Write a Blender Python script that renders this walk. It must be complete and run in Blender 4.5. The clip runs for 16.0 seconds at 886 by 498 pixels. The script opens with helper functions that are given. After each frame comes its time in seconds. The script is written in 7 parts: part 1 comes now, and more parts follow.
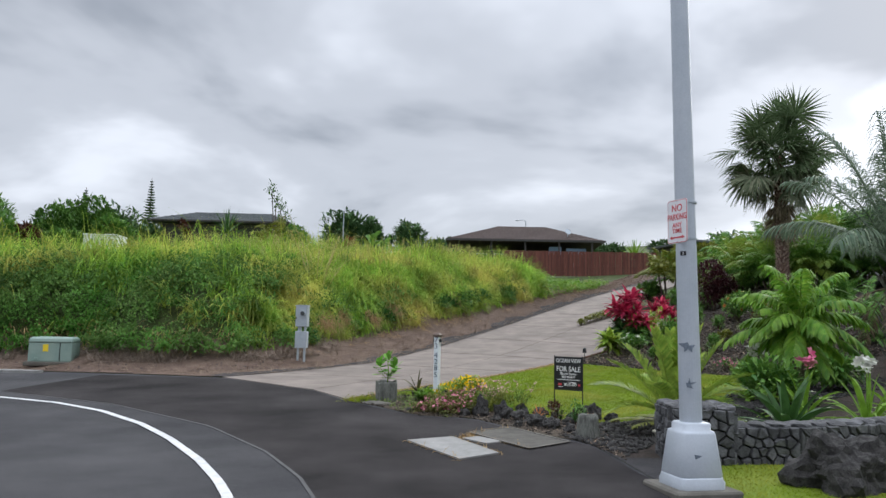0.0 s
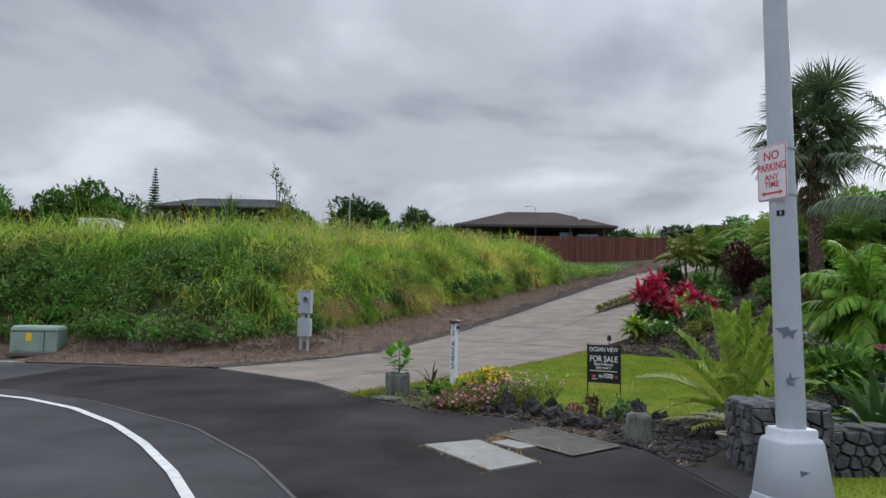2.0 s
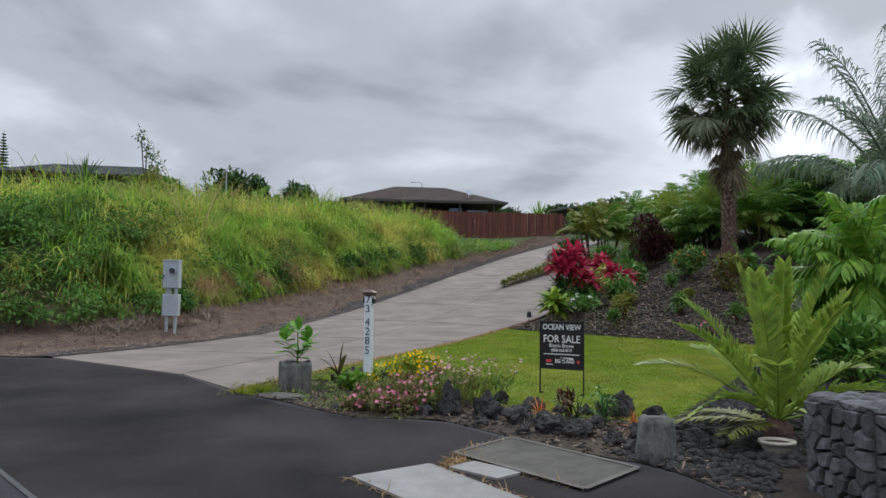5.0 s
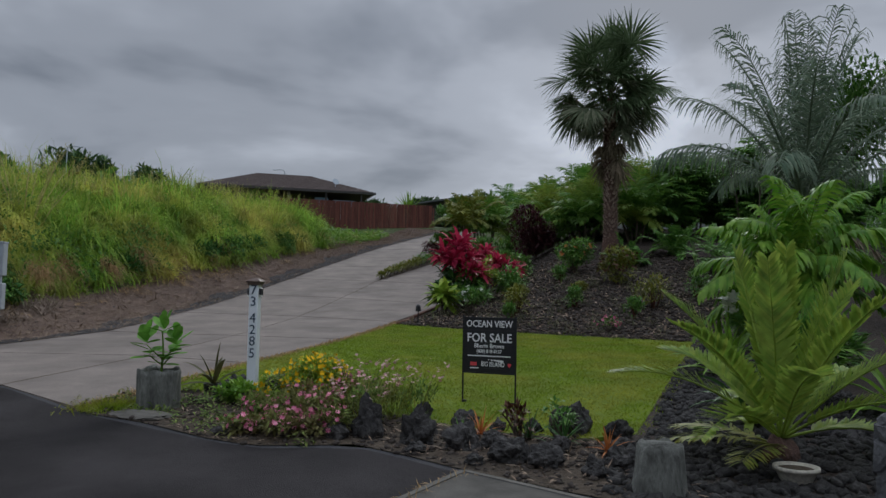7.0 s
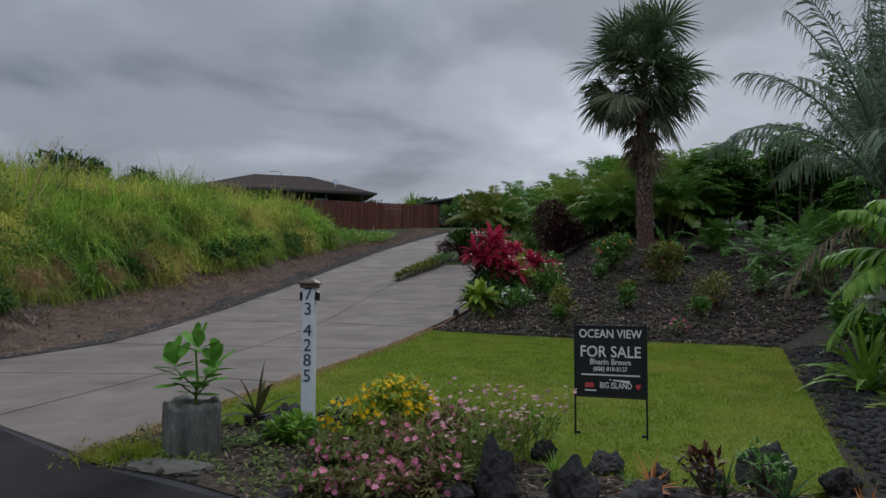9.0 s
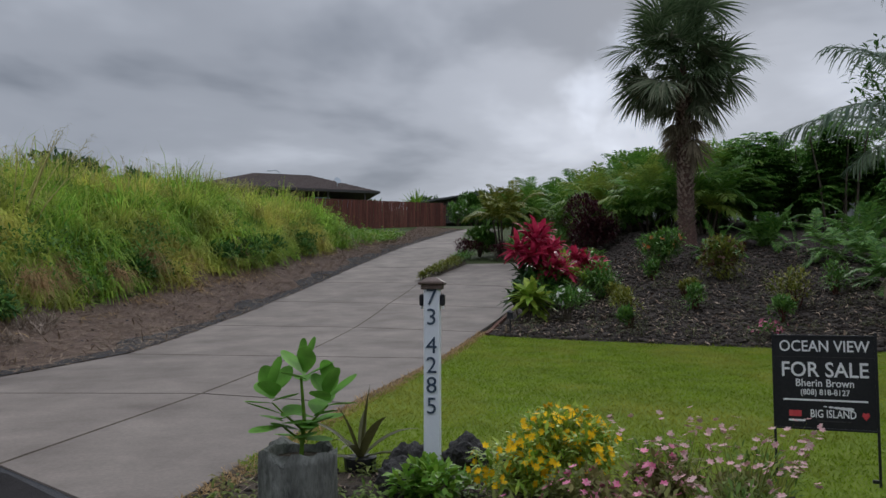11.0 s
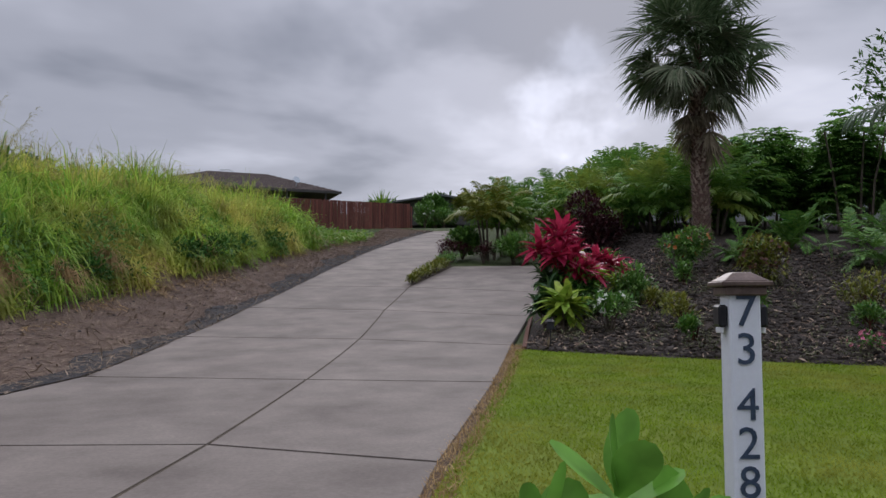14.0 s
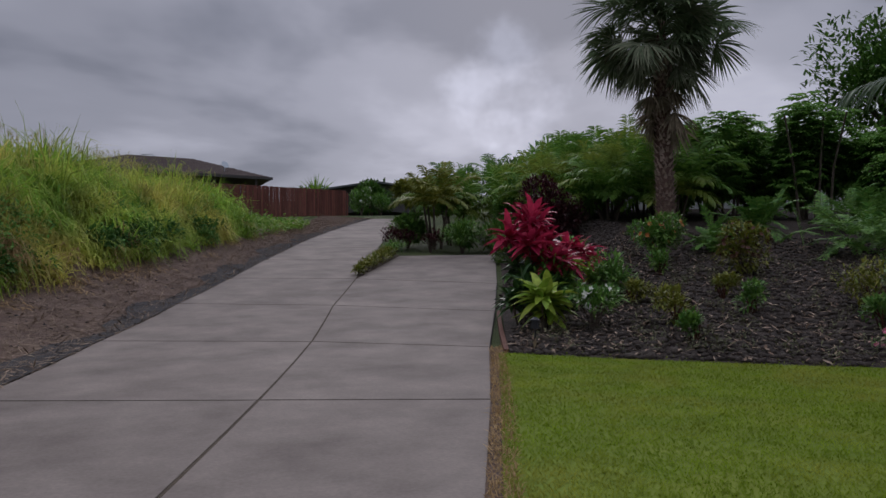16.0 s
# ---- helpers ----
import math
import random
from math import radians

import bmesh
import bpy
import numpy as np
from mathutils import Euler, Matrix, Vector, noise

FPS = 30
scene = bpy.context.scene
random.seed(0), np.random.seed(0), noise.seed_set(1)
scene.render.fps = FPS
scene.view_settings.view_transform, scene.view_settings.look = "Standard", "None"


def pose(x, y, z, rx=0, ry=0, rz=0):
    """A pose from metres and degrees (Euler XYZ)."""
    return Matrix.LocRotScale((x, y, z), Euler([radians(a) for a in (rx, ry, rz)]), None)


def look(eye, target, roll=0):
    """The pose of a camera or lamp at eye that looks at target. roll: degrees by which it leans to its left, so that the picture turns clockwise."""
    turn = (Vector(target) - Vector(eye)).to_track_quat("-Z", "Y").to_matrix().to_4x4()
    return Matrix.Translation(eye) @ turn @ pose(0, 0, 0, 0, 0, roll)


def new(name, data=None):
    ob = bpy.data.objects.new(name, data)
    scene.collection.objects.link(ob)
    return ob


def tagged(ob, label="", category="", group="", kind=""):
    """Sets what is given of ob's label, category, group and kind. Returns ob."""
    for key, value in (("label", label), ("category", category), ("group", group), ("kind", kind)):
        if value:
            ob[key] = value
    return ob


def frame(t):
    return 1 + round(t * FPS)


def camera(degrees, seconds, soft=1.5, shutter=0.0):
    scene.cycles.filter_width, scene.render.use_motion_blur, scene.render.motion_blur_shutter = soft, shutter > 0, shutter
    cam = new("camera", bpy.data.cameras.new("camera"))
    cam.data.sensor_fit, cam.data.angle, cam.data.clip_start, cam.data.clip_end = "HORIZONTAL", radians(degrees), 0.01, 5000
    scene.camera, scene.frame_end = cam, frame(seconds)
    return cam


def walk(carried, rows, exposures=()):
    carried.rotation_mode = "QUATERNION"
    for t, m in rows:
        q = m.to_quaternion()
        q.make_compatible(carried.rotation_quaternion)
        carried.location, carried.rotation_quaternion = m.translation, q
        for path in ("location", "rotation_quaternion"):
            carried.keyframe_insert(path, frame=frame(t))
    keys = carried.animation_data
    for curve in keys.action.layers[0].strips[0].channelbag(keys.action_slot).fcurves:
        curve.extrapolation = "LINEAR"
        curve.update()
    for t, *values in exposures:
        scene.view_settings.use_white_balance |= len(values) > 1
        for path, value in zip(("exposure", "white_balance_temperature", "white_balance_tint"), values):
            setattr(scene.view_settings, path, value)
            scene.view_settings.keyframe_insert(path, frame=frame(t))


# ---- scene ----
cam = camera(60.4, 16.0)
METRES, EYE, TILT, LEAN, TURN = 15.2, 1.6, 0.0, 0.0, 0.0
ROWS = [
    (0.0, 0.0, 0.0, 0.0, -0.13, 6.06, -1.25),
    (0.5, -0.0034, 0.0232, -0.0005, -0.18, 5.94, -1.08),
    (1.0, -0.0024, 0.05, -0.0012, 0.19, 5.81, -0.99),
    (1.5, -0.0063, 0.0797, -0.0026, 0.29, 5.5, -1.03),
    (2.0, -0.0122, 0.1113, -0.0036, 0.39, 5.18, -1.05),
    (2.5, -0.0163, 0.1445, -0.0045, 0.39, 5.12, -0.95),
    (3.0, -0.0229, 0.178, -0.0053, -0.51, 4.92, -0.93),
    (3.5, -0.0259, 0.2136, -0.009, -2.07, 4.59, -0.87),
    (6.0, -0.0523, 0.3744, -0.0124, -14.54, 3.4, -0.77),
    (6.5, -0.0557, 0.4034, -0.0128, -17.65, 3.5, -0.86),
    (7.0, -0.0564, 0.434, -0.0138, -19.08, 3.42, -1.0),
    (7.5, -0.0564, 0.4688, -0.0143, -19.78, 3.41, -1.02),
    (8.0, -0.0616, 0.5026, -0.0141, -20.12, 3.49, -0.85),
    (8.5, -0.0677, 0.537, -0.0143, -19.29, 3.53, -0.57),
    (9.0, -0.0773, 0.5705, -0.0138, -19.55, 3.56, -0.28),
    (11.5, -0.1145, 0.724, -0.0125, -20.05, 3.57, 0.18),
    (12.0, -0.1163, 0.7563, -0.0125, -19.21, 3.75, 0.32),
    (12.5, -0.121, 0.7875, -0.0129, -19.58, 3.97, 0.11),
    (13.0, -0.1239, 0.8165, -0.0136, -20.24, 3.99, 0.11),
    (13.5, -0.1272, 0.8437, -0.0116, -21.43, 3.98, 0.07),
    (14.0, -0.1328, 0.8702, -0.0106, -23.83, 3.9, 0.08),
    (14.5, -0.1319, 0.8996, -0.0103, -24.91, 3.58, 0.12),
    (15.0, -0.1293, 0.9283, -0.0077, -26.12, 3.19, 0.28),
    (15.5, -0.1259, 0.9579, -0.0052, -27.91, 3.03, 0.47),
    (16.0, -0.1198, 0.9855, -0.0032, -29.06, 2.99, 0.51),
]
# the clip's own brightening and darkening, in stops
EXPOSURES = [(0.0, 0.3, 6420, 8), (0.6, 0.13, 6420, 8), (1.5, 0.0, 6380, 8), (3.7, 0.0, 6320, 8), (5.8, -0.06, 6290, 8), (6.0, -0.11, 6280, 8), (6.5, -0.45, 6220, 8), (7.0, -0.76, 6150, 8), (9.0, -0.76, 6150, 8), (11.3, -0.48, 6280, 9),
             (11.7, -0.22, 6300, 9), (12.5, -0.03, 6300, 10), (13.3, -0.15, 6300, 12), (14.0, -0.38, 6280, 15), (14.5, -0.88, 6250, 18), (16.0, -0.9, 6250, 18)]
walk(cam, [(t, pose(0, 0, EYE, TILT, LEAN, TURN) @ pose(METRES * x, METRES * y, METRES * z, 90 + pitch, roll, yaw)) for t, x, y, z, yaw, pitch, roll in ROWS], EXPOSURES)

# ---- light ----
world = bpy.data.worlds.new("overcast_sky")
scene.world = world
world.use_nodes = True
wt = world.node_tree
wt.nodes.clear()


def wn(kind, **inputs):
    n = wt.nodes.new(kind)
    for k, v in inputs.items():
        n.inputs[k].default_value = v
    return n


SUN_AZ, SUN_EL = 36.0, 26.0
sky = wt.nodes.new("ShaderNodeTexSky")
sky.sky_type, sky.sun_disc = "NISHITA", False
sky.sun_elevation, sky.sun_rotation = radians(SUN_EL), radians(SUN_AZ)
tc = wt.nodes.new("ShaderNodeTexCoord")
sep = wt.nodes.new("ShaderNodeSeparateXYZ")
wt.links.new(tc.outputs["Generated"], sep.inputs[0])
zup = wt.nodes.new("ShaderNodeMath")
zup.operation = "MAXIMUM"
zup.inputs[1].default_value = 0.0
wt.links.new(sep.outputs[2], zup.inputs[0])
zadd = wt.nodes.new("ShaderNodeMath")
zadd.operation = "ADD"
zadd.inputs[1].default_value = 0.22
wt.links.new(zup.outputs[0], zadd.inputs[0])
flat = wt.nodes.new("ShaderNodeCombineXYZ")
for i in (0, 1):
    dv = wt.nodes.new("ShaderNodeMath")
    dv.operation = "DIVIDE"
    wt.links.new(sep.outputs[i], dv.inputs[0])
    wt.links.new(zadd.outputs[0], dv.inputs[1])
    wt.links.new(dv.outputs[0], flat.inputs[i])
big = wn("ShaderNodeTexNoise", Scale=1.15, Detail=5.0, Roughness=0.48, Distortion=0.25)
wt.links.new(flat.outputs[0], big.inputs["Vector"])
ramp = wt.nodes.new("ShaderNodeValToRGB")
ramp.color_ramp.interpolation = "EASE"
ramp.color_ramp.elements[0].position, ramp.color_ramp.elements[0].color = 0.36, (0.305, 0.33, 0.386, 1)
ramp.color_ramp.elements[1].position, ramp.color_ramp.elements[1].color = 0.66, (0.75, 0.78, 0.866, 1)
mid = ramp.color_ramp.elements.new(0.5)
mid.color = (0.50, 0.525, 0.592, 1)
wt.links.new(big.outputs["Fac"], ramp.inputs[0])
# thinner cloud toward the sun
sund = wt.nodes.new("ShaderNodeVectorMath")
sund.operation = "DOT_PRODUCT"
sund.inputs[1].default_value = (math.sin(radians(SUN_AZ)) * math.cos(radians(SUN_EL)), math.cos(radians(SUN_AZ)) * math.cos(radians(SUN_EL)), math.sin(radians(SUN_EL)))
wt.links.new(tc.outputs["Generated"], sund.inputs[0])
glow = wt.nodes.new("ShaderNodeMapRange")
glow.interpolation_type = "SMOOTHSTEP"
for k, v in ((1, 0.84), (2, 1.0), (3, 1.0), (4, 1.4)):
    glow.inputs[k].default_value = v
wt.links.new(sund.outputs["Value"], glow.inputs[0])
# a ragged thin place in the cloud, low beside the sun
THIN_AZ, THIN_EL = 34.9, 15.0
thin_d = wt.nodes.new("ShaderNodeVectorMath")
thin_d.operation = "DOT_PRODUCT"
thin_d.inputs[1].default_value = (math.sin(radians(THIN_AZ)) * math.cos(radians(THIN_EL)), math.cos(radians(THIN_AZ)) * math.cos(radians(THIN_EL)), math.sin(radians(THIN_EL)))
wt.links.new(tc.outputs["Generated"], thin_d.inputs[0])
rag = wn("ShaderNodeTexNoise", Scale=9.0, Detail=4.0, Roughness=0.55)
wt.links.new(tc.outputs["Generated"], rag.inputs["Vector"])
rag_s = wt.nodes.new("ShaderNodeMath")
rag_s.operation = "MULTIPLY_ADD"
rag_s.inputs[1].default_value, rag_s.inputs[2].default_value = 0.02, -0.0095
wt.links.new(rag.outputs["Fac"], rag_s.inputs[0])
thin_sum = wt.nodes.new("ShaderNodeMath")
thin_sum.operation = "ADD"
wt.links.new(thin_d.outputs["Value"], thin_sum.inputs[0])
wt.links.new(rag_s.outputs[0], thin_sum.inputs[1])
thin = wt.nodes.new("ShaderNodeMapRange")
thin.interpolation_type = "SMOOTHERSTEP"
for k, v in ((1, 0.9955), (2, 1.003), (3, 1.0), (4, 1.6)):
    thin.inputs[k].default_value = v
wt.links.new(thin_sum.outputs[0], thin.inputs[0])
# an overcast sky is brightest overhead
zen = wt.nodes.new("ShaderNodeMapRange")
zen.interpolation_type = "SMOOTHSTEP"
for k, v in ((1, 0.35), (2, 1.0), (3, 1.0), (4, 3.7)):
    zen.inputs[k].default_value = v
wt.links.new(sep.outputs[2], zen.inputs[0])
lum = wt.nodes.new("ShaderNodeMath")
lum.operation = "MULTIPLY"
wt.links.new(glow.outputs[0], lum.inputs[0])
wt.links.new(zen.outputs[0], lum.inputs[1])
lum2 = wt.nodes.new("ShaderNodeMath")
lum2.operation = "MULTIPLY"
wt.links.new(lum.outputs[0], lum2.inputs[0])
wt.links.new(thin.outputs[0], lum2.inputs[1])
bright = wt.nodes.new("ShaderNodeVectorMath")
bright.operation = "SCALE"
wt.links.new(ramp.outputs[0], bright.inputs[0])
wt.links.new(lum2.outputs[0], bright.inputs["Scale"])
bg1, bg2 = wt.nodes.new("ShaderNodeBackground"), wt.nodes.new("ShaderNodeBackground")
bg1.inputs[1].default_value = 0.08
bg2.inputs[1].default_value = 1.0
wt.links.new(sky.outputs[0], bg1.inputs[0])
wt.links.new(bright.outputs[0], bg2.inputs[0])
mixw = wt.nodes.new("ShaderNodeMixShader")
mixw.inputs[0].default_value = 0.93
wt.links.new(bg1.outputs[0], mixw.inputs[1])
wt.links.new(bg2.outputs[0], mixw.inputs[2])
wout = wt.nodes.new("ShaderNodeOutputWorld")
wt.links.new(mixw.outputs[0], wout.inputs[0])

sun = new("sun", bpy.data.lights.new("sun", "SUN"))
sun.data.energy, sun.data.angle, sun.data.color = 1.5, radians(25), (1.0, 0.97, 0.92)
sun.matrix_world = look((0, 0, 30), (-math.sin(radians(SUN_AZ)) * 30, -math.cos(radians(SUN_AZ)) * 30, 30 - 30 * math.tan(radians(SUN_EL))))

# ---- materials ----


def nd(m, kind, **inputs):
    n = m.node_tree.nodes.new(kind)
    for k, v in inputs.items():
        n.inputs[k].default_value = v
    return n


def base_mat(name):
    m = bpy.data.materials.new(name)
    m.use_nodes = True
    return m, m.node_tree.nodes["Principled BSDF"], m.node_tree.links


def mat(name, a, b, scale=3.0, rough=0.85, bump=0.3, fine=40.0, metal=0.0, contrast=0.25, speck=0.35, vary=0.0, dist=0.02, spec=0.3, stretch=1.0):
    """Two colours mingled by noise, with fine grain, relief and a little change from piece to piece."""
    m, p, ln = base_mat(name)
    g = nd(m, "ShaderNodeNewGeometry")
    n1 = nd(m, "ShaderNodeTexNoise", Scale=scale, Detail=6.0, Roughness=0.6)
    n2 = nd(m, "ShaderNodeTexNoise", Scale=fine, Detail=4.0, Roughness=0.65)
    vm = nd(m, "ShaderNodeVectorMath")
    vm.operation = "MULTIPLY"
    vm.inputs[1].default_value = (1, 1, stretch)
    ln.new(g.outputs["Position"], vm.inputs[0])
    ln.new(vm.outputs[0], n1.inputs["Vector"])
    ln.new(vm.outputs[0], n2.inputs["Vector"])
    mr = nd(m, "ShaderNodeMapRange", **{"From Min": 0.5 - contrast, "From Max": 0.5 + contrast})
    ln.new(n1.outputs["Fac"], mr.inputs[0])
    mx = nd(m, "ShaderNodeMix")
    mx.data_type = "RGBA"
    mx.inputs[6].default_value, mx.inputs[7].default_value = (*a, 1), (*b, 1)
    ln.new(mr.outputs[0], mx.inputs[0])
    mr2 = nd(m, "ShaderNodeMapRange", **{"From Min": 0.25, "From Max": 0.75, "To Min": 1 - speck, "To Max": 1 + speck})
    ln.new(n2.outputs["Fac"], mr2.inputs[0])
    oi = nd(m, "ShaderNodeObjectInfo")
    mr3 = nd(m, "ShaderNodeMapRange", **{"To Min": 1 - vary, "To Max": 1 + vary})
    ln.new(oi.outputs["Random"], mr3.inputs[0])
    mul = nd(m, "ShaderNodeMath")
    mul.operation = "MULTIPLY"
    ln.new(mr2.outputs[0], mul.inputs[0])
    ln.new(mr3.outputs[0], mul.inputs[1])
    sc = nd(m, "ShaderNodeVectorMath")
    sc.operation = "SCALE"
    ln.new(mx.outputs[2], sc.inputs[0])
    ln.new(mul.outputs[0], sc.inputs["Scale"])
    ln.new(sc.outputs[0], p.inputs["Base Color"])
    p.inputs["Roughness"].default_value, p.inputs["Metallic"].default_value = rough, metal
    p.inputs["Specular IOR Level"].default_value = spec
    if bump:
        bp = nd(m, "ShaderNodeBump", Strength=bump, Distance=dist)
        ln.new(n2.outputs["Fac"], bp.inputs["Height"])
        ln.new(bp.outputs[0], p.inputs["Normal"])
    return m


def leaf(name, a, b, rough=0.5, trans=0.25, patch=0.7, c=None, mott=9.0, deep=0.3):
    """Leaves: each one its own tint between a and b; patches of c over a wide stand."""
    m, p, ln = base_mat(name)
    g = nd(m, "ShaderNodeNewGeometry")
    mx = nd(m, "ShaderNodeMix")
    mx.data_type = "RGBA"
    mx.inputs[6].default_value, mx.inputs[7].default_value = (*a, 1), (*b, 1)
    ln.new(g.outputs["Random Per Island"], mx.inputs[0])
    n1 = nd(m, "ShaderNodeTexNoise", Scale=patch, Detail=4.0)
    ln.new(g.outputs["Position"], n1.inputs["Vector"])
    col = mx.outputs[2]
    if c:
        mc = nd(m, "ShaderNodeMix")
        mc.data_type = "RGBA"
        mr = nd(m, "ShaderNodeMapRange", **{"From Min": 0.45, "From Max": 0.62})
        ln.new(n1.outputs["Fac"], mr.inputs[0])
        ln.new(mr.outputs[0], mc.inputs[0])
        ln.new(col, mc.inputs[6])
        mc.inputs[7].default_value = (*c, 1)
        col = mc.outputs[2]
    n2 = nd(m, "ShaderNodeTexNoise", Scale=mott, Detail=3.0)
    ln.new(g.outputs["Position"], n2.inputs["Vector"])
    mr2 = nd(m, "ShaderNodeMapRange", **{"From Min": 0.3, "From Max": 0.7, "To Min": 1 - deep, "To Max": 1 + deep})
    ln.new(n2.outputs["Fac"], mr2.inputs[0])
    sc = nd(m, "ShaderNodeVectorMath")
    sc.operation = "SCALE"
    ln.new(col, sc.inputs[0])
    ln.new(mr2.outputs[0], sc.inputs["Scale"])
    ln.new(sc.outputs[0], p.inputs["Base Color"])
    p.inputs["Roughness"].default_value = rough
    p.inputs["Specular IOR Level"].default_value = 0.22 if rough < 0.52 else 0.1
    tr = nd(m, "ShaderNodeBsdfTranslucent")
    ln.new(sc.outputs[0], tr.inputs[0])
    ms = nd(m, "ShaderNodeMixShader")
    ms.inputs[0].default_value = trans
    ln.new(p.outputs[0], ms.inputs[1])
    ln.new(tr.outputs[0], ms.inputs[2])
    ln.new(ms.outputs[0], m.node_tree.nodes["Material Output"].inputs[0])
    return m


ASPHALT = mat("asphalt", (0.033, 0.033, 0.0355), (0.078, 0.076, 0.078), 0.4, 0.92, 0.8, 110, contrast=0.18, speck=0.55, dist=0.008, spec=0.15)
CONCRETE = mat("driveway_concrete", (0.125, 0.102, 0.087), (0.245, 0.207, 0.177), 1.1, 0.85, 0.25, 34, contrast=0.22, speck=0.16, vary=0.09, dist=0.004)
DARK_ASPHALT = mat("newer_asphalt", (0.0115, 0.0100, 0.0100), (0.043, 0.0385, 0.0385), 0.55, 0.93, 0.8, 110, contrast=0.17, speck=0.6, dist=0.008, spec=0.14)
PALE_CONCRETE = mat("pale_concrete", (0.19, 0.19, 0.178), (0.32, 0.31, 0.295), 4, 0.9, 0.4, 90, speck=0.15, dist=0.004)
OLD_CONCRETE = mat("stained_concrete", (0.085, 0.078, 0.066), (0.17, 0.158, 0.135), 4, 0.9, 0.4, 90, speck=0.2, dist=0.004)
STAINED_COVER = mat("dark_stained_cover", (0.05, 0.046, 0.039), (0.12, 0.11, 0.094), 4, 0.9, 0.4, 90, speck=0.2, dist=0.004)
ROAD_PAINT = mat("worn_road_paint", (0.75, 0.75, 0.73), (0.42, 0.42, 0.42), 9, 0.7, 0.3, 120, contrast=0.3, speck=0.15, dist=0.003)
SEAL = mat("crack_seal", (0.10, 0.098, 0.097), (0.045, 0.044, 0.045), 3, 0.7, 0.2, 120, dist=0.003)
SOIL = mat("ground_soil", (0.045, 0.035, 0.025), (0.10, 0.075, 0.05), 1.2, 0.95, 0.8, 25, dist=0.05)
GREEN_SOIL = mat("hill_ground_cover", (0.03, 0.05, 0.012), (0.07, 0.085, 0.025), 0.6, 0.95, 0.8, 9, dist=0.1)
VERGE = mat("dry_verge_soil", (0.09, 0.06, 0.046), (0.21, 0.145, 0.11), 1.8, 0.95, 1.0, 24, dist=0.05)
CINDER = mat("lava_cinder", (0.035, 0.034, 0.036), (0.065, 0.06, 0.06), 3, 0.95, 0.9, 50, dist=0.03)
MULCH = mat("lava_mulch_bed", (0.03, 0.024, 0.02), (0.075, 0.055, 0.043), 2, 0.95, 1.0, 22, dist=0.06)
LAVA = mat("lava_rock", (0.014, 0.013, 0.013), (0.085, 0.08, 0.075), 13, 0.92, 0.9, 45, vary=0.35, dist=0.02)
WALL_STONE = mat("wall_lava_stone", (0.045, 0.045, 0.047), (0.15, 0.15, 0.153), 9, 0.9, 0.9, 45, vary=0.35, dist=0.015)
MORTAR = mat("dark_mortar", (0.02, 0.02, 0.02), (0.035, 0.035, 0.035), 6, 0.95, 0.5, 60)
LAWN_SOIL = mat("lawn_turf", (0.11, 0.17, 0.010), (0.17, 0.21, 0.020), 1.5, 0.95, 0.25, 60, speck=0.15, dist=0.01)
LAWN = leaf("lawn_grass", (0.165, 0.25, 0.015), (0.205, 0.285, 0.02), 0.8, 0.45, 0.9, (0.275, 0.29, 0.04), 2.2, 0.22)
TALL_GRASS = leaf("tall_grass", (0.135, 0.31, 0.033), (0.36, 0.48, 0.075), 0.6, 0.38, 0.3, (0.46, 0.44, 0.10), 0.8, 0.55)
SEED = leaf("grass_seed_heads", (0.33, 0.30, 0.11), (0.42, 0.38, 0.16), 0.8, 0.3)
WEEDS = leaf("leafy_weeds", (0.07, 0.155, 0.036), (0.165, 0.27, 0.066), 0.75, 0.3, 0.35, (0.095, 0.24, 0.04), 0.9, 0.45)
FOOT_WEED = leaf("dark_weed_leaf", (0.035, 0.115, 0.025), (0.09, 0.20, 0.045), 0.6, 0.2)
DRY = leaf("dry_grass", (0.30, 0.19, 0.09), (0.48, 0.34, 0.17), 0.9, 0.3)
LITTER = leaf("leaf_litter", (0.12, 0.078, 0.052), (0.38, 0.29, 0.21), 0.9, 0.05)
PALM = leaf("fan_palm_leaf", (0.068, 0.115, 0.048), (0.17, 0.22, 0.115), 0.66, 0.22)
OLD_PALM = leaf("ageing_palm_leaf", (0.09, 0.12, 0.065), (0.21, 0.22, 0.145), 0.75, 0.2)
BRUSH = leaf("dead_brush", (0.17, 0.13, 0.10), (0.36, 0.29, 0.235), 0.9, 0.1)
PALM_DEAD = leaf("dead_palm_leaf", (0.10, 0.08, 0.055), (0.27, 0.22, 0.15), 0.85, 0.15)
PALM_TRUNK = mat("palm_trunk", (0.07, 0.04, 0.032), (0.15, 0.09, 0.07), 9, 0.95, 0.9, 35, dist=0.03)
GREY_PALM = leaf("feather_palm_leaf", (0.10, 0.155, 0.10), (0.22, 0.27, 0.185), 0.55, 0.3)
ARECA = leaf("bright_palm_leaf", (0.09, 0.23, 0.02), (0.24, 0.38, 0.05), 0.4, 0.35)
# darker copy of ARECA, the screening row's shade put into its leaf colour
ARECA_SHADED = leaf("shaded_palm_leaf", (0.07, 0.18, 0.025), (0.18, 0.31, 0.05), 0.5, 0.36, 0.5, (0.23, 0.29, 0.045))
CYCAD = leaf("cycad_leaf", (0.20, 0.33, 0.05), (0.38, 0.46, 0.08), 0.42, 0.4)
HEDGE = leaf("umbrella_leaf", (0.085, 0.22, 0.04), (0.19, 0.345, 0.065), 0.42, 0.45)
SHRUB = leaf("shrub_leaf", (0.065, 0.18, 0.035), (0.18, 0.32, 0.06), 0.45, 0.2)
LIME = leaf("lime_leaf", (0.17, 0.30, 0.03), (0.36, 0.44, 0.06), 0.4, 0.3)
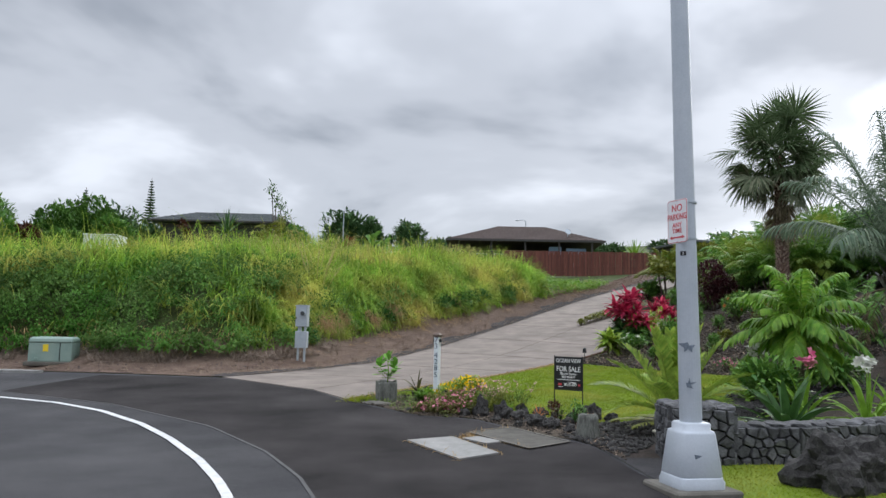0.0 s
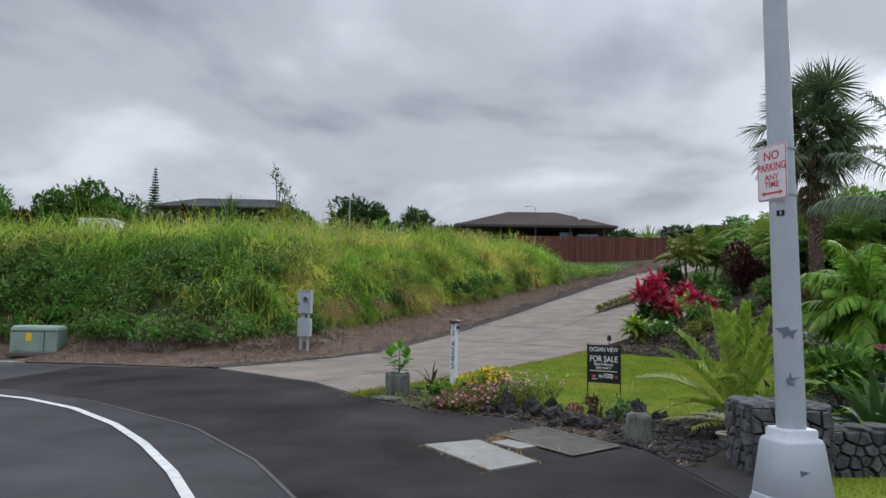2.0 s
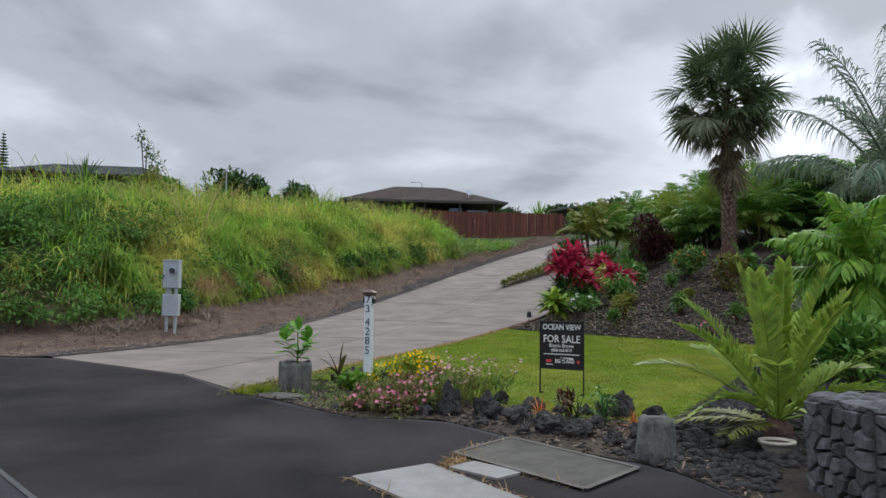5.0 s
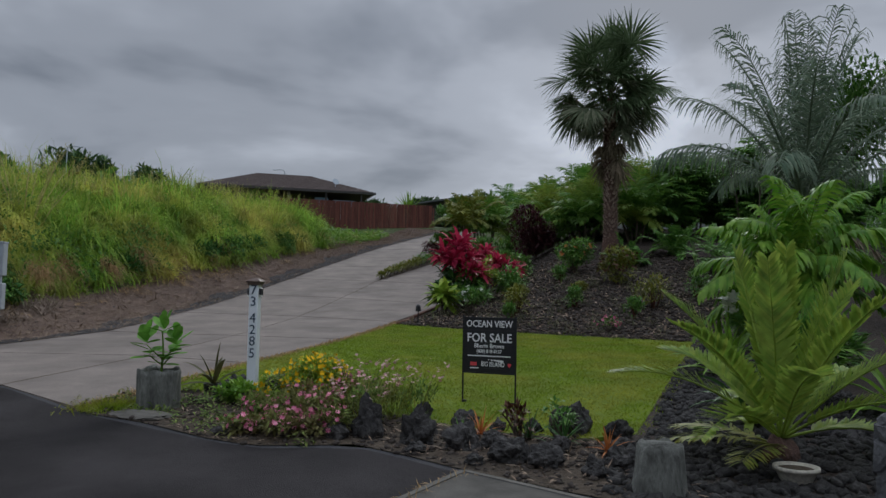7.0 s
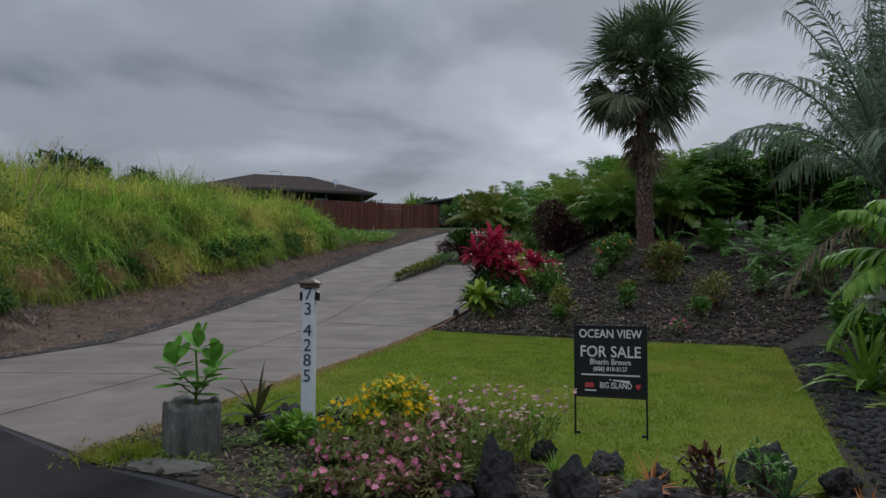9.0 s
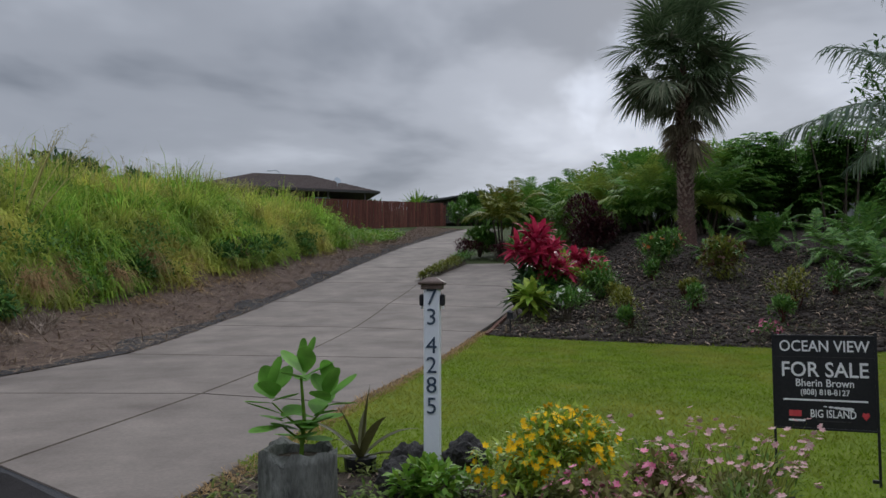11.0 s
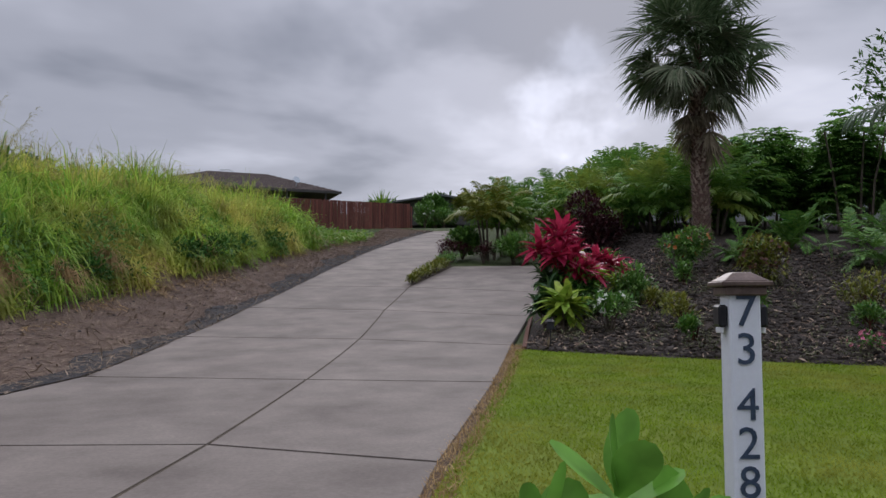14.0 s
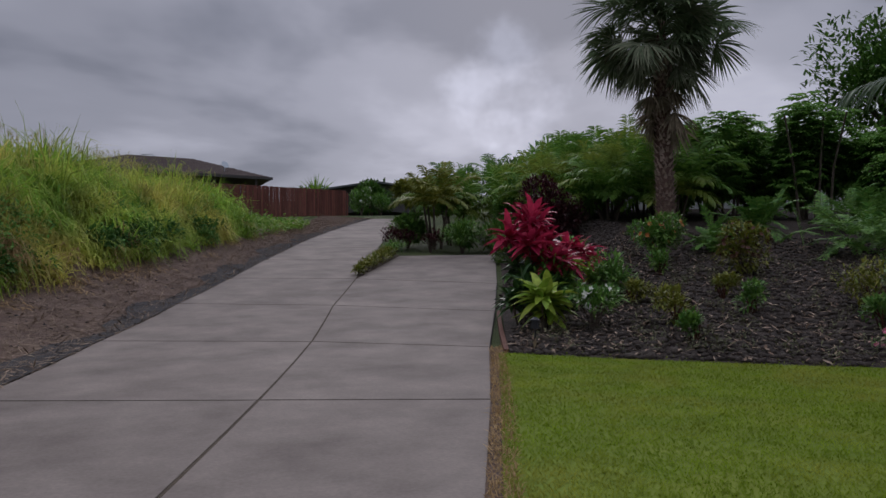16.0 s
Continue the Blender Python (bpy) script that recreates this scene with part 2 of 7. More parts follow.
YELLOWISH = leaf("yellow_green_leaf", (0.12, 0.16, 0.025), (0.26, 0.25, 0.04), 0.5, 0.2)
RED = leaf("ti_leaf_red", (0.26, 0.012, 0.045), (0.60, 0.05, 0.115), 0.4, 0.35)
MAROON = leaf("maroon_leaf", (0.035, 0.012, 0.014), (0.085, 0.02, 0.024), 0.5, 0.15)
BROWN_LEAF = leaf("bronze_leaf", (0.05, 0.02, 0.014), (0.11, 0.045, 0.025), 0.45, 0.15)
BRONZE_GREEN = leaf("bronze_green_leaf", (0.045, 0.04, 0.016), (0.10, 0.10, 0.035), 0.45, 0.2)
SCRUB = leaf("scrub_leaf", (0.075, 0.085, 0.045), (0.17, 0.17, 0.09), 0.8, 0.15)
RUSSET = leaf("russet_leaf", (0.16, 0.06, 0.035), (0.24, 0.16, 0.06), 0.6, 0.25)
JADE = leaf("autograph_leaf", (0.07, 0.22, 0.03), (0.20, 0.40, 0.06), 0.6, 0.25)
DEEP = leaf("strap_leaf", (0.018, 0.055, 0.022), (0.07, 0.15, 0.035), 0.35, 0.2)
TREE = leaf("tree_leaf", (0.05, 0.13, 0.025), (0.13, 0.24, 0.05), 0.6, 0.15)
FAR_TREE = leaf("far_tree_leaf", (0.06, 0.125, 0.05), (0.12, 0.19, 0.08), 0.7, 0.1)
BARK = mat("bark", (0.07, 0.055, 0.04), (0.15, 0.12, 0.095), 8, 0.95, 0.8, 30, dist=0.02)
BED_STONE = mat("weathered_lava", (0.03, 0.025, 0.022), (0.085, 0.068, 0.055), 4, 0.95, 0.8, 40, dist=0.02)
YELLOW_FLOWER = leaf("yellow_petals", (0.82, 0.46, 0.01), (0.9, 0.6, 0.02), 0.6, 0.2)
PINK_FLOWER = leaf("pink_petals", (0.62, 0.12, 0.26), (0.75, 0.36, 0.42), 0.6, 0.2)
WHITE_FLOWER = leaf("white_petals", (0.75, 0.74, 0.68), (0.85, 0.85, 0.8), 0.6, 0.2)
BED_LEAF = leaf("mixed_bed_leaf", (0.075, 0.14, 0.03), (0.20, 0.27, 0.06), 0.65, 0.25, 1.2, (0.17, 0.15, 0.055), 12.0, 0.4)
FADED_PINK = leaf("faded_petals", (0.55, 0.28, 0.30), (0.62, 0.45, 0.40), 0.7, 0.2)
ORANGE = leaf("orange_leaf", (0.42, 0.12, 0.03), (0.55, 0.24, 0.08), 0.5, 0.2)
STEEL = mat("painted_steel", (0.42, 0.46, 0.51), (0.52, 0.55, 0.59), 2.5, 0.5, 0.1, 50, metal=0.25, speck=0.06, dist=0.002)
STEEL_PATCH = mat("peeled_paint", (0.13, 0.16, 0.2), (0.2, 0.23, 0.27), 12, 0.6, 0.1, 60)
BOOTS = leaf("old_leaf_bases", (0.24, 0.17, 0.14), (0.46, 0.36, 0.30), 0.9, 0.05)
GALV = mat("galvanised_steel", (0.35, 0.40, 0.44), (0.45, 0.49, 0.52), 6, 0.45, 0.1, 50, metal=0.3, speck=0.1, dist=0.002)
SIGN_WHITE = mat("sign_white", (0.72, 0.71, 0.72), (0.8, 0.79, 0.8), 6, 0.45, 0.0, 50, speck=0.04)
SIGN_RED = mat("sign_red", (0.55, 0.045, 0.06), (0.62, 0.09, 0.1), 20, 0.45, 0.0, 50, speck=0.1)
BLACK = mat("black_plastic", (0.012, 0.012, 0.014), (0.02, 0.02, 0.022), 6, 0.4, 0.0, 50)
WHITE_PAINT = mat("white_vinyl", (0.70, 0.73, 0.78), (0.78, 0.80, 0.83), 4, 0.4, 0.05, 50, speck=0.04, dist=0.002)
CAP_BROWN = mat("bronze_cap", (0.10, 0.07, 0.055), (0.17, 0.12, 0.1), 8, 0.5, 0.2, 60, metal=0.3, dist=0.003)
DIGIT = mat("dark_blue_digits", (0.03, 0.05, 0.085), (0.06, 0.085, 0.125), 9, 0.4, 0.0, 50)
STUMP = mat("weathered_stump", (0.06, 0.06, 0.052), (0.21, 0.215, 0.19), 9, 0.95, 0.9, 40, contrast=0.2, dist=0.03, stretch=0.35)
TBOX = mat("utility_green", (0.20, 0.29, 0.25), (0.28, 0.36, 0.31), 3, 0.5, 0.1, 50, speck=0.06, dist=0.002)
YELLOW = mat("warning_yellow", (0.75, 0.55, 0.02), (0.8, 0.6, 0.04), 8, 0.5, 0.0, 50, speck=0.05)
FENCE = mat("red_stained_fence", (0.10, 0.035, 0.026), (0.18, 0.065, 0.048), 6, 0.8, 0.4, 40, vary=0.25, dist=0.006, stretch=0.1)
ROOF_BROWN = mat("brown_shingles", (0.075, 0.055, 0.048), (0.13, 0.10, 0.09), 5, 0.9, 0.5, 30, dist=0.02)
ROOF_GREY = mat("grey_shingles", (0.08, 0.09, 0.092), (0.13, 0.142, 0.143), 5, 0.9, 0.5, 30, dist=0.02)
ROOF_GREEN = mat("green_metal_roof", (0.10, 0.22, 0.16), (0.14, 0.27, 0.2), 3, 0.5, 0.1, 30, metal=0.2)
HOUSE_WALL = mat("house_wall_dark", (0.06, 0.056, 0.055), (0.09, 0.085, 0.08), 3, 0.9, 0.2, 40)
HOUSE_PALE = mat("house_wall_pale", (0.42, 0.44, 0.44), (0.52, 0.53, 0.52), 3, 0.9, 0.2, 40, speck=0.08)
TRIM = mat("pale_trim", (0.6, 0.63, 0.64), (0.7, 0.72, 0.72), 5, 0.6, 0.0, 40, speck=0.05)
TARP = mat("blue_panel", (0.22, 0.34, 0.5), (0.3, 0.42, 0.56), 4, 0.5, 0.1, 40)
GLASS = mat("dark_window_glass", (0.015, 0.018, 0.022), (0.03, 0.034, 0.04), 3, 0.08, 0.0, 40, spec=0.6)
EDGING = mat("brown_edging", (0.09, 0.04, 0.025), (0.14, 0.06, 0.04), 8, 0.9, 0.4, 40)
CREAM = mat("cream_pot", (0.5, 0.46, 0.38), (0.6, 0.56, 0.47), 5, 0.7, 0.2, 40)

# ---- shape helpers ----
RNG = np.random.default_rng(7)
Z3 = np.array([0.0, 0.0, 1.0])


def unit(v):
    return v / np.maximum(np.linalg.norm(v, axis=-1, keepdims=True), 1e-9)


def mesh_np(name, v, f, material):
    v, f = np.asarray(v, float), np.asarray(f, np.int32)
    me = bpy.data.meshes.new(name)
    me.vertices.add(len(v))
    me.vertices.foreach_set("co", v.ravel())
    me.loops.add(f.size)
    me.loops.foreach_set("vertex_index", f.ravel())
    me.polygons.add(len(f))
    me.polygons.foreach_set("loop_start", np.arange(0, f.size, f.shape[1], dtype=np.int32))
    me.update(calc_edges=True)
    me.validate()
    me.materials.append(material)
    return me


def part(name, shape, material, parent=None, label="", at=None, smooth=False):
    """One mesh object from a bmesh, a (verts, faces) pair or a mesh, under a thing or a part."""
    if isinstance(shape, bmesh.types.BMesh):
        me = bpy.data.meshes.new(name)
        shape.to_mesh(me)
        shape.free()
        me.materials.append(material)
    elif isinstance(shape, bpy.types.Mesh):
        me = shape
    else:
        me = mesh_np(name, shape[0], shape[1], material)
    if smooth:
        me.polygons.foreach_set("use_smooth", [True] * len(me.polygons))
    ob = new(name, me)
    if parent:
        ob.parent = parent
    if at is not None:
        ob.matrix_basis = at
    if label:
        ob["label"] = label
    if name in LOOSE:
        ob["kind"] = "stuff"
    return ob


LOOSE = ("bloom", "stalk_cluster", "leaf_base_cover", "foliage", "stem_cluster")


def thing(name, x, y, z, rz=0.0, label="", category="", group="", kind=""):
    ob = new(name)
    ob.empty_display_size = 0.1
    ob.matrix_basis = pose(x, y, z, 0, 0, rz)
    return tagged(ob, label, category, group, kind)


def cat(*shapes):
    vs, fs, n = [], [], 0
    for v, f in shapes:
        vs.append(v)
        fs.append(np.asarray(f) + n)
        n += len(v)
    return np.concatenate(vs), np.concatenate(fs)


PROFILES = {
    "blade": lambda u: np.maximum(1 - u ** 1.6, 0.04),
    "leaf": lambda u: np.maximum(np.sin(np.pi * np.clip(u * 0.93 + 0.05, 0, 1)) ** 0.8, 0.04),
    "round": lambda u: np.maximum(np.sin(np.pi * np.clip(u * 0.9 + 0.06, 0, 1)) ** 0.5 * (0.55 + 0.6 * u), 0.05),
    "paddle": lambda u: np.maximum(np.sin(np.pi * np.clip(0.03 + 0.94 * u ** 1.45, 0, 1)) ** 0.62, 0.05),
    "pleat": lambda u: np.maximum(np.where(u < 0.5, 0.08 + 1.84 * u, 1.0 - ((u - 0.5) / 0.5) ** 0.8), 0.02),
    "strap": lambda u: np.maximum(1.0 - np.maximum(u - 0.6, 0) * 2.45, 0.03) * (0.55 + 0.45 * np.minimum(u * 4, 1)),
}


def strips(base, d0, length, width, bend, segs=3, prof="blade", side=None, fold=0.0):
    """Many leaves or blades at once: each starts at base along d0 and droops by bend."""
    base, d0 = np.asarray(base, float), unit(np.asarray(d0, float))
    n = len(base)
    length, width, bend = (np.broadcast_to(np.asarray(q, float), (n,)) for q in (length, width, bend))
    if side is None:
        side = np.cross(d0, Z3) + RNG.normal(0, 0.12, (n, 3))
    side = unit(np.asarray(side, float))
    u = np.linspace(0, 1, segs + 1)
    w = PROFILES[prof](u)
    pts = [base]
    for k in range(1, segs + 1):
        d = unit(d0 - bend[:, None] * (u[k] + u[k - 1]) * 0.5 * Z3)
        pts.append(pts[-1] + d * (length / segs)[:, None])
    pts = np.stack(pts, 1)
    half = side[:, None, :] * (width[:, None] * 0.5 * w[None, :])[..., None]
    if fold:
        nrm = unit(np.cross(side, d0))
        mids = pts - nrm[:, None, :] * (width[:, None] * fold * w[None, :])[..., None]
        v, c = np.stack([pts - half, mids, pts + half], 2), 3
    else:
        v, c = np.stack([pts - half, pts + half], 2), 2
    i = (np.arange(n) * (segs + 1) * c)[:, None, None] + (np.arange(segs) * c)[None, :, None] + np.arange(c - 1)[None, None, :]
    i = i.ravel()
    return v.reshape(-1, 3), np.stack([i, i + 1, i + c + 1, i + c], 1)


def tube(pts, radii, n=7, cap=True):
    pts = np.asarray(pts, float)
    k = len(pts)
    radii = np.broadcast_to(np.asarray(radii, float), (k,))
    t = unit(np.gradient(pts, axis=0))
    ref = np.where(np.abs(t[:, 2:3]) > 0.9, np.array([[1.0, 0, 0]]), Z3[None])
    a = unit(np.cross(t, ref))
    b = np.cross(t, a)
    th = np.linspace(0, 2 * np.pi, n, endpoint=False)
    v = pts[:, None, :] + radii[:, None, None] * (a[:, None, :] * np.cos(th)[None, :, None] + b[:, None, :] * np.sin(th)[None, :, None])
    f = [(i * n + j, i * n + (j + 1) % n, (i + 1) * n + (j + 1) % n, (i + 1) * n + j) for i in range(k - 1) for j in range(n)]
    v = v.reshape(-1, 3)
    if cap:
        v = np.concatenate([v, pts[-1:]])
        f += [((k - 1) * n + j, (k - 1) * n + (j + 1) % n, len(v) - 1, len(v) - 1) for j in range(0)]
        for j in range(0, n - 2, 2):
            f.append(((k - 1) * n, (k - 1) * n + j + 1, (k - 1) * n + j + 2, (k - 1) * n + (j + 3) % n))
    return v, np.array(f)


def box(sx, sy, sz, bevel=0.0, z0=0.0, cx=0.0, cy=0.0, taper=1.0):
    """A bevelled block standing on z0."""
    bm = bmesh.new()
    bmesh.ops.create_cube(bm, size=1.0)
    for v in bm.verts:
        k = taper if v.co.z > 0 else 1.0
        v.co = Vector((v.co.x * sx * k + cx, v.co.y * sy * k + cy, (v.co.z + 0.5) * sz + z0))
    if bevel:
        bmesh.ops.bevel(bm, geom=bm.edges[:], offset=bevel, segments=1, affect="EDGES")
    return bm


def join(*bms):
    out = bmesh.new()
    for b in bms:
        me = bpy.data.meshes.new("tmp")
        b.to_mesh(me)
        out.from_mesh(me)
        bpy.data.meshes.remove(me)
        b.free()
    return out


def cyl(r1, r2, h, n=16, z0=0.0, cx=0.0, cy=0.0):
    bm = bmesh.new()
    bmesh.ops.create_cone(bm, cap_ends=True, segments=n, radius1=r1, radius2=r2, depth=h, matrix=Matrix.Translation((cx, cy, z0 + h / 2)))
    return bm


def rock(rx, ry, rz, rough=0.3, seed=0, sub=3, sharp=1.6):
    bm = bmesh.new()
    bmesh.ops.create_icosphere(bm, subdivisions=sub, radius=1.0)
    off = Vector((seed * 7.3, seed * 3.1, seed * 1.7))
    tiny = 0.22 * rough if sub > 3 else 0.0
    for v in bm.verts:
        k = 1 + rough * noise.noise(v.co * sharp + off) + 0.35 * rough * noise.noise(v.co * sharp * 3.1 + off) + tiny * noise.noise(v.co * sharp * 8 + off)
        v.co = Vector((v.co.x * rx * k, v.co.y * ry * k, max(v.co.z, -0.55) * rz * k))
    return bm


def lettering(body, size, depth=0.002, bold=0.012):
    """Flat letters in the built-in font, centred, in the local xz plane, facing -y."""
    cu = bpy.data.curves.new("letters", "FONT")
    cu.offset = bold * size
    cu.body, cu.size, cu.extrude, cu.align_x, cu.align_y, cu.resolution_u = body, size, depth, "CENTER", "CENTER", 3
    tmp = new("letters", cu)
    dg = bpy.context.evaluated_depsgraph_get()
    me = bpy.data.meshes.new_from_object(tmp.evaluated_get(dg))
    bpy.data.objects.remove(tmp)
    me.transform(pose(0, 0, 0, 90, 0, 0))
    return me


# ---- the lie of the land ----
UX, UY = 0.4446, 0.8957
PS = np.array([-3000, -200, -40, -20, -12, -8, -5, 0, 3.3, 7.5, 12, 16.3, 25, 32, 40, 50, 70, 120, 300, 1000, 3000])
PZ = np.array([-90, -6, -0.3, -0.12, -0.05, 0.06, 0.22, 0.37, 0.49, 0.76, 1.22, 1.85, 3.15, 4.2, 5.4, 6.9, 8.4, 13, 33, 118, 320])
FS = np.arange(-60, 140, 0.25)
FZ = np.interp(FS, PS, PZ)
FZ = np.convolve(np.pad(FZ, 19, mode="edge"), np.hanning(41)[1:-1] / np.hanning(41)[1:-1].sum(), mode="valid")
TOE = np.array([(-400, 30), (-60, 25), (-20, 23.0), (-13.2, 23.1), (-12.4, 23.7), (-10.6, 23.7), (-9.7, 22.6), (-8, 22.4), (-6.4, 22.9), (-5.0, 24.4), (-3.3, 29.0), (-1.4, 32.6), (1.8, 38.0), (5.9, 44.5), (10.0, 51.4), (13.3, 58), (16.3, 64)])
RIGHT_EDGE = np.array([(-1.8, 14.8), (0.06, 18.0), (2.1, 21.1), (4.0, 24.1), (6.3, 27.5), (8.7, 31.1), (12.5, 37.0), (30, 64)])


def along(x, y):
    return (x + 1.3) * UX + (y - 19.2) * UY


def slope(x, y):
    s = along(x, y)
    return np.where((s > -55) & (s < 135), np.interp(s, FS, FZ), np.interp(s, PS, PZ))


def beyond(x, y, line):
    """Signed distance to a polyline, positive on its left-hand side."""
    x, y = np.asarray(x, float), np.asarray(y, float)
    best, sign = np.full(x.shape, 1e9), np.ones(x.shape)
    for (ax, ay), (bx, by) in zip(line[:-1], line[1:]):
        dx, dy = bx - ax, by - ay
        t = np.clip(((x - ax) * dx + (y - ay) * dy) / (dx * dx + dy * dy), 0, 1)
        d = np.hypot(x - ax - t * dx, y - ay - t * dy)
        closer = d < best
        best = np.where(closer, d, best)
        sign = np.where(closer, np.sign(dx * (y - ay) - dy * (x - ax)), sign)
    return best * sign


def smooth01(u):
    u = np.clip(u, 0, 1)
    return u * u * (3 - 2 * u)


def height(x, y):
    """Top of the ground anywhere."""
    x, y = np.asarray(x, float), np.asarray(y, float)
    z = slope(x, y)
    d = beyond(x, y, TOE)
    s = along(x, y)
    bank = np.interp(d, [-2.0, 0, 1, 2, 4, 8, 30, 90, 200], [0, 0.42, 1.4, 2.15, 2.85, 3.2, 3.3, 1.5, 0])
    bank = bank * (1 - 0.32 * smooth01((s - 17) / 9)) * (1 - smooth01((s - 27.5) / 8))
    z = z + bank
    e = -beyond(x, y, RIGHT_EDGE)
    m = (x - 3.8) * 0.72 + (y - 23.5) * 0.69
    z = z + 0.1 * np.clip(m, 0, 13) * smooth01((e - 0.3) / 3.0) * (1 - smooth01((m - 40) / 40))
    # a slight hollow in the lawn behind the rock border
    return z - 0.12 * np.exp(-((x - 2.3) ** 2 + (y - 13.9) ** 2) / 2.0)


def h(x, y):
    return float(height(x, y))


def resample(line, n):
    line = np.asarray(line, float)
    cum = np.concatenate([[0], np.cumsum(np.hypot(*np.diff(line, axis=0).T))])
    q = np.linspace(0, cum[-1], n)
    return np.stack([np.interp(q, cum, line[:, 0]), np.interp(q, cum, line[:, 1])], 1)


def between(a, b, n, m, off, same=False, skirt=0.0):
    """A sheet draped on the ground between two lines."""
    a, b = (np.asarray(a, float), np.asarray(b, float)) if same else (resample(a, n), resample(b, n))
    n = len(a)
    u = np.linspace(0, 1, m)
    xy = a[:, None] * (1 - u)[None, :, None] + b[:, None] * u[None, :, None]
    z = height(xy[..., 0], xy[..., 1]) + off
    v = np.concatenate([xy, z[..., None]], 2)
    f = [(i * m + j, i * m + j + 1, (i + 1) * m + j + 1, (i + 1) * m + j) for i in range(n - 1) for j in range(m - 1)]
    v = v.reshape(-1, 3)
    if skirt:
        rim = [j for j in range(m)] + [i * m + m - 1 for i in range(1, n)] + [(n - 1) * m + j for j in range(m - 2, -1, -1)] + [i * m for i in range(n - 2, 0, -1)]
        k = len(v)
        v = np.concatenate([v, v[rim], v[rim] - np.array([0, 0, skirt])])
        w = len(rim)
        f += [(k + i, k + w + i, k + w + (i + 1) % w, k + (i + 1) % w) for i in range(w)]
    f = np.array(f)
    if n > 1 and m > 1:
        p, q, r = v[f[0, 0]], v[f[0, 1]], v[f[0, 2]]
        if np.cross(q - p, r - p)[2] < 0:
            f = f[:, ::-1]
    return v, f


def in_sheet(a, b, n):
    """Random places on the sheet between two lines, evenly by area."""
    a, b = resample(a, 60), resample(b, 60)
    wide = np.hypot(*(a - b).T) + 0.01
    w = wide * (np.gradient(a, axis=0) ** 2).sum(1) ** 0.5 + wide * (np.gradient(b, axis=0) ** 2).sum(1) ** 0.5
    i = RNG.choice(59, n, p=w[:-1] / w[:-1].sum())
    t, u = RNG.random(n)[:, None], RNG.random(n)[:, None]
    p = (a[i] * (1 - t) + a[i + 1] * t) * (1 - u) + (b[i] * (1 - t) + b[i + 1] * t) * u
    return p


# ---- ground, road, driveway ----
def axis(lo, hi, fine_lo, fine_hi, step):
    mid = np.arange(fine_lo, fine_hi + step, step)
    grow = step * 1.35 ** np.arange(1, 40)
    up = mid[-1] + np.cumsum(grow)
    dn = mid[0] - np.cumsum(grow)
    return np.concatenate([dn[dn > lo][::-1], mid, up[up < hi]])


def sheet(xs, ys, drop):
    gx, gy = np.meshgrid(xs, ys)
    v = np.stack([gx, gy, height(gx, gy) - drop], 2).reshape(-1, 3)
    m = len(xs)
    i = (np.arange(len(ys) - 1)[:, None] * m + np.arange(m - 1)[None]).ravel()
    return v, np.stack([i, i + 1, i + m + 1, i + m], 1)


gr = part("ground", sheet(axis(-3000, 3000, -34, 34, 0.6), axis(-3000, 3000, -12, 78, 0.6), 0.07), GREEN_SOIL, smooth=True)
tagged(gr, "green and brown hillside ground rising to the distance", "ground", kind="structure")

ROAD_EDGE = [(-60, 23.6), (-30, 21.6), (-11.8, 20.7), (-8.4, 20.0), (-5.4, 19.15), (-3.9, 17.8), (-2.63, 16.4), (-1.8, 14.8), (-1.09, 13.9), (-0.63, 13.2), (-0.28, 12.82), (0.14, 12.72), (0.52, 12.66), (0.78, 12.25),
             (1.05, 11.74), (1.6, 10.9), (2.0, 10.45), (2.2, 9.2), (2.3, 8.3), (2.9, 7.3), (4.2, 6.9), (9, 6.8), (40, 5)]
edge = resample(ROAD_EDGE, 240)
road = part("road", between(edge, [(x * 1.3, -30.0) for x, y in edge], 240, 60, -0.012, same=True), ASPHALT, smooth=True)
tagged(road, "dark worn asphalt road where a cul-de-sac bends", "road", kind="structure")


NEWER = resample([(-9.1, 15.98), (-5.94, 14.07), (-3.47, 11.71), (-2.16, 9.74), (-1.47, 8.31), (-1.17, 7.41), (-0.7, 5), (-0.6, 0), (-0.6, -8)], 90)
NEW_EDGE = resample([(-8.6, 19.6), (-5.4, 19.0), (-3.9, 17.65), (-2.63, 16.25), (-1.8, 14.65), (-0.63, 13.08), (-0.28, 12.7), (0.14, 12.6), (0.5, 12.52), (0.74, 12.12), (1.0, 11.6), (1.55, 10.78), (2.0, 10.3), (2.25, 8.3), (2.9, 7.1), (6, 3), (9, -2), (10, -8)], 90)
np_ = part("road_patch", between(NEWER, NEW_EDGE, 90, 40, -0.006, same=True), DARK_ASPHALT, smooth=True)
tagged(np_, "darker newer asphalt between the seam and the verge", "road", kind="structure")


def ribbon(name, line, width, off, material, n=60):
    c = resample(line, n)
    t = unit(np.gradient(c, axis=0))
    nn = np.stack([-t[:, 1], t[:, 0]], 1) * width / 2
    return part(name, between(c - nn, c + nn, n, 2, off, same=True, skirt=0.004), material)


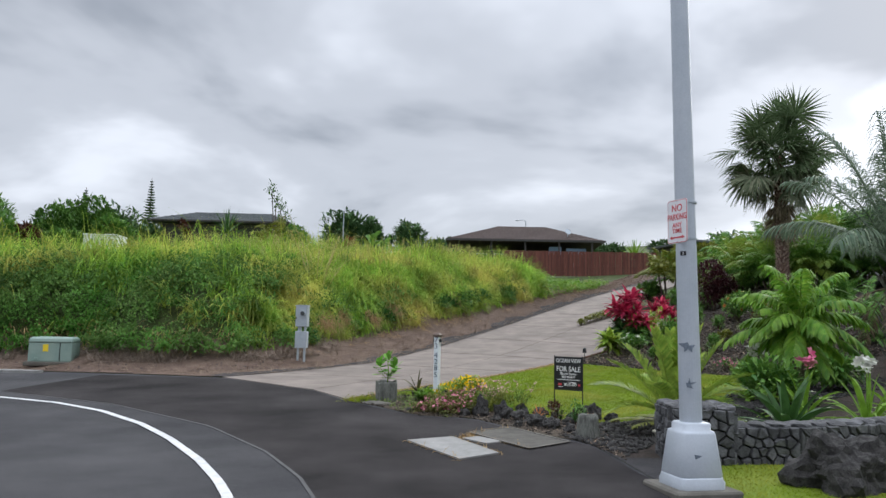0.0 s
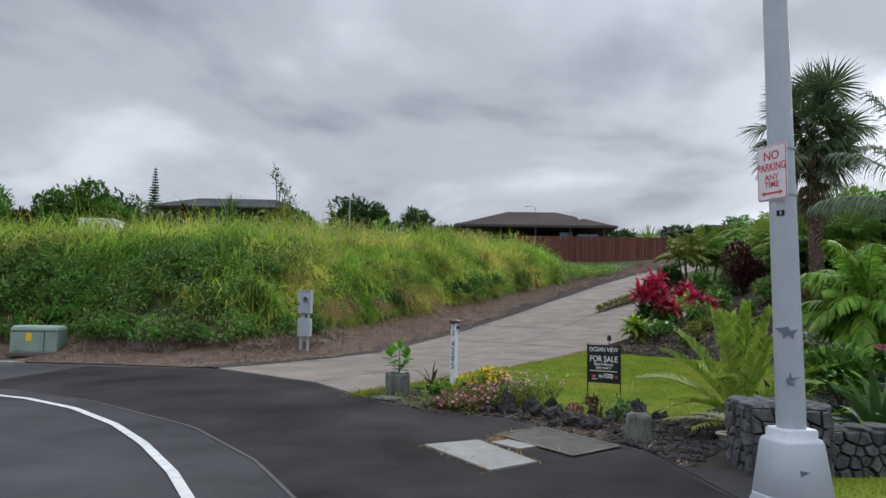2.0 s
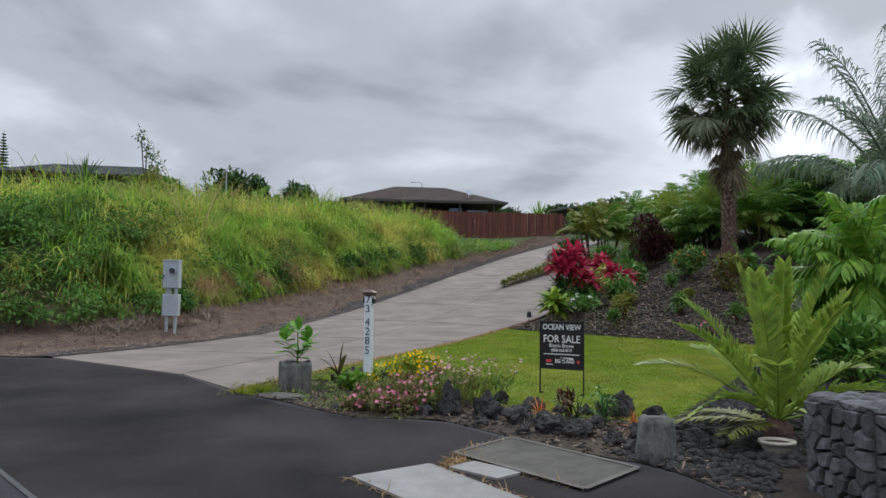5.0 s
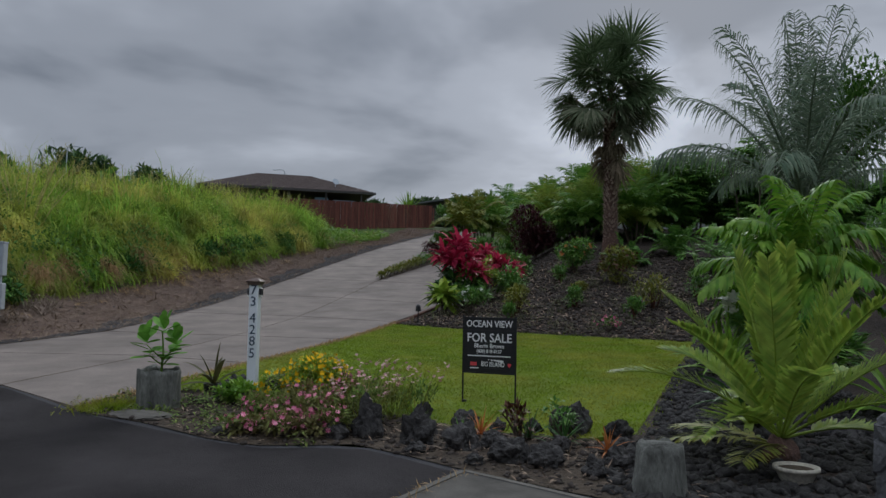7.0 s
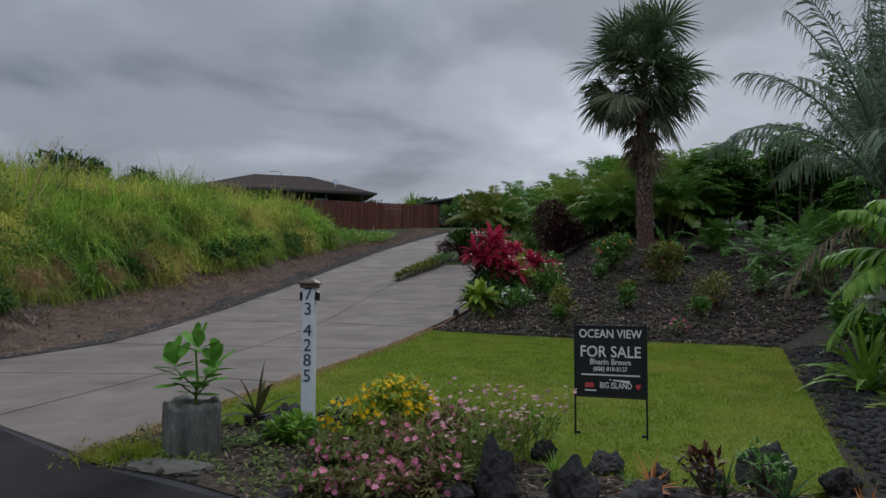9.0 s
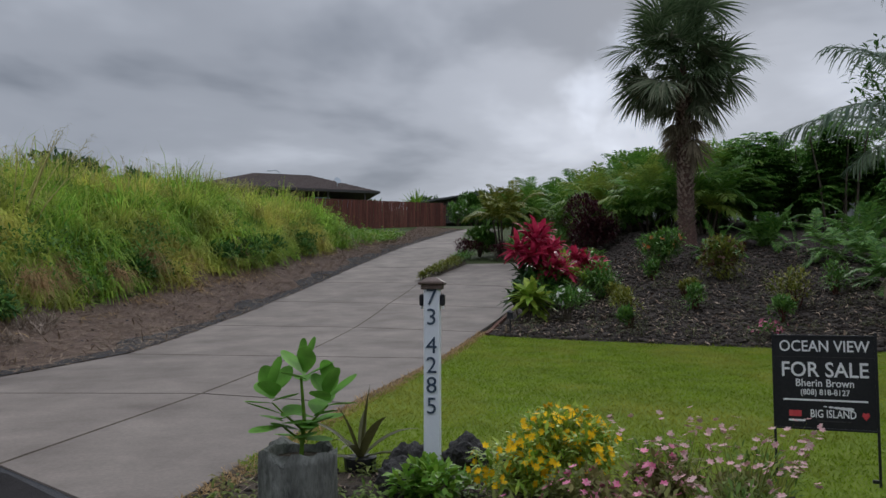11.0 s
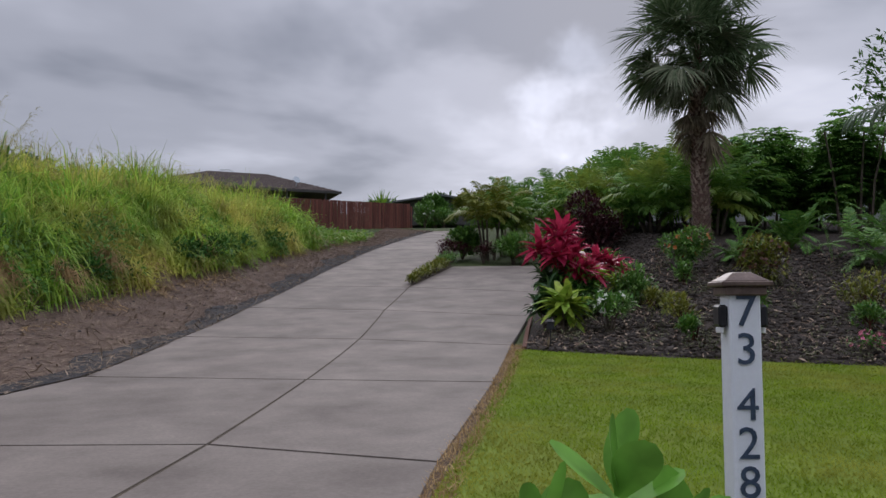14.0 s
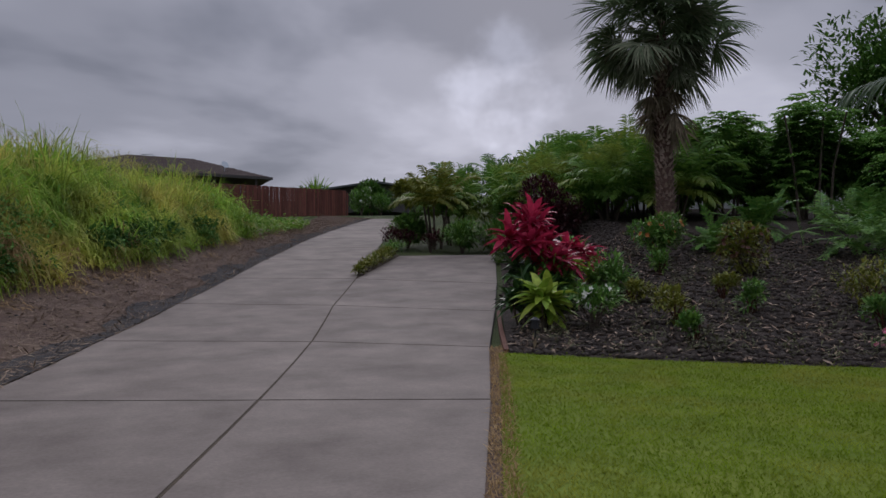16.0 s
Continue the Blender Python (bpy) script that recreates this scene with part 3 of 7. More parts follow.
LINE = [(-16, 17.6), (-12, 16.4), (-8.54, 15.02), (-7.05, 14.24), (-5.76, 13.21), (-4.55, 11.85), (-3.68, 10.62), (-2.83, 9.2), (-2.29, 8.13), (-1.96, 7.35), (-1.45, 5.5), (-1.2, 3), (-1.2, -6)]
ln_ob = ribbon("road_line", LINE, 0.105, 0.0, ROAD_PAINT, 120)
tagged(ln_ob, "worn white painted line curving along the asphalt", "road marking", kind="structure")
sl = ribbon("road_seam", [(-14, 17.6), (-9.1, 15.98), (-5.94, 14.07), (-3.47, 11.71), (-2.16, 9.74), (-1.47, 8.31), (-1.17, 7.41), (-0.7, 5), (-0.6, 0)], 0.04, -0.005, SEAL)
tagged(sl, "faint grey seam in the asphalt beside the painted line", "road seam", kind="structure")

L_EDGE = [(-5.45, 19.2), (-4.35, 20.5), (-2.25, 23.6), (-0.75, 27.6), (1.1, 31.75), (3.1, 35.5), (5.15, 39.4), (7.1, 42.9), (9.3, 46.7), (11.6, 50.4), (13.9, 53.9), (15.7, 56.5), (17.6, 59.0)]
J_LINE = [(-2.75, 16.5), (-1.3, 19.2), (0.18, 22.2), (2.0, 25.9), (3.85, 29.85), (5.95, 33.7), (8.0, 37.6), (10.1, 41.4), (12.1, 45.2), (14.2, 49.0), (16.3, 52.6), (17.9, 55.2), (19.7, 57.6)]
R_EDGE = [(-1.8, 14.85), (0.06, 18.0), (2.1, 21.1), (4.0, 24.1), (6.3, 27.5), (8.7, 31.1), (12.5, 37.0)]
PAD_L = (9.45, 38.3)
drive = thing("driveway", -1.8, 16.0, 0, 0, "grey cast concrete driveway of jointed slabs climbing a hill", "driveway", kind="structure")


def slab(a, b, c, d):
    """A cast slab between four corners, its edges drawn in for the joint."""
    q = np.array([a, b, c, d], float)
    mid = q.mean(0)
    q = q + unit(mid - q) * 0.027
    lo, hi = [], []
    n = 9
    for t in np.linspace(0, 1, n):
        lo.append(q[0] * (1 - t) + q[3] * t)
        hi.append(q[1] * (1 - t) + q[2] * t)
    return between(lo, hi, n, 7, 0.0, same=True, skirt=0.12)


SLABS = []
for k in range(12):
    SLABS.append((L_EDGE[k], J_LINE[k], J_LINE[k + 1], L_EDGE[k + 1]))
for k in range(6):
    SLABS.append((J_LINE[k], R_EDGE[k], R_EDGE[k + 1], J_LINE[k + 1] if k < 5 else PAD_L))
for q in SLABS:
    sob = part("slab", slab(*q), CONCRETE, drive, at=pose(1.8, -16.0, 0))
    tops = 8 * 6
    sob.data.polygons.foreach_set("use_smooth", [i < tops for i in range(len(sob.data.polygons))])
jb = part("joint_bed", between(L_EDGE, J_LINE, 60, 8, -0.03), MORTAR, drive, at=pose(1.8, -16.0, 0))
jb2 = part("joint_bed", between(J_LINE[:6] + [PAD_L], R_EDGE, 40, 8, -0.03), MORTAR, drive, at=pose(1.8, -16.0, 0))

jf = ribbon("joint_dirt", J_LINE[:6], 0.028, -0.002, SOIL, 80)
tagged(jf, "dark dirt filling the middle joint of the driveway", "joint", kind="structure")
VERGE_A = [(-24, 21.4), (-11.8, 20.8), (-8.4, 20.1), (-5.5, 19.25)] + L_EDGE[1:]
VERGE_B = [(-24, 23.2)] + [(x - 0.15, y + 0.35) for x, y in TOE[3:]]
vg = part("verge", between(VERGE_A, VERGE_B, 90, 14, 0.0), VERGE, smooth=True)
tagged(vg, "bare brown verge with dry grass litter along the drive", "verge", kind="structure")
le = resample(L_EDGE, 70)
tg = unit(np.gradient(le, axis=0))
wob = 0.55 + 0.2 * np.sin(np.arange(70) * 0.7) + 0.15 * np.sin(np.arange(70) * 1.9)
cs = part("cinder_strip", between(le, le + np.stack([-tg[:, 1], tg[:, 0]], 1) * wob[:, None], 70, 4, 0.012, same=True), CINDER, smooth=True)
tagged(cs, "strip of dark lava cinder beside the driveway", "gravel strip", kind="structure")

LAWN_NEAR = [(-1.15, 15.7), (-0.4, 15.4), (0.6, 14.4), (1.3, 13.8), (1.8, 13.1), (2.45, 12.4), (2.95, 12.4)]
LAWN_FAR = [(-1.2, 15.95), (0.14, 17.94), (1.13, 19.46), (2.18, 21.06), (3.82, 23.6), (4.95, 22.25), (6.5, 20.7), (8.45, 18.85)]
lawn = part("lawn", between(LAWN_NEAR, LAWN_FAR, 60, 24, 0.0, skirt=0.05), LAWN_SOIL, smooth=True)
tagged(lawn, "mown green front lawn beside the concrete driveway", "lawn", kind="structure")
BORDER_A = [(-1.85, 14.75), (-1.09, 13.88), (-0.63, 13.18), (-0.28, 12.8), (0.14, 12.7), (0.52, 12.64), (0.78, 12.23), (1.05, 11.72), (1.6, 10.88), (2.0, 10.43), (2.25, 9.3)]
BORDER_B = [(-1.15, 16.0), (-0.4, 15.5), (0.6, 14.5), (1.3, 13.9), (1.8, 13.2), (2.5, 12.4), (3.2, 12.3), (5.2, 14.5), (8.5, 18.6)]
bd = part("border_soil", between(BORDER_A, BORDER_B[:6], 40, 10, -0.004), SOIL, smooth=True)
tagged(bd, "earth border with lava rubble between road and lawn", "border", kind="structure")
BED_A = [(1.9, 10.6), (2.3, 12.1), (2.9, 12.5), (4.8, 15.0), (7.9, 18.9), (6.3, 20.5), (3.75, 23.3), (6.4, 27.4), (8.8, 31.0), (12.6, 36.9), (16, 44)]
BED_B = [(2.3, 9.4), (6.0, 9.6), (12, 10.5), (18, 14), (24, 20), (26, 26), (26, 32), (26, 38), (26, 44)]
be = part("garden_bed", between(BED_A, BED_B, 120, 60, -0.004), MULCH, smooth=True)
tagged(be, "dark lava and mulch garden bed rising behind the lawn", "garden bed", kind="structure")
FRONT_A = [(2.95, 7.35), (4.2, 6.95), (9, 6.85), (20, 6.5)]
FRONT_B = [(2.9, 9.0), (4.2, 9.05), (9, 9.6), (20, 11)]
fl = part("verge_lawn", between(FRONT_A, FRONT_B, 40, 10, 0.0), LAWN_SOIL, smooth=True)
tagged(fl, "strip of mown grass in front of the lava wall", "lawn", kind="structure")

ps = part("post_foot_soil", between([(2.0, 10.5), (2.2, 9.2), (2.3, 8.3), (2.9, 7.3)], [(3.0, 10.4), (3.1, 9.3), (3.1, 8.3), (3.05, 7.4)], 16, 6, -0.006), CINDER, smooth=True)
tagged(ps, "dark cinder ground round the lamp post foot", "gravel", kind="structure")
# median between the drive and the parking pad
md = part("median", between([J_LINE[5], (8.05, 37.5), (10.2, 41.3)], [(6.0, 33.7), (7.9, 36.2), PAD_L], 20, 5, 0.01), SOIL)
tagged(md, "narrow planted wedge between drive and parking pad", "planting strip", kind="structure")


def pad_cover(name, corners, material, label, n=10):
    q = np.array(corners, float)
    lo = [q[0] * (1 - t) + q[3] * t for t in np.linspace(0, 1, n)]
    hi = [q[1] * (1 - t) + q[2] * t for t in np.linspace(0, 1, n)]
    ob = part(name, between(lo, hi, n, 5, 0.012, same=True, skirt=0.03), material)
    return tagged(ob, label, "utility cover")


pad_cover("utility_cover", [(-0.43, 10.5), (0.19, 10.78), (0.75, 9.65), (0.25, 9.27)], PALE_CONCRETE, "pale rectangular concrete utility cover set in the asphalt")
pad_cover("utility_cover", [(0.47, 11.1), (1.03, 11.54), (1.71, 10.4), (1.16, 9.96)], STAINED_COVER, "stained grey concrete utility cover beside the rock border")
RIM = [(0.44, 11.09), (1.04, 11.58), (1.75, 10.4), (1.16, 9.92)]
for (ax, ay), (bx, by) in zip(RIM, RIM[1:] + RIM[:1]):
    rim_ob = ribbon("cover_rim", [(ax, ay), (bx, by)], 0.045, 0.018, OLD_CONCRETE, 8)
    tagged(rim_ob, "narrow pale concrete rim round the stained cover", "kerb", "rims round the stained cover")
pad_cover("small_cover", [(0.32, 10.65), (0.55, 10.8), (0.85, 10.42), (0.62, 10.28)], PALE_CONCRETE, "small pale concrete lid between two larger covers", 4)

# ---- tall grass bank ----
def scatter(n, x0, x1, y0, y1):
    return RNG.uniform(x0, x1, n), RNG.uniform(y0, y1, n)


def field_noise(x, y, k, seed=0.0):
    return np.array([noise.noise(Vector((a * k + seed, b * k, seed))) for a, b in zip(x, y)])


# each tussock is a tuft of blades that fall outward
x, y = scatter(24000, -30, 16, 21.5, 60)
d, s = beyond(x, y, TOE), along(x, y)
clear = (np.hypot(x + 4.25, y - 23.1) > 0.9) & ~((np.abs(x + 11.05) < 0.9) & (y < 22.8))
ends = s < 26.5 + np.clip(d, 0, 4) * 0.9 + RNG.normal(0, 0.5, len(x))
hollow = (field_noise(x, y, 0.9, 21.0) < -0.22) & (d < 0.9)
keep = clear & ends & ~hollow & (d > 0.05) & (d < 16) & (RNG.random(len(x)) < np.interp(d, [0, 5, 7, 16], [1, 0.9, 0.4, 0.2]))
x, y, d, s = x[keep], y[keep], d[keep], s[keep]
lump = field_noise(x, y, 0.5, 3.0) + 0.9 * field_noise(x, y, 1.3, 8.0)
left = smooth01((-4.7 - x + 2.5 * field_noise(x, y, 0.35, 9.0)) / 3.5)
tall = (0.9 + 0.75 * lump + 0.35 * smooth01(d / 4) + 0.5 * left * smooth01((d - 1.5) / 2)) * np.interp(d, [-0.2, 0.8], [0.7, 1]) * np.interp(s, [13, 22, 28], [1.0, 1.08, 1.2])
weedy = 3.5 + 1.6 * field_noise(x, y, 0.4, 30.0)
keep = RNG.random(len(x)) < 1 - 0.93 * left * (d < weedy)
tx, ty, tall, d = x[keep], y[keep], np.maximum(tall[keep], 0.35), d[keep]
M = 22
az = RNG.uniform(0, 2 * np.pi, (len(tx), M))
lean = np.abs(RNG.normal(0.42, 0.3, (len(tx), M)))
x = (tx[:, None] + np.cos(az) * 0.12 * RNG.random((len(tx), M))).ravel()
y = (ty[:, None] + np.sin(az) * 0.12 * RNG.random((len(tx), M))).ravel()
L = (tall[:, None] * RNG.uniform(0.55, 1.4, (len(tx), M))).ravel()
az, lean = az.ravel(), lean.ravel()
dirs = np.stack([np.cos(az) * lean, np.sin(az) * lean - 0.15, np.ones(len(x))], 1)
base = np.stack([x, y, height(x, y) - 0.08], 1)
blades = strips(base, dirs, L, RNG.uniform(0.024, 0.06, len(x)), RNG.uniform(0.9, 3.0, len(x)), 4, "blade")
# long arching tufts hanging over the foot of the bank
ox, oy = scatter(30000, -8, 8, 22, 48)
od = beyond(ox, oy, TOE)
ok = (od > 0.35) & (od < 1.9) & (along(ox, oy) < 27) & (np.hypot(ox + 4.1, oy - 23.1) > 1.1) & (RNG.random(len(ox)) < np.where(ox < -5.2, 0.12, 1.0)) & (field_noise(ox, oy, 0.8, 40.0) > -0.05)
ox, oy, od = ox[ok][:620], oy[ok][:620], od[ok][:620]
K = 46
oa = RNG.uniform(0, 2 * np.pi, (len(ox), K)).ravel()
big_t = np.repeat(RNG.uniform(0.55, 1.05, len(ox)), K)
bx = np.repeat(ox, K) + np.cos(oa) * 0.07
by = np.repeat(oy, K) + np.sin(oa) * 0.07
odir = np.stack([np.cos(oa) * 0.7 + 0.08, np.sin(oa) * 0.7 - 0.15, RNG.uniform(0.7, 1.6, len(oa))], 1)
hang = strips(np.stack([bx, by, height(bx, by) - 0.03], 1), odir, big_t * RNG.uniform(0.55, 1.15, len(oa)), RNG.uniform(0.02, 0.04, len(oa)), RNG.uniform(1.6, 3.6, len(oa)), 6, "blade", fold=0.15)
tagged(part("arching_grass", hang, TALL_GRASS), "long arching grass blades hanging over the bank's foot", "grass", kind="stuff")
tg_ob = part("tall_grass", blades, TALL_GRASS)
tagged(tg_ob, "tall yellow-green wild grass covering the bank", "grass", kind="stuff")
x, y, d, tall = np.repeat(tx, 6), np.repeat(ty, 6), np.repeat(d, 6), np.repeat(tall, 6)

# seed heads on the crest
pick = np.where((d > 2.0) & (x > -9) & (RNG.random(len(x)) < 0.045))[0]
sb = np.stack([x[pick], y[pick], height(x[pick], y[pick])], 1)
az = RNG.uniform(0, 2 * np.pi, len(pick))
sd = np.stack([np.cos(az) * 0.22, np.sin(az) * 0.22, np.ones(len(pick))], 1)
sL = np.clip(tall[pick], 0.4, 1.25) * RNG.uniform(0.95, 1.25, len(pick))
stalk = strips(sb, sd, sL, 0.009, 0.35, 3, "strap")
tips = stalk[0].reshape(len(pick), 8, 3)[:, 6:].mean(1)
heads = []
for k in range(7):
    az2 = RNG.uniform(0, 2 * np.pi, len(pick))
    hd = np.stack([np.cos(az2) * 0.35, np.sin(az2) * 0.35, np.ones(len(pick))], 1)
    heads.append(strips(tips - Z3 * 0.035 * k, hd, 0.16, 0.018, 1.0, 2, "leaf"))
# a stand of tall flowering cane grass above the crest
cn = 26
ca = RNG.uniform(0, 2 * np.pi, cn)
cx, cy_ = -4.95 + 0.35 * np.cos(ca), 30.6 + 0.35 * np.sin(ca)
cdir = np.stack([np.cos(ca) * 0.4 + 0.15, np.sin(ca) * 0.4, np.ones(cn)], 1)
cane = strips(np.stack([cx, cy_, height(cx, cy_)], 1), cdir, RNG.uniform(2.0, 3.1, cn), 0.03, RNG.uniform(0.3, 0.9, cn), 3, "strap")
ct = cane[0].reshape(cn, 8, 3)
ends, below = ct[:, 6:].mean(1), ct[:, 4:6].mean(1)
plume = []
for k in range(14):
    q = below * (k / 20) + ends * (1 - k / 20)
    plume.append(strips(q, (ends - below) * 1.4 + RNG.normal(0, 0.35, (cn, 3)), 0.2, 0.016, 1.2, 2, "leaf"))
cg = part("cane_grass", cat(cane, *plume), SEED)
tagged(cg, "tall arching cane grass with straw-coloured plumes on the bank", "grass", kind="stuff")
tagged(part("grass_seed_heads", cat(stalk, *heads), SEED), "straw-coloured seed heads standing over the tall grass", "grass", kind="stuff")


def leaves_at(p, n_per, spread, length, width, up=0.35, bend=1.0, prof="leaf", segs=2, fold=0.12):
    """Loose leaves round many places."""
    b = np.repeat(p, n_per, axis=0) + RNG.normal(0, spread, (len(p) * n_per, 3))
    dd = RNG.normal(0, 1, b.shape)
    dd[:, 2] = np.abs(dd[:, 2]) * 0.5 + up
    k = len(b)
    return strips(b, dd, length * RNG.uniform(0.6, 1.3, k), width * RNG.uniform(0.7, 1.2, k), bend, segs, prof, fold=fold)


# leafy weeds in rounded mounds on the darker stretch of the bank and along its foot
x, y = scatter(9000, -30, 10, 21.5, 52)
d, s = beyond(x, y, TOE), along(x, y)
left = smooth01((-4.7 - x + 2.5 * field_noise(x, y, 0.35, 9.0)) / 3.5) * (d < 5.2 + 1.6 * field_noise(x, y, 0.4, 30.0))
foot = (d < 1.2) * (field_noise(x, y, 0.6, 5.0) > 0.12)
clear = (np.hypot(x + 4.25, y - 23.1) > 1.0) & ~((np.abs(x + 11.05) < 1.1) & (y < 22.9))
keep = clear & (d > np.where(x < -4.6, -0.75, -0.1)) & (d < 9) & (RNG.random(len(x)) < np.maximum(left, foot * 0.9)) & (s < 25)
x, y, d = x[keep][:2400], y[keep][:2400], d[keep][:2400]
r = RNG.uniform(0.22, 0.85, len(x)) ** 1.3 * 1.1 * np.interp(d, [-0.6, 0.8], [0.6, 1])
K = 84
dv = RNG.normal(0, 1, (len(x), K, 3))
dv[..., 2] = np.abs(dv[..., 2]) * 0.9
dv = unit(dv)
c = np.stack([x, y, height(x, y) + 0.1 + 0.25 * RNG.random(len(x))], 1)
p = (c[:, None] + dv * (r[:, None] * RNG.uniform(0.75, 1.05, (len(x), K)))[..., None]).reshape(-1, 3)
dd = dv.reshape(-1, 3) * 0.7 + RNG.normal(0, 0.5, p.shape)
wd = strips(p, dd, 0.14 * RNG.uniform(0.6, 1.3, len(p)), 0.062 * RNG.uniform(0.7, 1.2, len(p)), 0.9, 2, "leaf")
tagged(part("leafy_weeds", wd, WEEDS), "dark green leafy weeds and vines over the bank", "weeds", kind="stuff")
# dark leafy mounds tucked under the grass along the drive
fx = np.array([-2.9, -2.35, -0.15, 0.3, 0.85, 2.0, 3.4, 4.3, -4.6, 1.4])
fy = np.array([30.5, 31.5, 35.6, 36.3, 37.1, 39.1, 41.4, 42.8, 25.6, 38.1])
K = 420
dv = RNG.normal(0, 1, (len(fx), K, 3))
dv[..., 2] = np.abs(dv[..., 2])
dv = unit(dv)
fr_ = RNG.uniform(0.35, 0.62, len(fx))
c = np.stack([fx, fy, height(fx, fy) + 0.12], 1)
p = (c[:, None] + dv * (fr_[:, None] * RNG.uniform(0.6, 1.05, (len(fx), K)))[..., None]).reshape(-1, 3)
fw = strips(p, dv.reshape(-1, 3) * 0.7 + RNG.normal(0, 0.5, p.shape), 0.17 * RNG.uniform(0.6, 1.3, len(p)), 0.08 * RNG.uniform(0.7, 1.2, len(p)), 0.9, 2, "leaf", fold=0.12)
tagged(part("foot_weeds", fw, FOOT_WEED), "dark broad-leaved weeds under the grass at the bank's foot", "weeds", kind="stuff")
# low creeper where the tall grass ends
x, y = scatter(5000, 2, 16, 40, 64)
d, s = beyond(x, y, TOE), along(x, y)
keep = (d > -0.2) & (d < 5) & (s > 25.5) & (s < 38)
x, y = x[keep], y[keep]
cr = leaves_at(np.stack([x, y, height(x, y) + RNG.uniform(0, 0.3, len(x))], 1), 8, 0.14, 0.2, 0.1)
tagged(part("creeper", cr, ARECA), "low bright green creeper below the fence", "ground cover", kind="stuff")

# dry grass at the foot of the bank, litter on the verge
x, y = scatter(90000, -14, 12, 20, 52)
d = beyond(x, y, TOE)
keep = (d > -0.85) & (d < 0.35) & (field_noise(x, y, 0.6, 12.0) > 0.05 + 0.1 * (d < -0.3))
x, y = x[keep][:4500], y[keep][:4500]
d = d[keep][:4500]
az = RNG.uniform(0, 2 * np.pi, len(x))
dirs = np.stack([np.cos(az), np.sin(az) - 0.4, RNG.uniform(0.3, 1.4, len(x)) * np.interp(d, [-0.5, 0], [0.15, 1])], 1)
dry = strips(np.stack([x, y, height(x, y) + 0.01 + RNG.uniform(0, 0.5, len(x)) * (d > -0.05)], 1), dirs, RNG.uniform(0.3, 0.85, len(x)), 0.022, RNG.uniform(1, 3, len(x)), 3, "blade")
# dead tufts hanging out of the bank
x = np.array([-4.05, -3.9, -3.7, -2.75, -2.0, 0.6])
y = np.array([26.9, 28.3, 28.9, 30.3, 32.0, 36.6])
K = 260
az = RNG.uniform(0, 2 * np.pi, (len(x), K))
bx = (x[:, None] + RNG.normal(0, 0.11, (len(x), K))).ravel()
by = (y[:, None] + RNG.normal(0, 0.08, (len(x), K))).ravel()
up = np.repeat(0.35 + 0.35 * RNG.random(len(x)), K) + RNG.normal(0, 0.08, len(bx))
tuft_dir = np.stack([np.cos(az).ravel() + 0.5, np.sin(az).ravel() - 1.1, RNG.uniform(0.2, 1.2, len(bx))], 1)
# grey dead brush along the foot of the weedy stretch
wx, wy = scatter(40000, -13, -3.6, 21, 27)
wd_ = beyond(wx, wy, TOE)
wk = (wd_ > -1.15) & (wd_ < 0.3) & (field_noise(wx, wy, 0.7, 50.0) > -0.02) & (np.hypot(wx + 4.1, wy - 23.1) > 0.35) & ~((np.abs(wx + 10.9) < 1.0) & (wy < 22.8))
wx, wy = wx[wk][:6500], wy[wk][:6500]
wa = RNG.uniform(0, 2 * np.pi, len(wx))
tagged(part("dead_brush", strips(np.stack([wx, wy, height(wx, wy) - 0.02], 1), np.stack([np.cos(wa) * 0.8, np.sin(wa) * 0.8 - 0.2, RNG.uniform(0.1, 1.3, len(wx))], 1), RNG.uniform(0.2, 0.6, len(wx)), RNG.uniform(0.007, 0.02, len(wx)), RNG.uniform(0.2, 2.0, len(wx)), 3, "blade"), BRUSH), "grey-brown dead twigs and straw at the foot of the bank", "dead brush", kind="stuff")
dry = cat(dry, strips(np.stack([bx, by, height(bx, by) + up], 1), tuft_dir, RNG.uniform(0.3, 0.75, len(bx)), 0.014, RNG.uniform(1.8, 3.8, len(bx)), 5, "blade"))
tagged(part("dry_grass", dry, DRY), "dead straw-coloured grass at the foot of the bank", "dry grass", kind="stuff")
p = in_sheet(VERGE_A, VERGE_B, 46000)
pz = np.stack([p[:, 0], p[:, 1], height(p[:, 0], p[:, 1]) + 0.012], 1)
dd = RNG.normal(0, 1, pz.shape)
dd[:, 2] = np.abs(dd[:, 2]) * 0.12
lit = strips(pz, dd, RNG.uniform(0.05, 0.3, len(pz)), RNG.uniform(0.006, 0.024, len(pz)), 0.1, 2, "leaf")
tagged(part("leaf_litter", lit, LITTER), "dry leaves and straw scattered on the bare verge", "leaf litter", kind="stuff")

# mown grass
def inside(x, y, poly):
    """Whether places lie in a polygon."""
    hit_ = np.zeros(len(x), bool)
    for (ax, ay), (bx, by) in zip(poly, poly[1:] + poly[:1]):
        if ay != by:
            hit_ ^= ((ay > y) != (by > y)) & (x < (bx - ax) * (y - ay) / (by - ay) + ax)
    return hit_


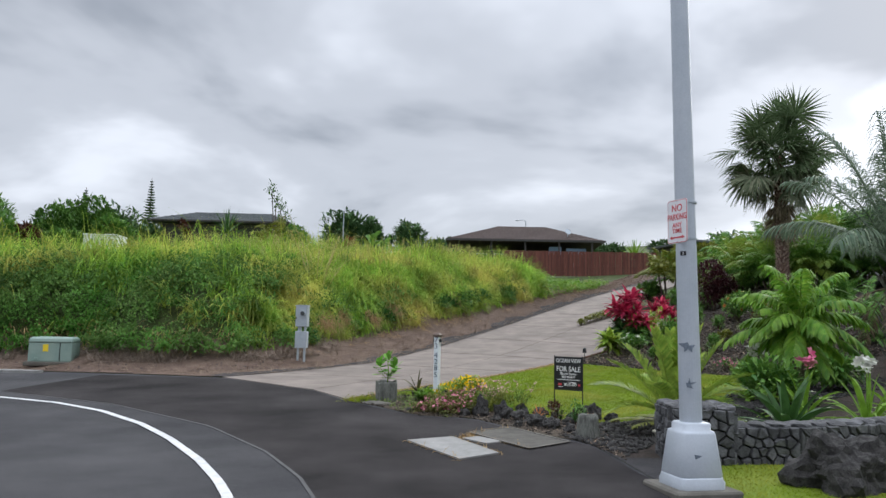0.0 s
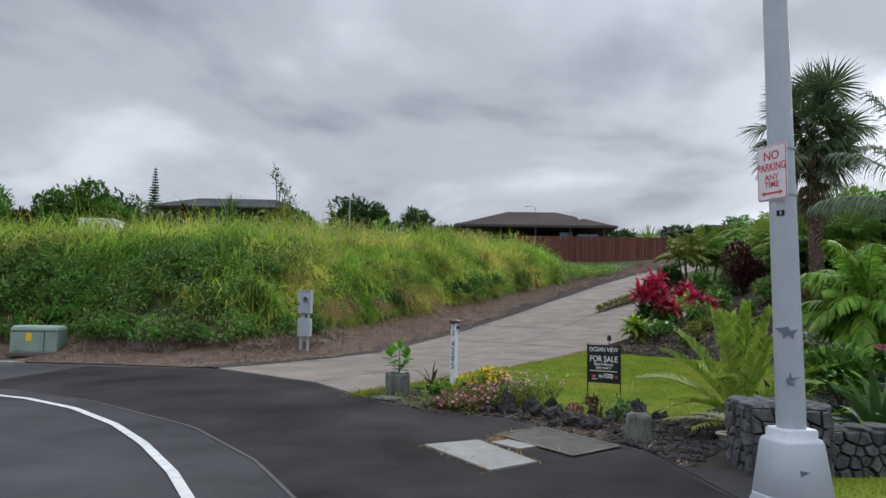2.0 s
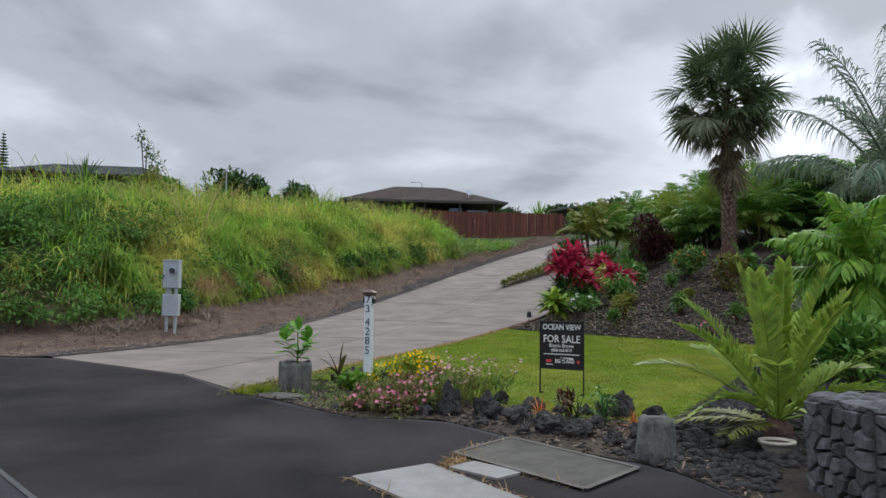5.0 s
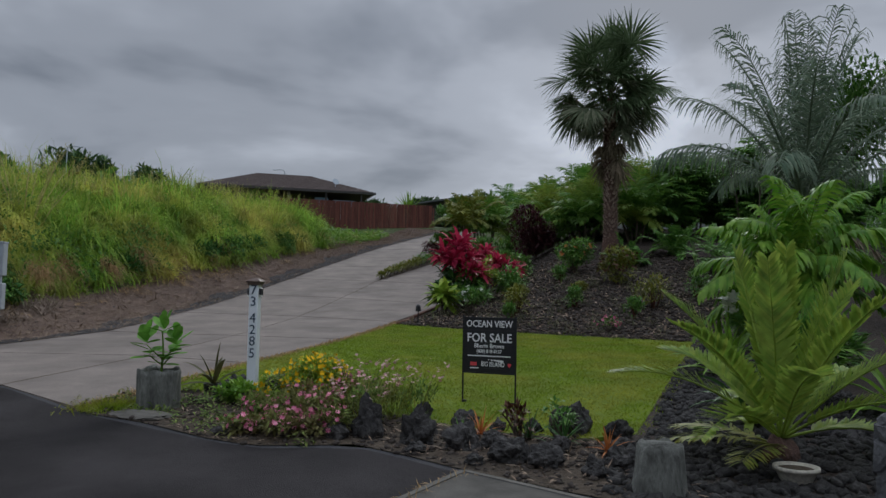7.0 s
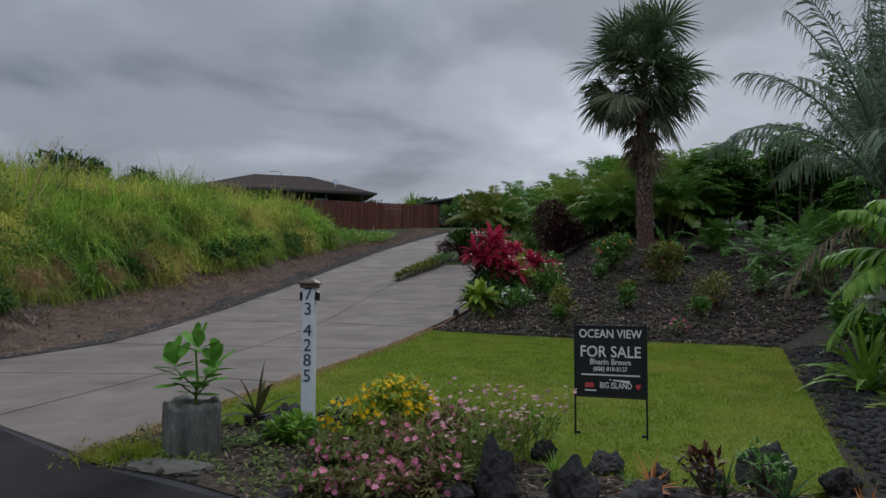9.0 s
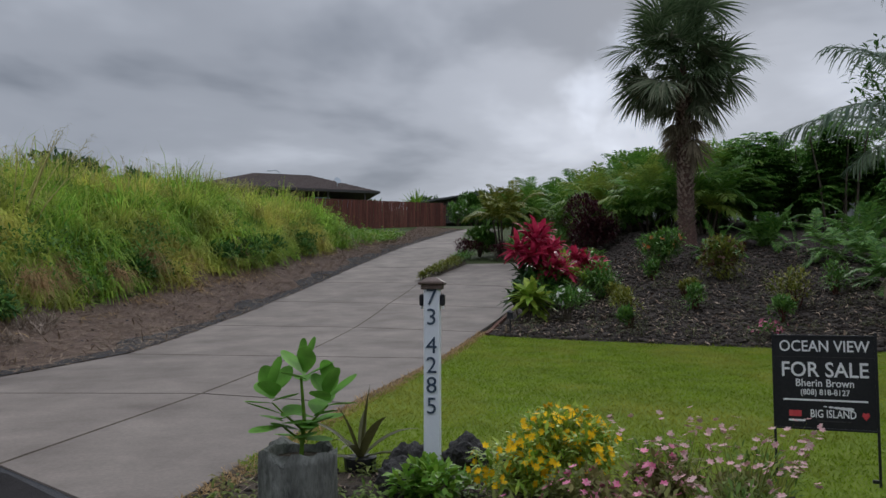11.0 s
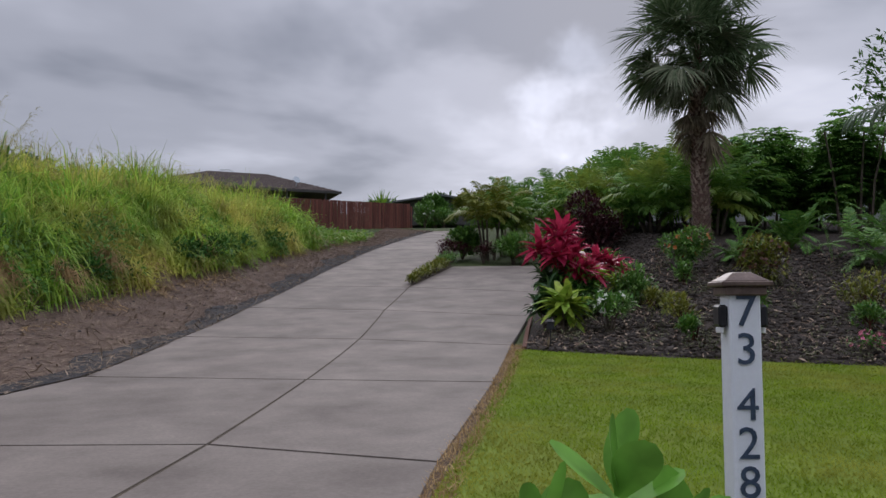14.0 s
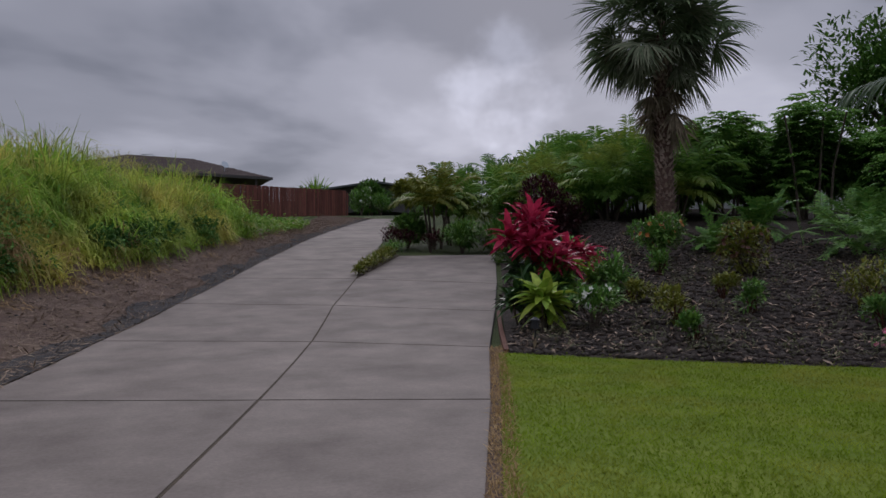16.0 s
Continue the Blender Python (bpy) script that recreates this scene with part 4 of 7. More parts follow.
def turf(name, a, b, n, label, length=0.05):
    poly = [tuple(q) for q in a] + [tuple(q) for q in b][::-1]
    lo, hi = np.min(poly, 0), np.max(poly, 0)
    p = RNG.uniform(lo, hi, (n * 4, 2))
    p = p[inside(p[:, 0], p[:, 1], poly)][:n]
    n = len(p)
    q = np.stack([p[:, 0], p[:, 1], height(p[:, 0], p[:, 1]) - 0.01], 1)
    az = RNG.uniform(0, 2 * np.pi, n)
    dd = np.stack([np.cos(az) * 0.6, np.sin(az) * 0.6, np.ones(n)], 1)
    g = strips(q, dd, length * RNG.uniform(0.6, 1.3, n), 0.009, 0.8, 2, "blade")
    return tagged(part(name, g, LAWN), label, "grass", kind="stuff")


turf("lawn_grass", LAWN_NEAR, LAWN_FAR, 140000, "short green blades of the mown lawn")
turf("stray_grass", [(2.85, 12.35), (4.85, 14.7), (8.35, 18.8), (6.5, 20.75), (3.9, 23.6)], [(3.05, 12.3), (5.05, 14.6), (8.55, 18.75), (6.6, 20.85), (4.0, 23.65)], 4200, "stray blades creeping past the lawn edge", 0.07)
turf("verge_grass", FRONT_A[:3], FRONT_B[:3], 25000, "short green blades in front of the lava wall")

# ---- plant builders (all shapes are local to the plant's foot) ----
def frame_of(d):
    d = np.asarray(d, float) / np.linalg.norm(d)
    s = np.cross(d, Z3)
    s = s / np.linalg.norm(s) if np.linalg.norm(s) > 1e-4 else np.array([1.0, 0, 0])
    return d, s, np.cross(s, d)


def rachis(start, az, el, length, arch, n=14):
    """Curve of a frond's midrib, arching over by its own weight."""
    d = np.array([math.cos(az) * math.cos(el), math.sin(az) * math.cos(el), math.sin(el)])
    pts, p = [np.array(start, float)], np.array(start, float)
    for k in range(n):
        dk = d - Z3 * arch * ((k + 0.5) / n) ** 1.4
        p = p + dk / np.linalg.norm(dk) * length / n
        pts.append(p)
    return np.array(pts)


def feather(start, az, el, length, arch, leaflet, width, pairs=30, droop=0.8, bare=0.18, stem=0.02, fwd=0.6, lift=0.25):
    """A feather-shaped frond: midrib with leaflets on both sides."""
    r = rachis(start, az, el, length, arch)
    q = np.linspace(bare, 0.99, pairs) * (len(r) - 1)
    i = np.minimum(q.astype(int), len(r) - 2)
    t = (q - i)[:, None]
    b = r[i] * (1 - t) + r[i + 1] * t
    tan = unit(r[i + 1] - r[i])
    sd = unit(np.cross(tan, Z3))
    up = np.cross(sd, tan)
    u = np.linspace(0, 1, pairs)
    ll = leaflet * (0.45 + 0.75 * np.sin(np.pi * (0.12 + 0.8 * u))) * RNG.uniform(0.85, 1.1, pairs)
    out = [tube(r, np.linspace(stem, stem * 0.2, len(r)), 4, cap=False)]
    for sg in (-1, 1):
        dd = sd * sg + tan * (fwd + 0.5 * u[:, None]) + up * lift + RNG.normal(0, 0.08, (pairs, 3))
        out.append(strips(b, dd, ll, width, droop * RNG.uniform(0.6, 1.4, pairs), 3, "leaf", side=np.cross(dd, up + sd * sg * 0.3)))
    return cat(*out)


def fan(start, az, el, petiole, radius, segs=34, droop=0.7, spread=1.9, roll=0.0):
    """A fan-shaped palm frond on its stalk."""
    r = rachis(start, az, el, petiole, 0.35, 5)
    tip = r[-1]
    d, s, up = frame_of(r[-1] - r[-2])
    s, up = s * math.cos(roll) + up * math.sin(roll), up * math.cos(roll) - s * math.sin(roll)
    a = np.linspace(-spread, spread, segs) + RNG.normal(0, 0.02, segs)
    dd = d[None] * np.cos(a)[:, None] + s[None] * np.sin(a)[:, None] + up[None] * (0.12 * np.cos(a * 0.5))[:, None]
    L = radius * (0.72 + 0.28 * np.cos(a * 0.7)) * RNG.uniform(0.9, 1.08, segs)
    sid = np.cross(dd, np.tile(up, (segs, 1)))
    sh = strips(np.tile(tip, (segs, 1)), dd, L, radius * 0.5 * 1.06 * (2 * spread / segs), droop * RNG.uniform(0.5, 1.5, segs), 7, "pleat", side=sid, fold=0.16)
    st = tube(r, np.linspace(0.028, 0.014, len(r)), 4, cap=False)
    return cat(st, sh)


def rosette(n, length, width, el_lo, el_hi, bend, start=(0, 0, 0), segs=4, prof="strap", fold=0.18, jitter=0.0, turn=2.399):
    k = np.arange(n)
    az = k * turn + RNG.normal(0, 0.15, n)
    el = np.linspace(el_lo, el_hi, n) + RNG.normal(0, 0.08, n)
    d = np.stack([np.cos(az) * np.cos(el), np.sin(az) * np.cos(el), np.sin(el)], 1)
    b = np.tile(np.array(start, float), (n, 1)) + RNG.normal(0, jitter, (n, 3)) if jitter else np.tile(np.array(start, float), (n, 1))
    return strips(b, d, length * RNG.uniform(0.8, 1.15, n), width * RNG.uniform(0.85, 1.1, n), bend, segs, prof, fold=fold)


def clump_points(n, rx, ry, rz, cz, lumps=7, shell=0.75):
    """Places in an uneven crown built of several lumps."""
    c = RNG.normal(0, 1, (lumps, 3))
    c = unit(c) * RNG.uniform(0.2, 0.62, (lumps, 1))
    i = RNG.integers(0, lumps, n)
    p = unit(RNG.normal(0, 1, (n, 3))) * (RNG.uniform(shell, 1, (n, 1)) * RNG.uniform(0.35, 0.58, lumps)[i][:, None])
    p = (c[i] + p) * np.array([rx, ry, rz]) + np.array([0, 0, cz])
    p[:, 2] = np.maximum(p[:, 2], 0.03)
    return p


def foliage(p, length, width, center, bend=0.7, prof="leaf", segs=2, out=0.8, fold=0.12):
    d = unit(p - np.asarray(center)) * out + RNG.normal(0, 0.6, p.shape) + Z3 * 0.25
    n = len(p)
    return strips(p, d, length * RNG.uniform(0.6, 1.3, n), width * RNG.uniform(0.7, 1.2, n), bend, segs, prof, fold=fold)


def stems(n, top_z, spread, r=0.02, z0=-0.05):
    out = []
    for k in range(n):
        az = RNG.uniform(0, 6.28)
        t = np.array([math.cos(az), math.sin(az), 0]) * spread * RNG.uniform(0.3, 1)
        pts = [np.array([0, 0, z0]) + t * 0.08, t * 0.35 + Z3 * top_z * 0.4 + RNG.normal(0, 0.03, 3), t + Z3 * top_z * RNG.uniform(0.8, 1)]
        out.append(tube(resample3(pts, 6), np.linspace(r, r * 0.35, 6), 5, cap=False))
    return cat(*out)


def resample3(pts, n):
    pts = np.asarray(pts, float)
    q = np.linspace(0, len(pts) - 1, n)
    return np.stack([np.interp(q, np.arange(len(pts)), pts[:, k]) for k in range(3)], 1)


def shrub(name, x, y, rx, rz, n, length, width, material, label, group="", cz=None, stem_n=7, ry=None, wood=BARK, prof="leaf", lift=0.0, flowers=None, category="shrub"):
    ob = thing(name, x, y, h(x, y) - 0.02, RNG.uniform(0, 360), label, category, group)
    cz = rz * 0.95 + 0.1 + lift if cz is None else cz
    p = clump_points(n, rx, ry or rx, rz, cz)
    part("stem_cluster", stems(stem_n, cz, rx * 0.6, 0.02 + 0.012 * rz), wood, ob)
    part("foliage", foliage(p, length, width, (0, 0, cz * 0.6), prof=prof), material, ob)
    if flowers:
        fm, fn, fs, fl = flowers
        i = RNG.choice(len(p), fn)
        q = p[i][p[i][:, 2] > cz * 0.6]
        part("bloom", blossoms(q + unit(q - np.array([0, 0, cz * 0.6])) * length * 0.6, fs, 6, unit(q - np.array([0, 0, cz * 0.5]))), fm, ob, fl)
    return ob


def blossoms(p, size, petals=6, face=None):
    """Open flowers of several petals, facing up and outward."""
    n = len(p)
    face = unit((np.tile(Z3, (n, 1)) if face is None else face) + RNG.normal(0, 0.35, (n, 3)))
    s1 = unit(np.cross(face, np.array([0.3, 0.9, 0.2])))
    s2 = np.cross(face, s1)
    out = []
    for k in range(petals):
        a = k * 2 * math.pi / petals
        d = s1 * math.cos(a) + s2 * math.sin(a) + face * 0.25
        out.append(strips(p, d, size, size * 0.75, 0.1, 2, "round", side=np.cross(d, face)))
    return cat(*out)


# ---- tall fan palm ----
def fan_palm(x, y, z_head):
    z0 = h(x, y)
    hgt = z_head - z0
    ob = thing("fan_palm", x, y, z0, 0, "tall fan palm with rough trunk and dead hanging fronds", "palm tree")
    zz = np.linspace(-0.2, hgt, 40)
    rad = np.interp(zz, [-0.2, 0.2, 1, hgt * 0.7, hgt - 0.9, hgt - 0.3], [0.37, 0.29, 0.24, 0.21, 0.225, 0.09]) + RNG.normal(0, 0.012, 40)
    part("trunk", tube(np.stack([0.02 * np.sin(zz), 0.03 * np.sin(zz * 0.7), zz], 1), rad, 14), PALM_TRUNK, ob, smooth=True)
    n = 460
    zz = np.linspace(0.1, hgt - 0.9, n) + RNG.normal(0, 0.03, n)
    az = np.arange(n) * 2.399 + RNG.normal(0, 0.08, n)
    b = np.stack([np.cos(az) * 0.215, np.sin(az) * 0.215, zz], 1)
    d = np.stack([np.cos(az) * 0.75, np.sin(az) * 0.75, np.ones(n)], 1)
    part("leaf_base_cover", strips(b, d, RNG.uniform(0.1, 0.2, n), 0.1, 0.2, 2, "blade", fold=0.2), BOOTS, ob, "old leaf bases on the trunk")
    for k in range(62):
        u = (k + 0.5) / 62
        el = radians(88 - 118 * u ** 0.9) + RNG.normal(0, 0.16)
        az = k * 2.399 + RNG.normal(0, 0.2)
        stalk = (1.6 - 0.3 * u) * RNG.uniform(0.35, 1.2)
        old = u > 0.72
        fr = fan((0, 0, hgt - 0.75 + 0.85 * (1 - u)), az, el, stalk, RNG.uniform(1.05, 1.38), segs=32, droop=0.4 + 1.0 * u, spread=RNG.uniform(1.5, 2.0), roll=RNG.normal(0, 0.6))
        part("frond", fr, OLD_PALM if old else PALM, ob, "ageing grey-green frond" if old else "")
    for k in range(18):
        fr = fan((0, 0, hgt - 0.55 + 0.4 * RNG.random()), k * 2.399 + 0.9, radians(RNG.uniform(-15, 42)), RNG.uniform(0.55, 1.25), RNG.uniform(0.95, 1.2), segs=30, droop=RNG.uniform(0.8, 1.5), spread=1.7, roll=RNG.normal(0, 0.8))
        part("frond", fr, PALM if k % 3 else OLD_PALM, ob)
    for k in range(20):
        el = radians(-30 - 48 * (k / 20)) + RNG.normal(0, 0.1)
        az = k * 2.399 + RNG.normal(0, 0.25)
        fr = fan((0, 0, hgt - 0.85 - 1.3 * k / 20), az, el, RNG.uniform(0.5, 0.95), RNG.uniform(0.7, 1.0), segs=18, droop=1.2, spread=1.2, roll=RNG.normal(0, 0.6))
        part("dead_frond", fr, OLD_PALM if k < 7 else PALM_DEAD, ob, "hanging dry brown frond" if k > 6 else "")
    for az_, ln_k in ((0.15, 2.5), (0.6, 2.1)):
        part("flower_stalk", tube(rachis((0, 0, hgt - 0.4), az_, radians(38), ln_k, 0.75, 10), np.linspace(0.02, 0.006, 11), 5, cap=False), OLD_PALM, ob, "thin bare arching flower stalk")
    return ob


RNG = np.random.default_rng(21)
fan_palm(13.45, 30.0, 8.85)

# ---- large feather palm ----
def feather_palm(x, y):
    z0 = h(x, y)
    ob = thing("feather_palm", x, y, z0, 0, "large grey-green feather palm with a fibrous leaf-base trunk", "palm tree")
    zz = np.linspace(-0.2, 2.4, 14)
    part("trunk", tube(np.stack([0 * zz, 0 * zz, zz], 1), np.interp(zz, [-0.2, 0.5, 2.4], [0.42, 0.36, 0.24]), 12), PALM_TRUNK, ob, smooth=True)
    n = 60
    zz, az = RNG.uniform(0.1, 2.3, n), RNG.uniform(0, 6.28, n)
    b = np.stack([np.cos(az) * 0.33, np.sin(az) * 0.33, zz], 1)
    d = np.stack([np.cos(az) * 0.55, np.sin(az) * 0.55, np.ones(n)], 1)
    part("leaf_base_cover", strips(b, d, RNG.uniform(0.35, 0.7, n), 0.16, 0.1, 3, "blade", fold=0.25), STUMP, ob, "grey cut leaf bases")
    for k in range(27):
        u = (k + 0.5) / 27
        el = radians(88 - 50 * u) + RNG.normal(0, 0.06)
        az = k * 2.399 + 0.4
        part("frond", feather((0, 0, 2.3 + 0.3 * (1 - u)), az, el, 3.5 + 0.8 * RNG.random(), 0.5 + 0.7 * u, 0.72, 0.042, 50, 2.3, 0.2, 0.045, 0.9, 0.5), GREY_PALM, ob)
    for k in range(5):
        part("dry_frond", feather((0, 0, 2.0), k * 1.3 + 0.2, radians(-8), 2.6, 1.5, 0.5, 0.04, 24, 1.6, 0.25, 0.03), PALM_DEAD, ob, "hanging brown frond")
    return ob


feather_palm(11.7, 19.4)


def clump_palm(x, y, hgt, n, material, label, length=1.9, group="", stems_n=5, low=20, high=85, spread=0.5, droop=1.1, wide=0.05):
    """Several slim stems with arching feather fronds."""
    ob = thing("clump_palm", x, y, h(x, y) - 0.03, RNG.uniform(0, 360), label, "palm", group)
    k = 0
    for s in range(stems_n):
        a = s * 2.4
        foot = np.array([math.cos(a), math.sin(a), 0]) * spread * 0.4
        top = np.array([math.cos(a), math.sin(a), 0]) * spread + Z3 * hgt * RNG.uniform(0.42, 0.62)
        part("stem", tube(resample3([foot - Z3 * 0.1, (foot + top) / 2, top], 6), np.linspace(0.06, 0.035, 6), 6, cap=False), BARK, ob)
        m = n // stems_n
        for j in range(m):
            u = (j + 0.5) / m
            part("frond", feather(top, k * 2.399, radians(high - (high - low) * u) + RNG.normal(0, 0.08), length * RNG.uniform(0.85, 1.1), 0.8 + 0.6 * u, length * 0.26, wide, 28, droop, 0.14, 0.016), material, ob)
            k += 1
    return ob


# bright palm behind the lava wall
clump_palm(6.85, 14.6, 2.75, 36, ARECA, "short bright green palm with arching fronds", 1.25, stems_n=2, low=-15, high=80, spread=0.22, droop=2.2, wide=0.06)

# row of palms and hedge behind the garden bed
ROW = "palms screening the garden"
for px, py, ph, pm in ((15.6, 40.5, 2.4, ARECA_SHADED), (17.2, 38.4, 2.6, ARECA_SHADED), (16.3, 35.4, 2.4, ARECA_SHADED), (18.6, 36.2, 2.8, ARECA_SHADED), (16.9, 33.0, 2.6, ARECA_SHADED), (13.4, 41.5, 2.5, ARECA_SHADED), (14.9, 37.2, 2.4, ARECA_SHADED), (14.6, 33.6, 1.4, ARECA_SHADED), (15.7, 31.9, 1.6, ARECA_SHADED)):
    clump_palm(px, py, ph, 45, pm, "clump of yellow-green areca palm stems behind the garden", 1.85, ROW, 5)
for px, py, ph in ((19.6, 53, 5.5), (22.0, 52, 4.4), (24.5, 55, 4.6)):
    clump_palm(px, py, ph, 14, SHRUB, "slender young palm beyond the parking pad", 1.7, "slender far palms", 1, -5, 70, 0.1)
clump_palm(12.0, 40.4, 3.0, 28, YELLOWISH, "yellowing areca palm at the end of the parking pad", 1.6, "", 4)


def umbrella_hedge(x, y, rx, ry, hgt, rz, n=2000):
    ob = thing("umbrella_tree", x, y, h(x, y), rz, "dense dark green umbrella tree with bare stems below", "shrub", "umbrella trees in the hedge")
    out = []
    for k in range(9):
        fx, fy = RNG.uniform(-rx, rx) * 0.6, RNG.uniform(-ry, ry) * 0.5
        out.append(tube(resample3([(fx * 0.6, fy * 0.6, -0.1), (fx * 0.8 + RNG.normal(0, 0.1), fy * 0.8, hgt * 0.4), (fx * 1.2, fy * 1.2, hgt * 0.8)], 7), np.linspace(0.05, 0.025, 7), 6, cap=False))
    part("stem_cluster", cat(*out), BARK, ob)
    p = clump_points(n, rx, ry, hgt * 0.52, hgt * 0.56, 14, 0.55)
    m = 7
    b = np.repeat(p, m, axis=0)
    a = np.tile(np.arange(m) * 2 * np.pi / m, n) + np.repeat(RNG.uniform(0, 6, n), m)
    tilt = np.repeat(unit(p - np.array([0, 0, hgt * 0.4])), m, axis=0) * 0.7
    d = np.stack([np.cos(a), np.sin(a), np.full(len(a), 0.25)], 1) + tilt
    part("foliage", strips(b, d, RNG.uniform(0.2, 0.32, len(b)), 0.095, 1.3, 3, "leaf", fold=0.15), HEDGE, ob)
    return ob


for px, py, r1, hh in ((18.2, 32.2, 1.9, 3.2), (20.0, 30.3, 2.0, 3.9), (21.9, 28.2, 1.8, 3.1), (23.4, 26.2, 2.0, 3.0), (19.6, 27.0, 1.3, 2.2), (17.2, 33.6, 1.6, 2.6), (20.6, 32.6, 1.9, 3.6), (22.6, 29.8, 1.7, 2.8)):
    umbrella_hedge(px, py, r1, 1.6, hh, 45)

# ---- trees ----
def tree(x, y, hgt, crown, label, material=TREE, n=2600, leafl=0.22, name="tree", group="", trunk_r=0.16, z0=None):
    z0 = h(x, y) if z0 is None else z0
    ob = thing(name, x, y, z0, RNG.uniform(0, 360), label, "tree", group)
    out = [tube(resample3([(0, 0, -0.2), (0.1, 0.05, hgt * 0.3), (0.0, 0.1, hgt * 0.75)], 8), np.linspace(trunk_r, trunk_r * 0.4, 8), 8, cap=False)]
    for k in range(8):
        a, zb = k * 2.399, hgt * RNG.uniform(0.28, 0.6)
        e = np.array([math.cos(a), math.sin(a), 0]) * crown * RNG.uniform(0.45, 0.8)
        out.append(tube(resample3([(0.05, 0.05, zb), e * 0.5 + Z3 * (zb + hgt * 0.12), e + Z3 * (zb + hgt * 0.22)], 6), np.linspace(trunk_r * 0.45, trunk_r * 0.12, 6), 5, cap=False))
    part("trunk", cat(*out), BARK, ob)
    p = clump_points(n, crown, crown, hgt * 0.4, hgt * 0.64, 14, 0.5)
    part("crown", foliage(p, leafl, leafl * 0.45, (0, 0, hgt * 0.5)), material, ob)
    return ob


tree(26.6, 31.7, 7.8, 2.9, "leafy garden tree with light bark behind the hedge", TREE, 5200, 0.3)
tree(30.5, 27.5, 6.5, 3.0, "leafy garden tree beside the neighbouring house", TREE, 2600, 0.3)

# ---- red ti plants and their neighbours ----
def ti_plant(x, y, canes, material, label, leafl=0.5, group="", name="ti_plant"):
    ob = thing(name, x, y, h(x, y) - 0.02, 0, label, "plant", group)
    for dx, dy, ht in canes:
        part("cane", tube(resample3([(dx * 0.5, dy * 0.5, -0.05), (dx * 0.9, dy * 0.8, ht * 0.5), (dx, dy, ht)], 6), np.linspace(0.025, 0.016, 6), 6, cap=False), BARK, ob)
        part("leaf_head", rosette(34, leafl, leafl * 0.29, -0.35, 1.3, 0.95, (dx, dy, ht), jitter=0.05), material, ob)
    return ob


TI = "red ti plants by the driveway"
ti_plant(6.42, 26.4, ((0, 0, 1.7), (0.35, 0.1, 1.35), (-0.2, -0.2, 1.3), (0.15, -0.35, 1.05), (0.5, -0.25, 0.95), (-0.35, 0.2, 1.45), (0.25, 0.4, 1.85)), RED, "clump of crimson ti plants beside the driveway", 0.52, TI)
ti_plant(6.45, 26.2, ((0.1, -0.3, 0.55), (-0.3, 0.0, 0.75), (0.4, 0.3, 0.6), (0.0, 0.2, 0.9), (0.45, -0.1, 0.5), (-0.1, -0.35, 0.4), (-0.35, 0.3, 0.9)), DEEP, "dark green cordyline below the red ti plants", 0.4, name="cordyline")
ti_plant(8.4, 29.2, ((0, 0, 1.3), (0.3, 0.2, 1.0), (-0.3, -0.1, 1.1)), RED, "small clump of crimson ti plants in the bed", 0.45, TI)
ti_plant(8.3, 27.3, ((0, 0, 0.8), (0.3, 0.1, 0.7), (-0.2, 0.2, 0.9)), RED, "low clump of dark red ti plants in the bed", 0.42, TI)
ti_plant(7.3, 26.4, ((0, 0, 0.75), (0.3, -0.2, 0.6), (0.1, 0.3, 0.9), (-0.25, -0.1, 0.6)), LIME, "yellow-green croton clump beside the ti plants", 0.3, name="croton")
ti_plant(8.1, 28.2, ((0, 0, 1.0), (0.2, 0.2, 0.85), (-0.2, 0.1, 0.9)), LIME, "yellow croton between the ti plants", 0.28, name="croton")
ti_plant(5.4, 24.75, ((0, 0, 0.55), (0.18, 0.16, 0.4)), LIME, "lime green dracaena with striped strap leaves", 0.58, name="dracaena")
ti_plant(5.75, 25.75, ((0, 0, 0.62), (0.2, 0.1, 0.5), (-0.15, 0.1, 0.4)), DEEP, "dark green dracaena at the edge of the drive", 0.42, name="dracaena")
shrub("shrub", 6.5, 26.2, 0.75, 0.55, 900, 0.16, 0.06, SHRUB, "dark green underplanting below the ti plants")
shrub("shrub", 7.9, 25.9, 0.7, 0.4, 700, 0.18, 0.05, SHRUB, "low leafy shrub spilling from the bed")
shrub("white_flower_shrub", 6.0, 24.2, 0.5, 0.4, 520, 0.13, 0.05, SHRUB, "leafy shrub with a white flower by the drive", flowers=(WHITE_FLOWER, 14, 0.07, "white flowers"))
for px, py in ((9.3, 30.5), (10.4, 32.0), (11.5, 34.8), (9.6, 29.2)):
    shrub("pad_edge_shrub", px, py, 0.6, 0.4, 700, 0.18, 0.07, SHRUB, "low leafy shrub along the parking pad", "low shrubs along the parking pad")
shrub("maroon_shrub", 12.0, 33.5, 1.35, 1.2, 4200, 0.16, 0.06, MAROON, "dark maroon leafy shrub in the garden bed", cz=1.2)
shrub("flowering_shrub", 10.7, 27.6, 0.75, 0.55, 1500, 0.14, 0.06, SHRUB, "rounded green shrub with orange-red flowers near the palm", flowers=(ORANGE, 30, 0.06, "orange-red flowers"))
shrub("bronze_shrub", 10.9, 25.4, 0.62, 0.55, 1100, 0.13, 0.055, YELLOWISH, "bronze-tinged shrub in the mulch bed", flowers=(BROWN_LEAF, 200, 0.05, "bronze new leaves"))
SMALL = "small shrubs dotted over the mulch bed"
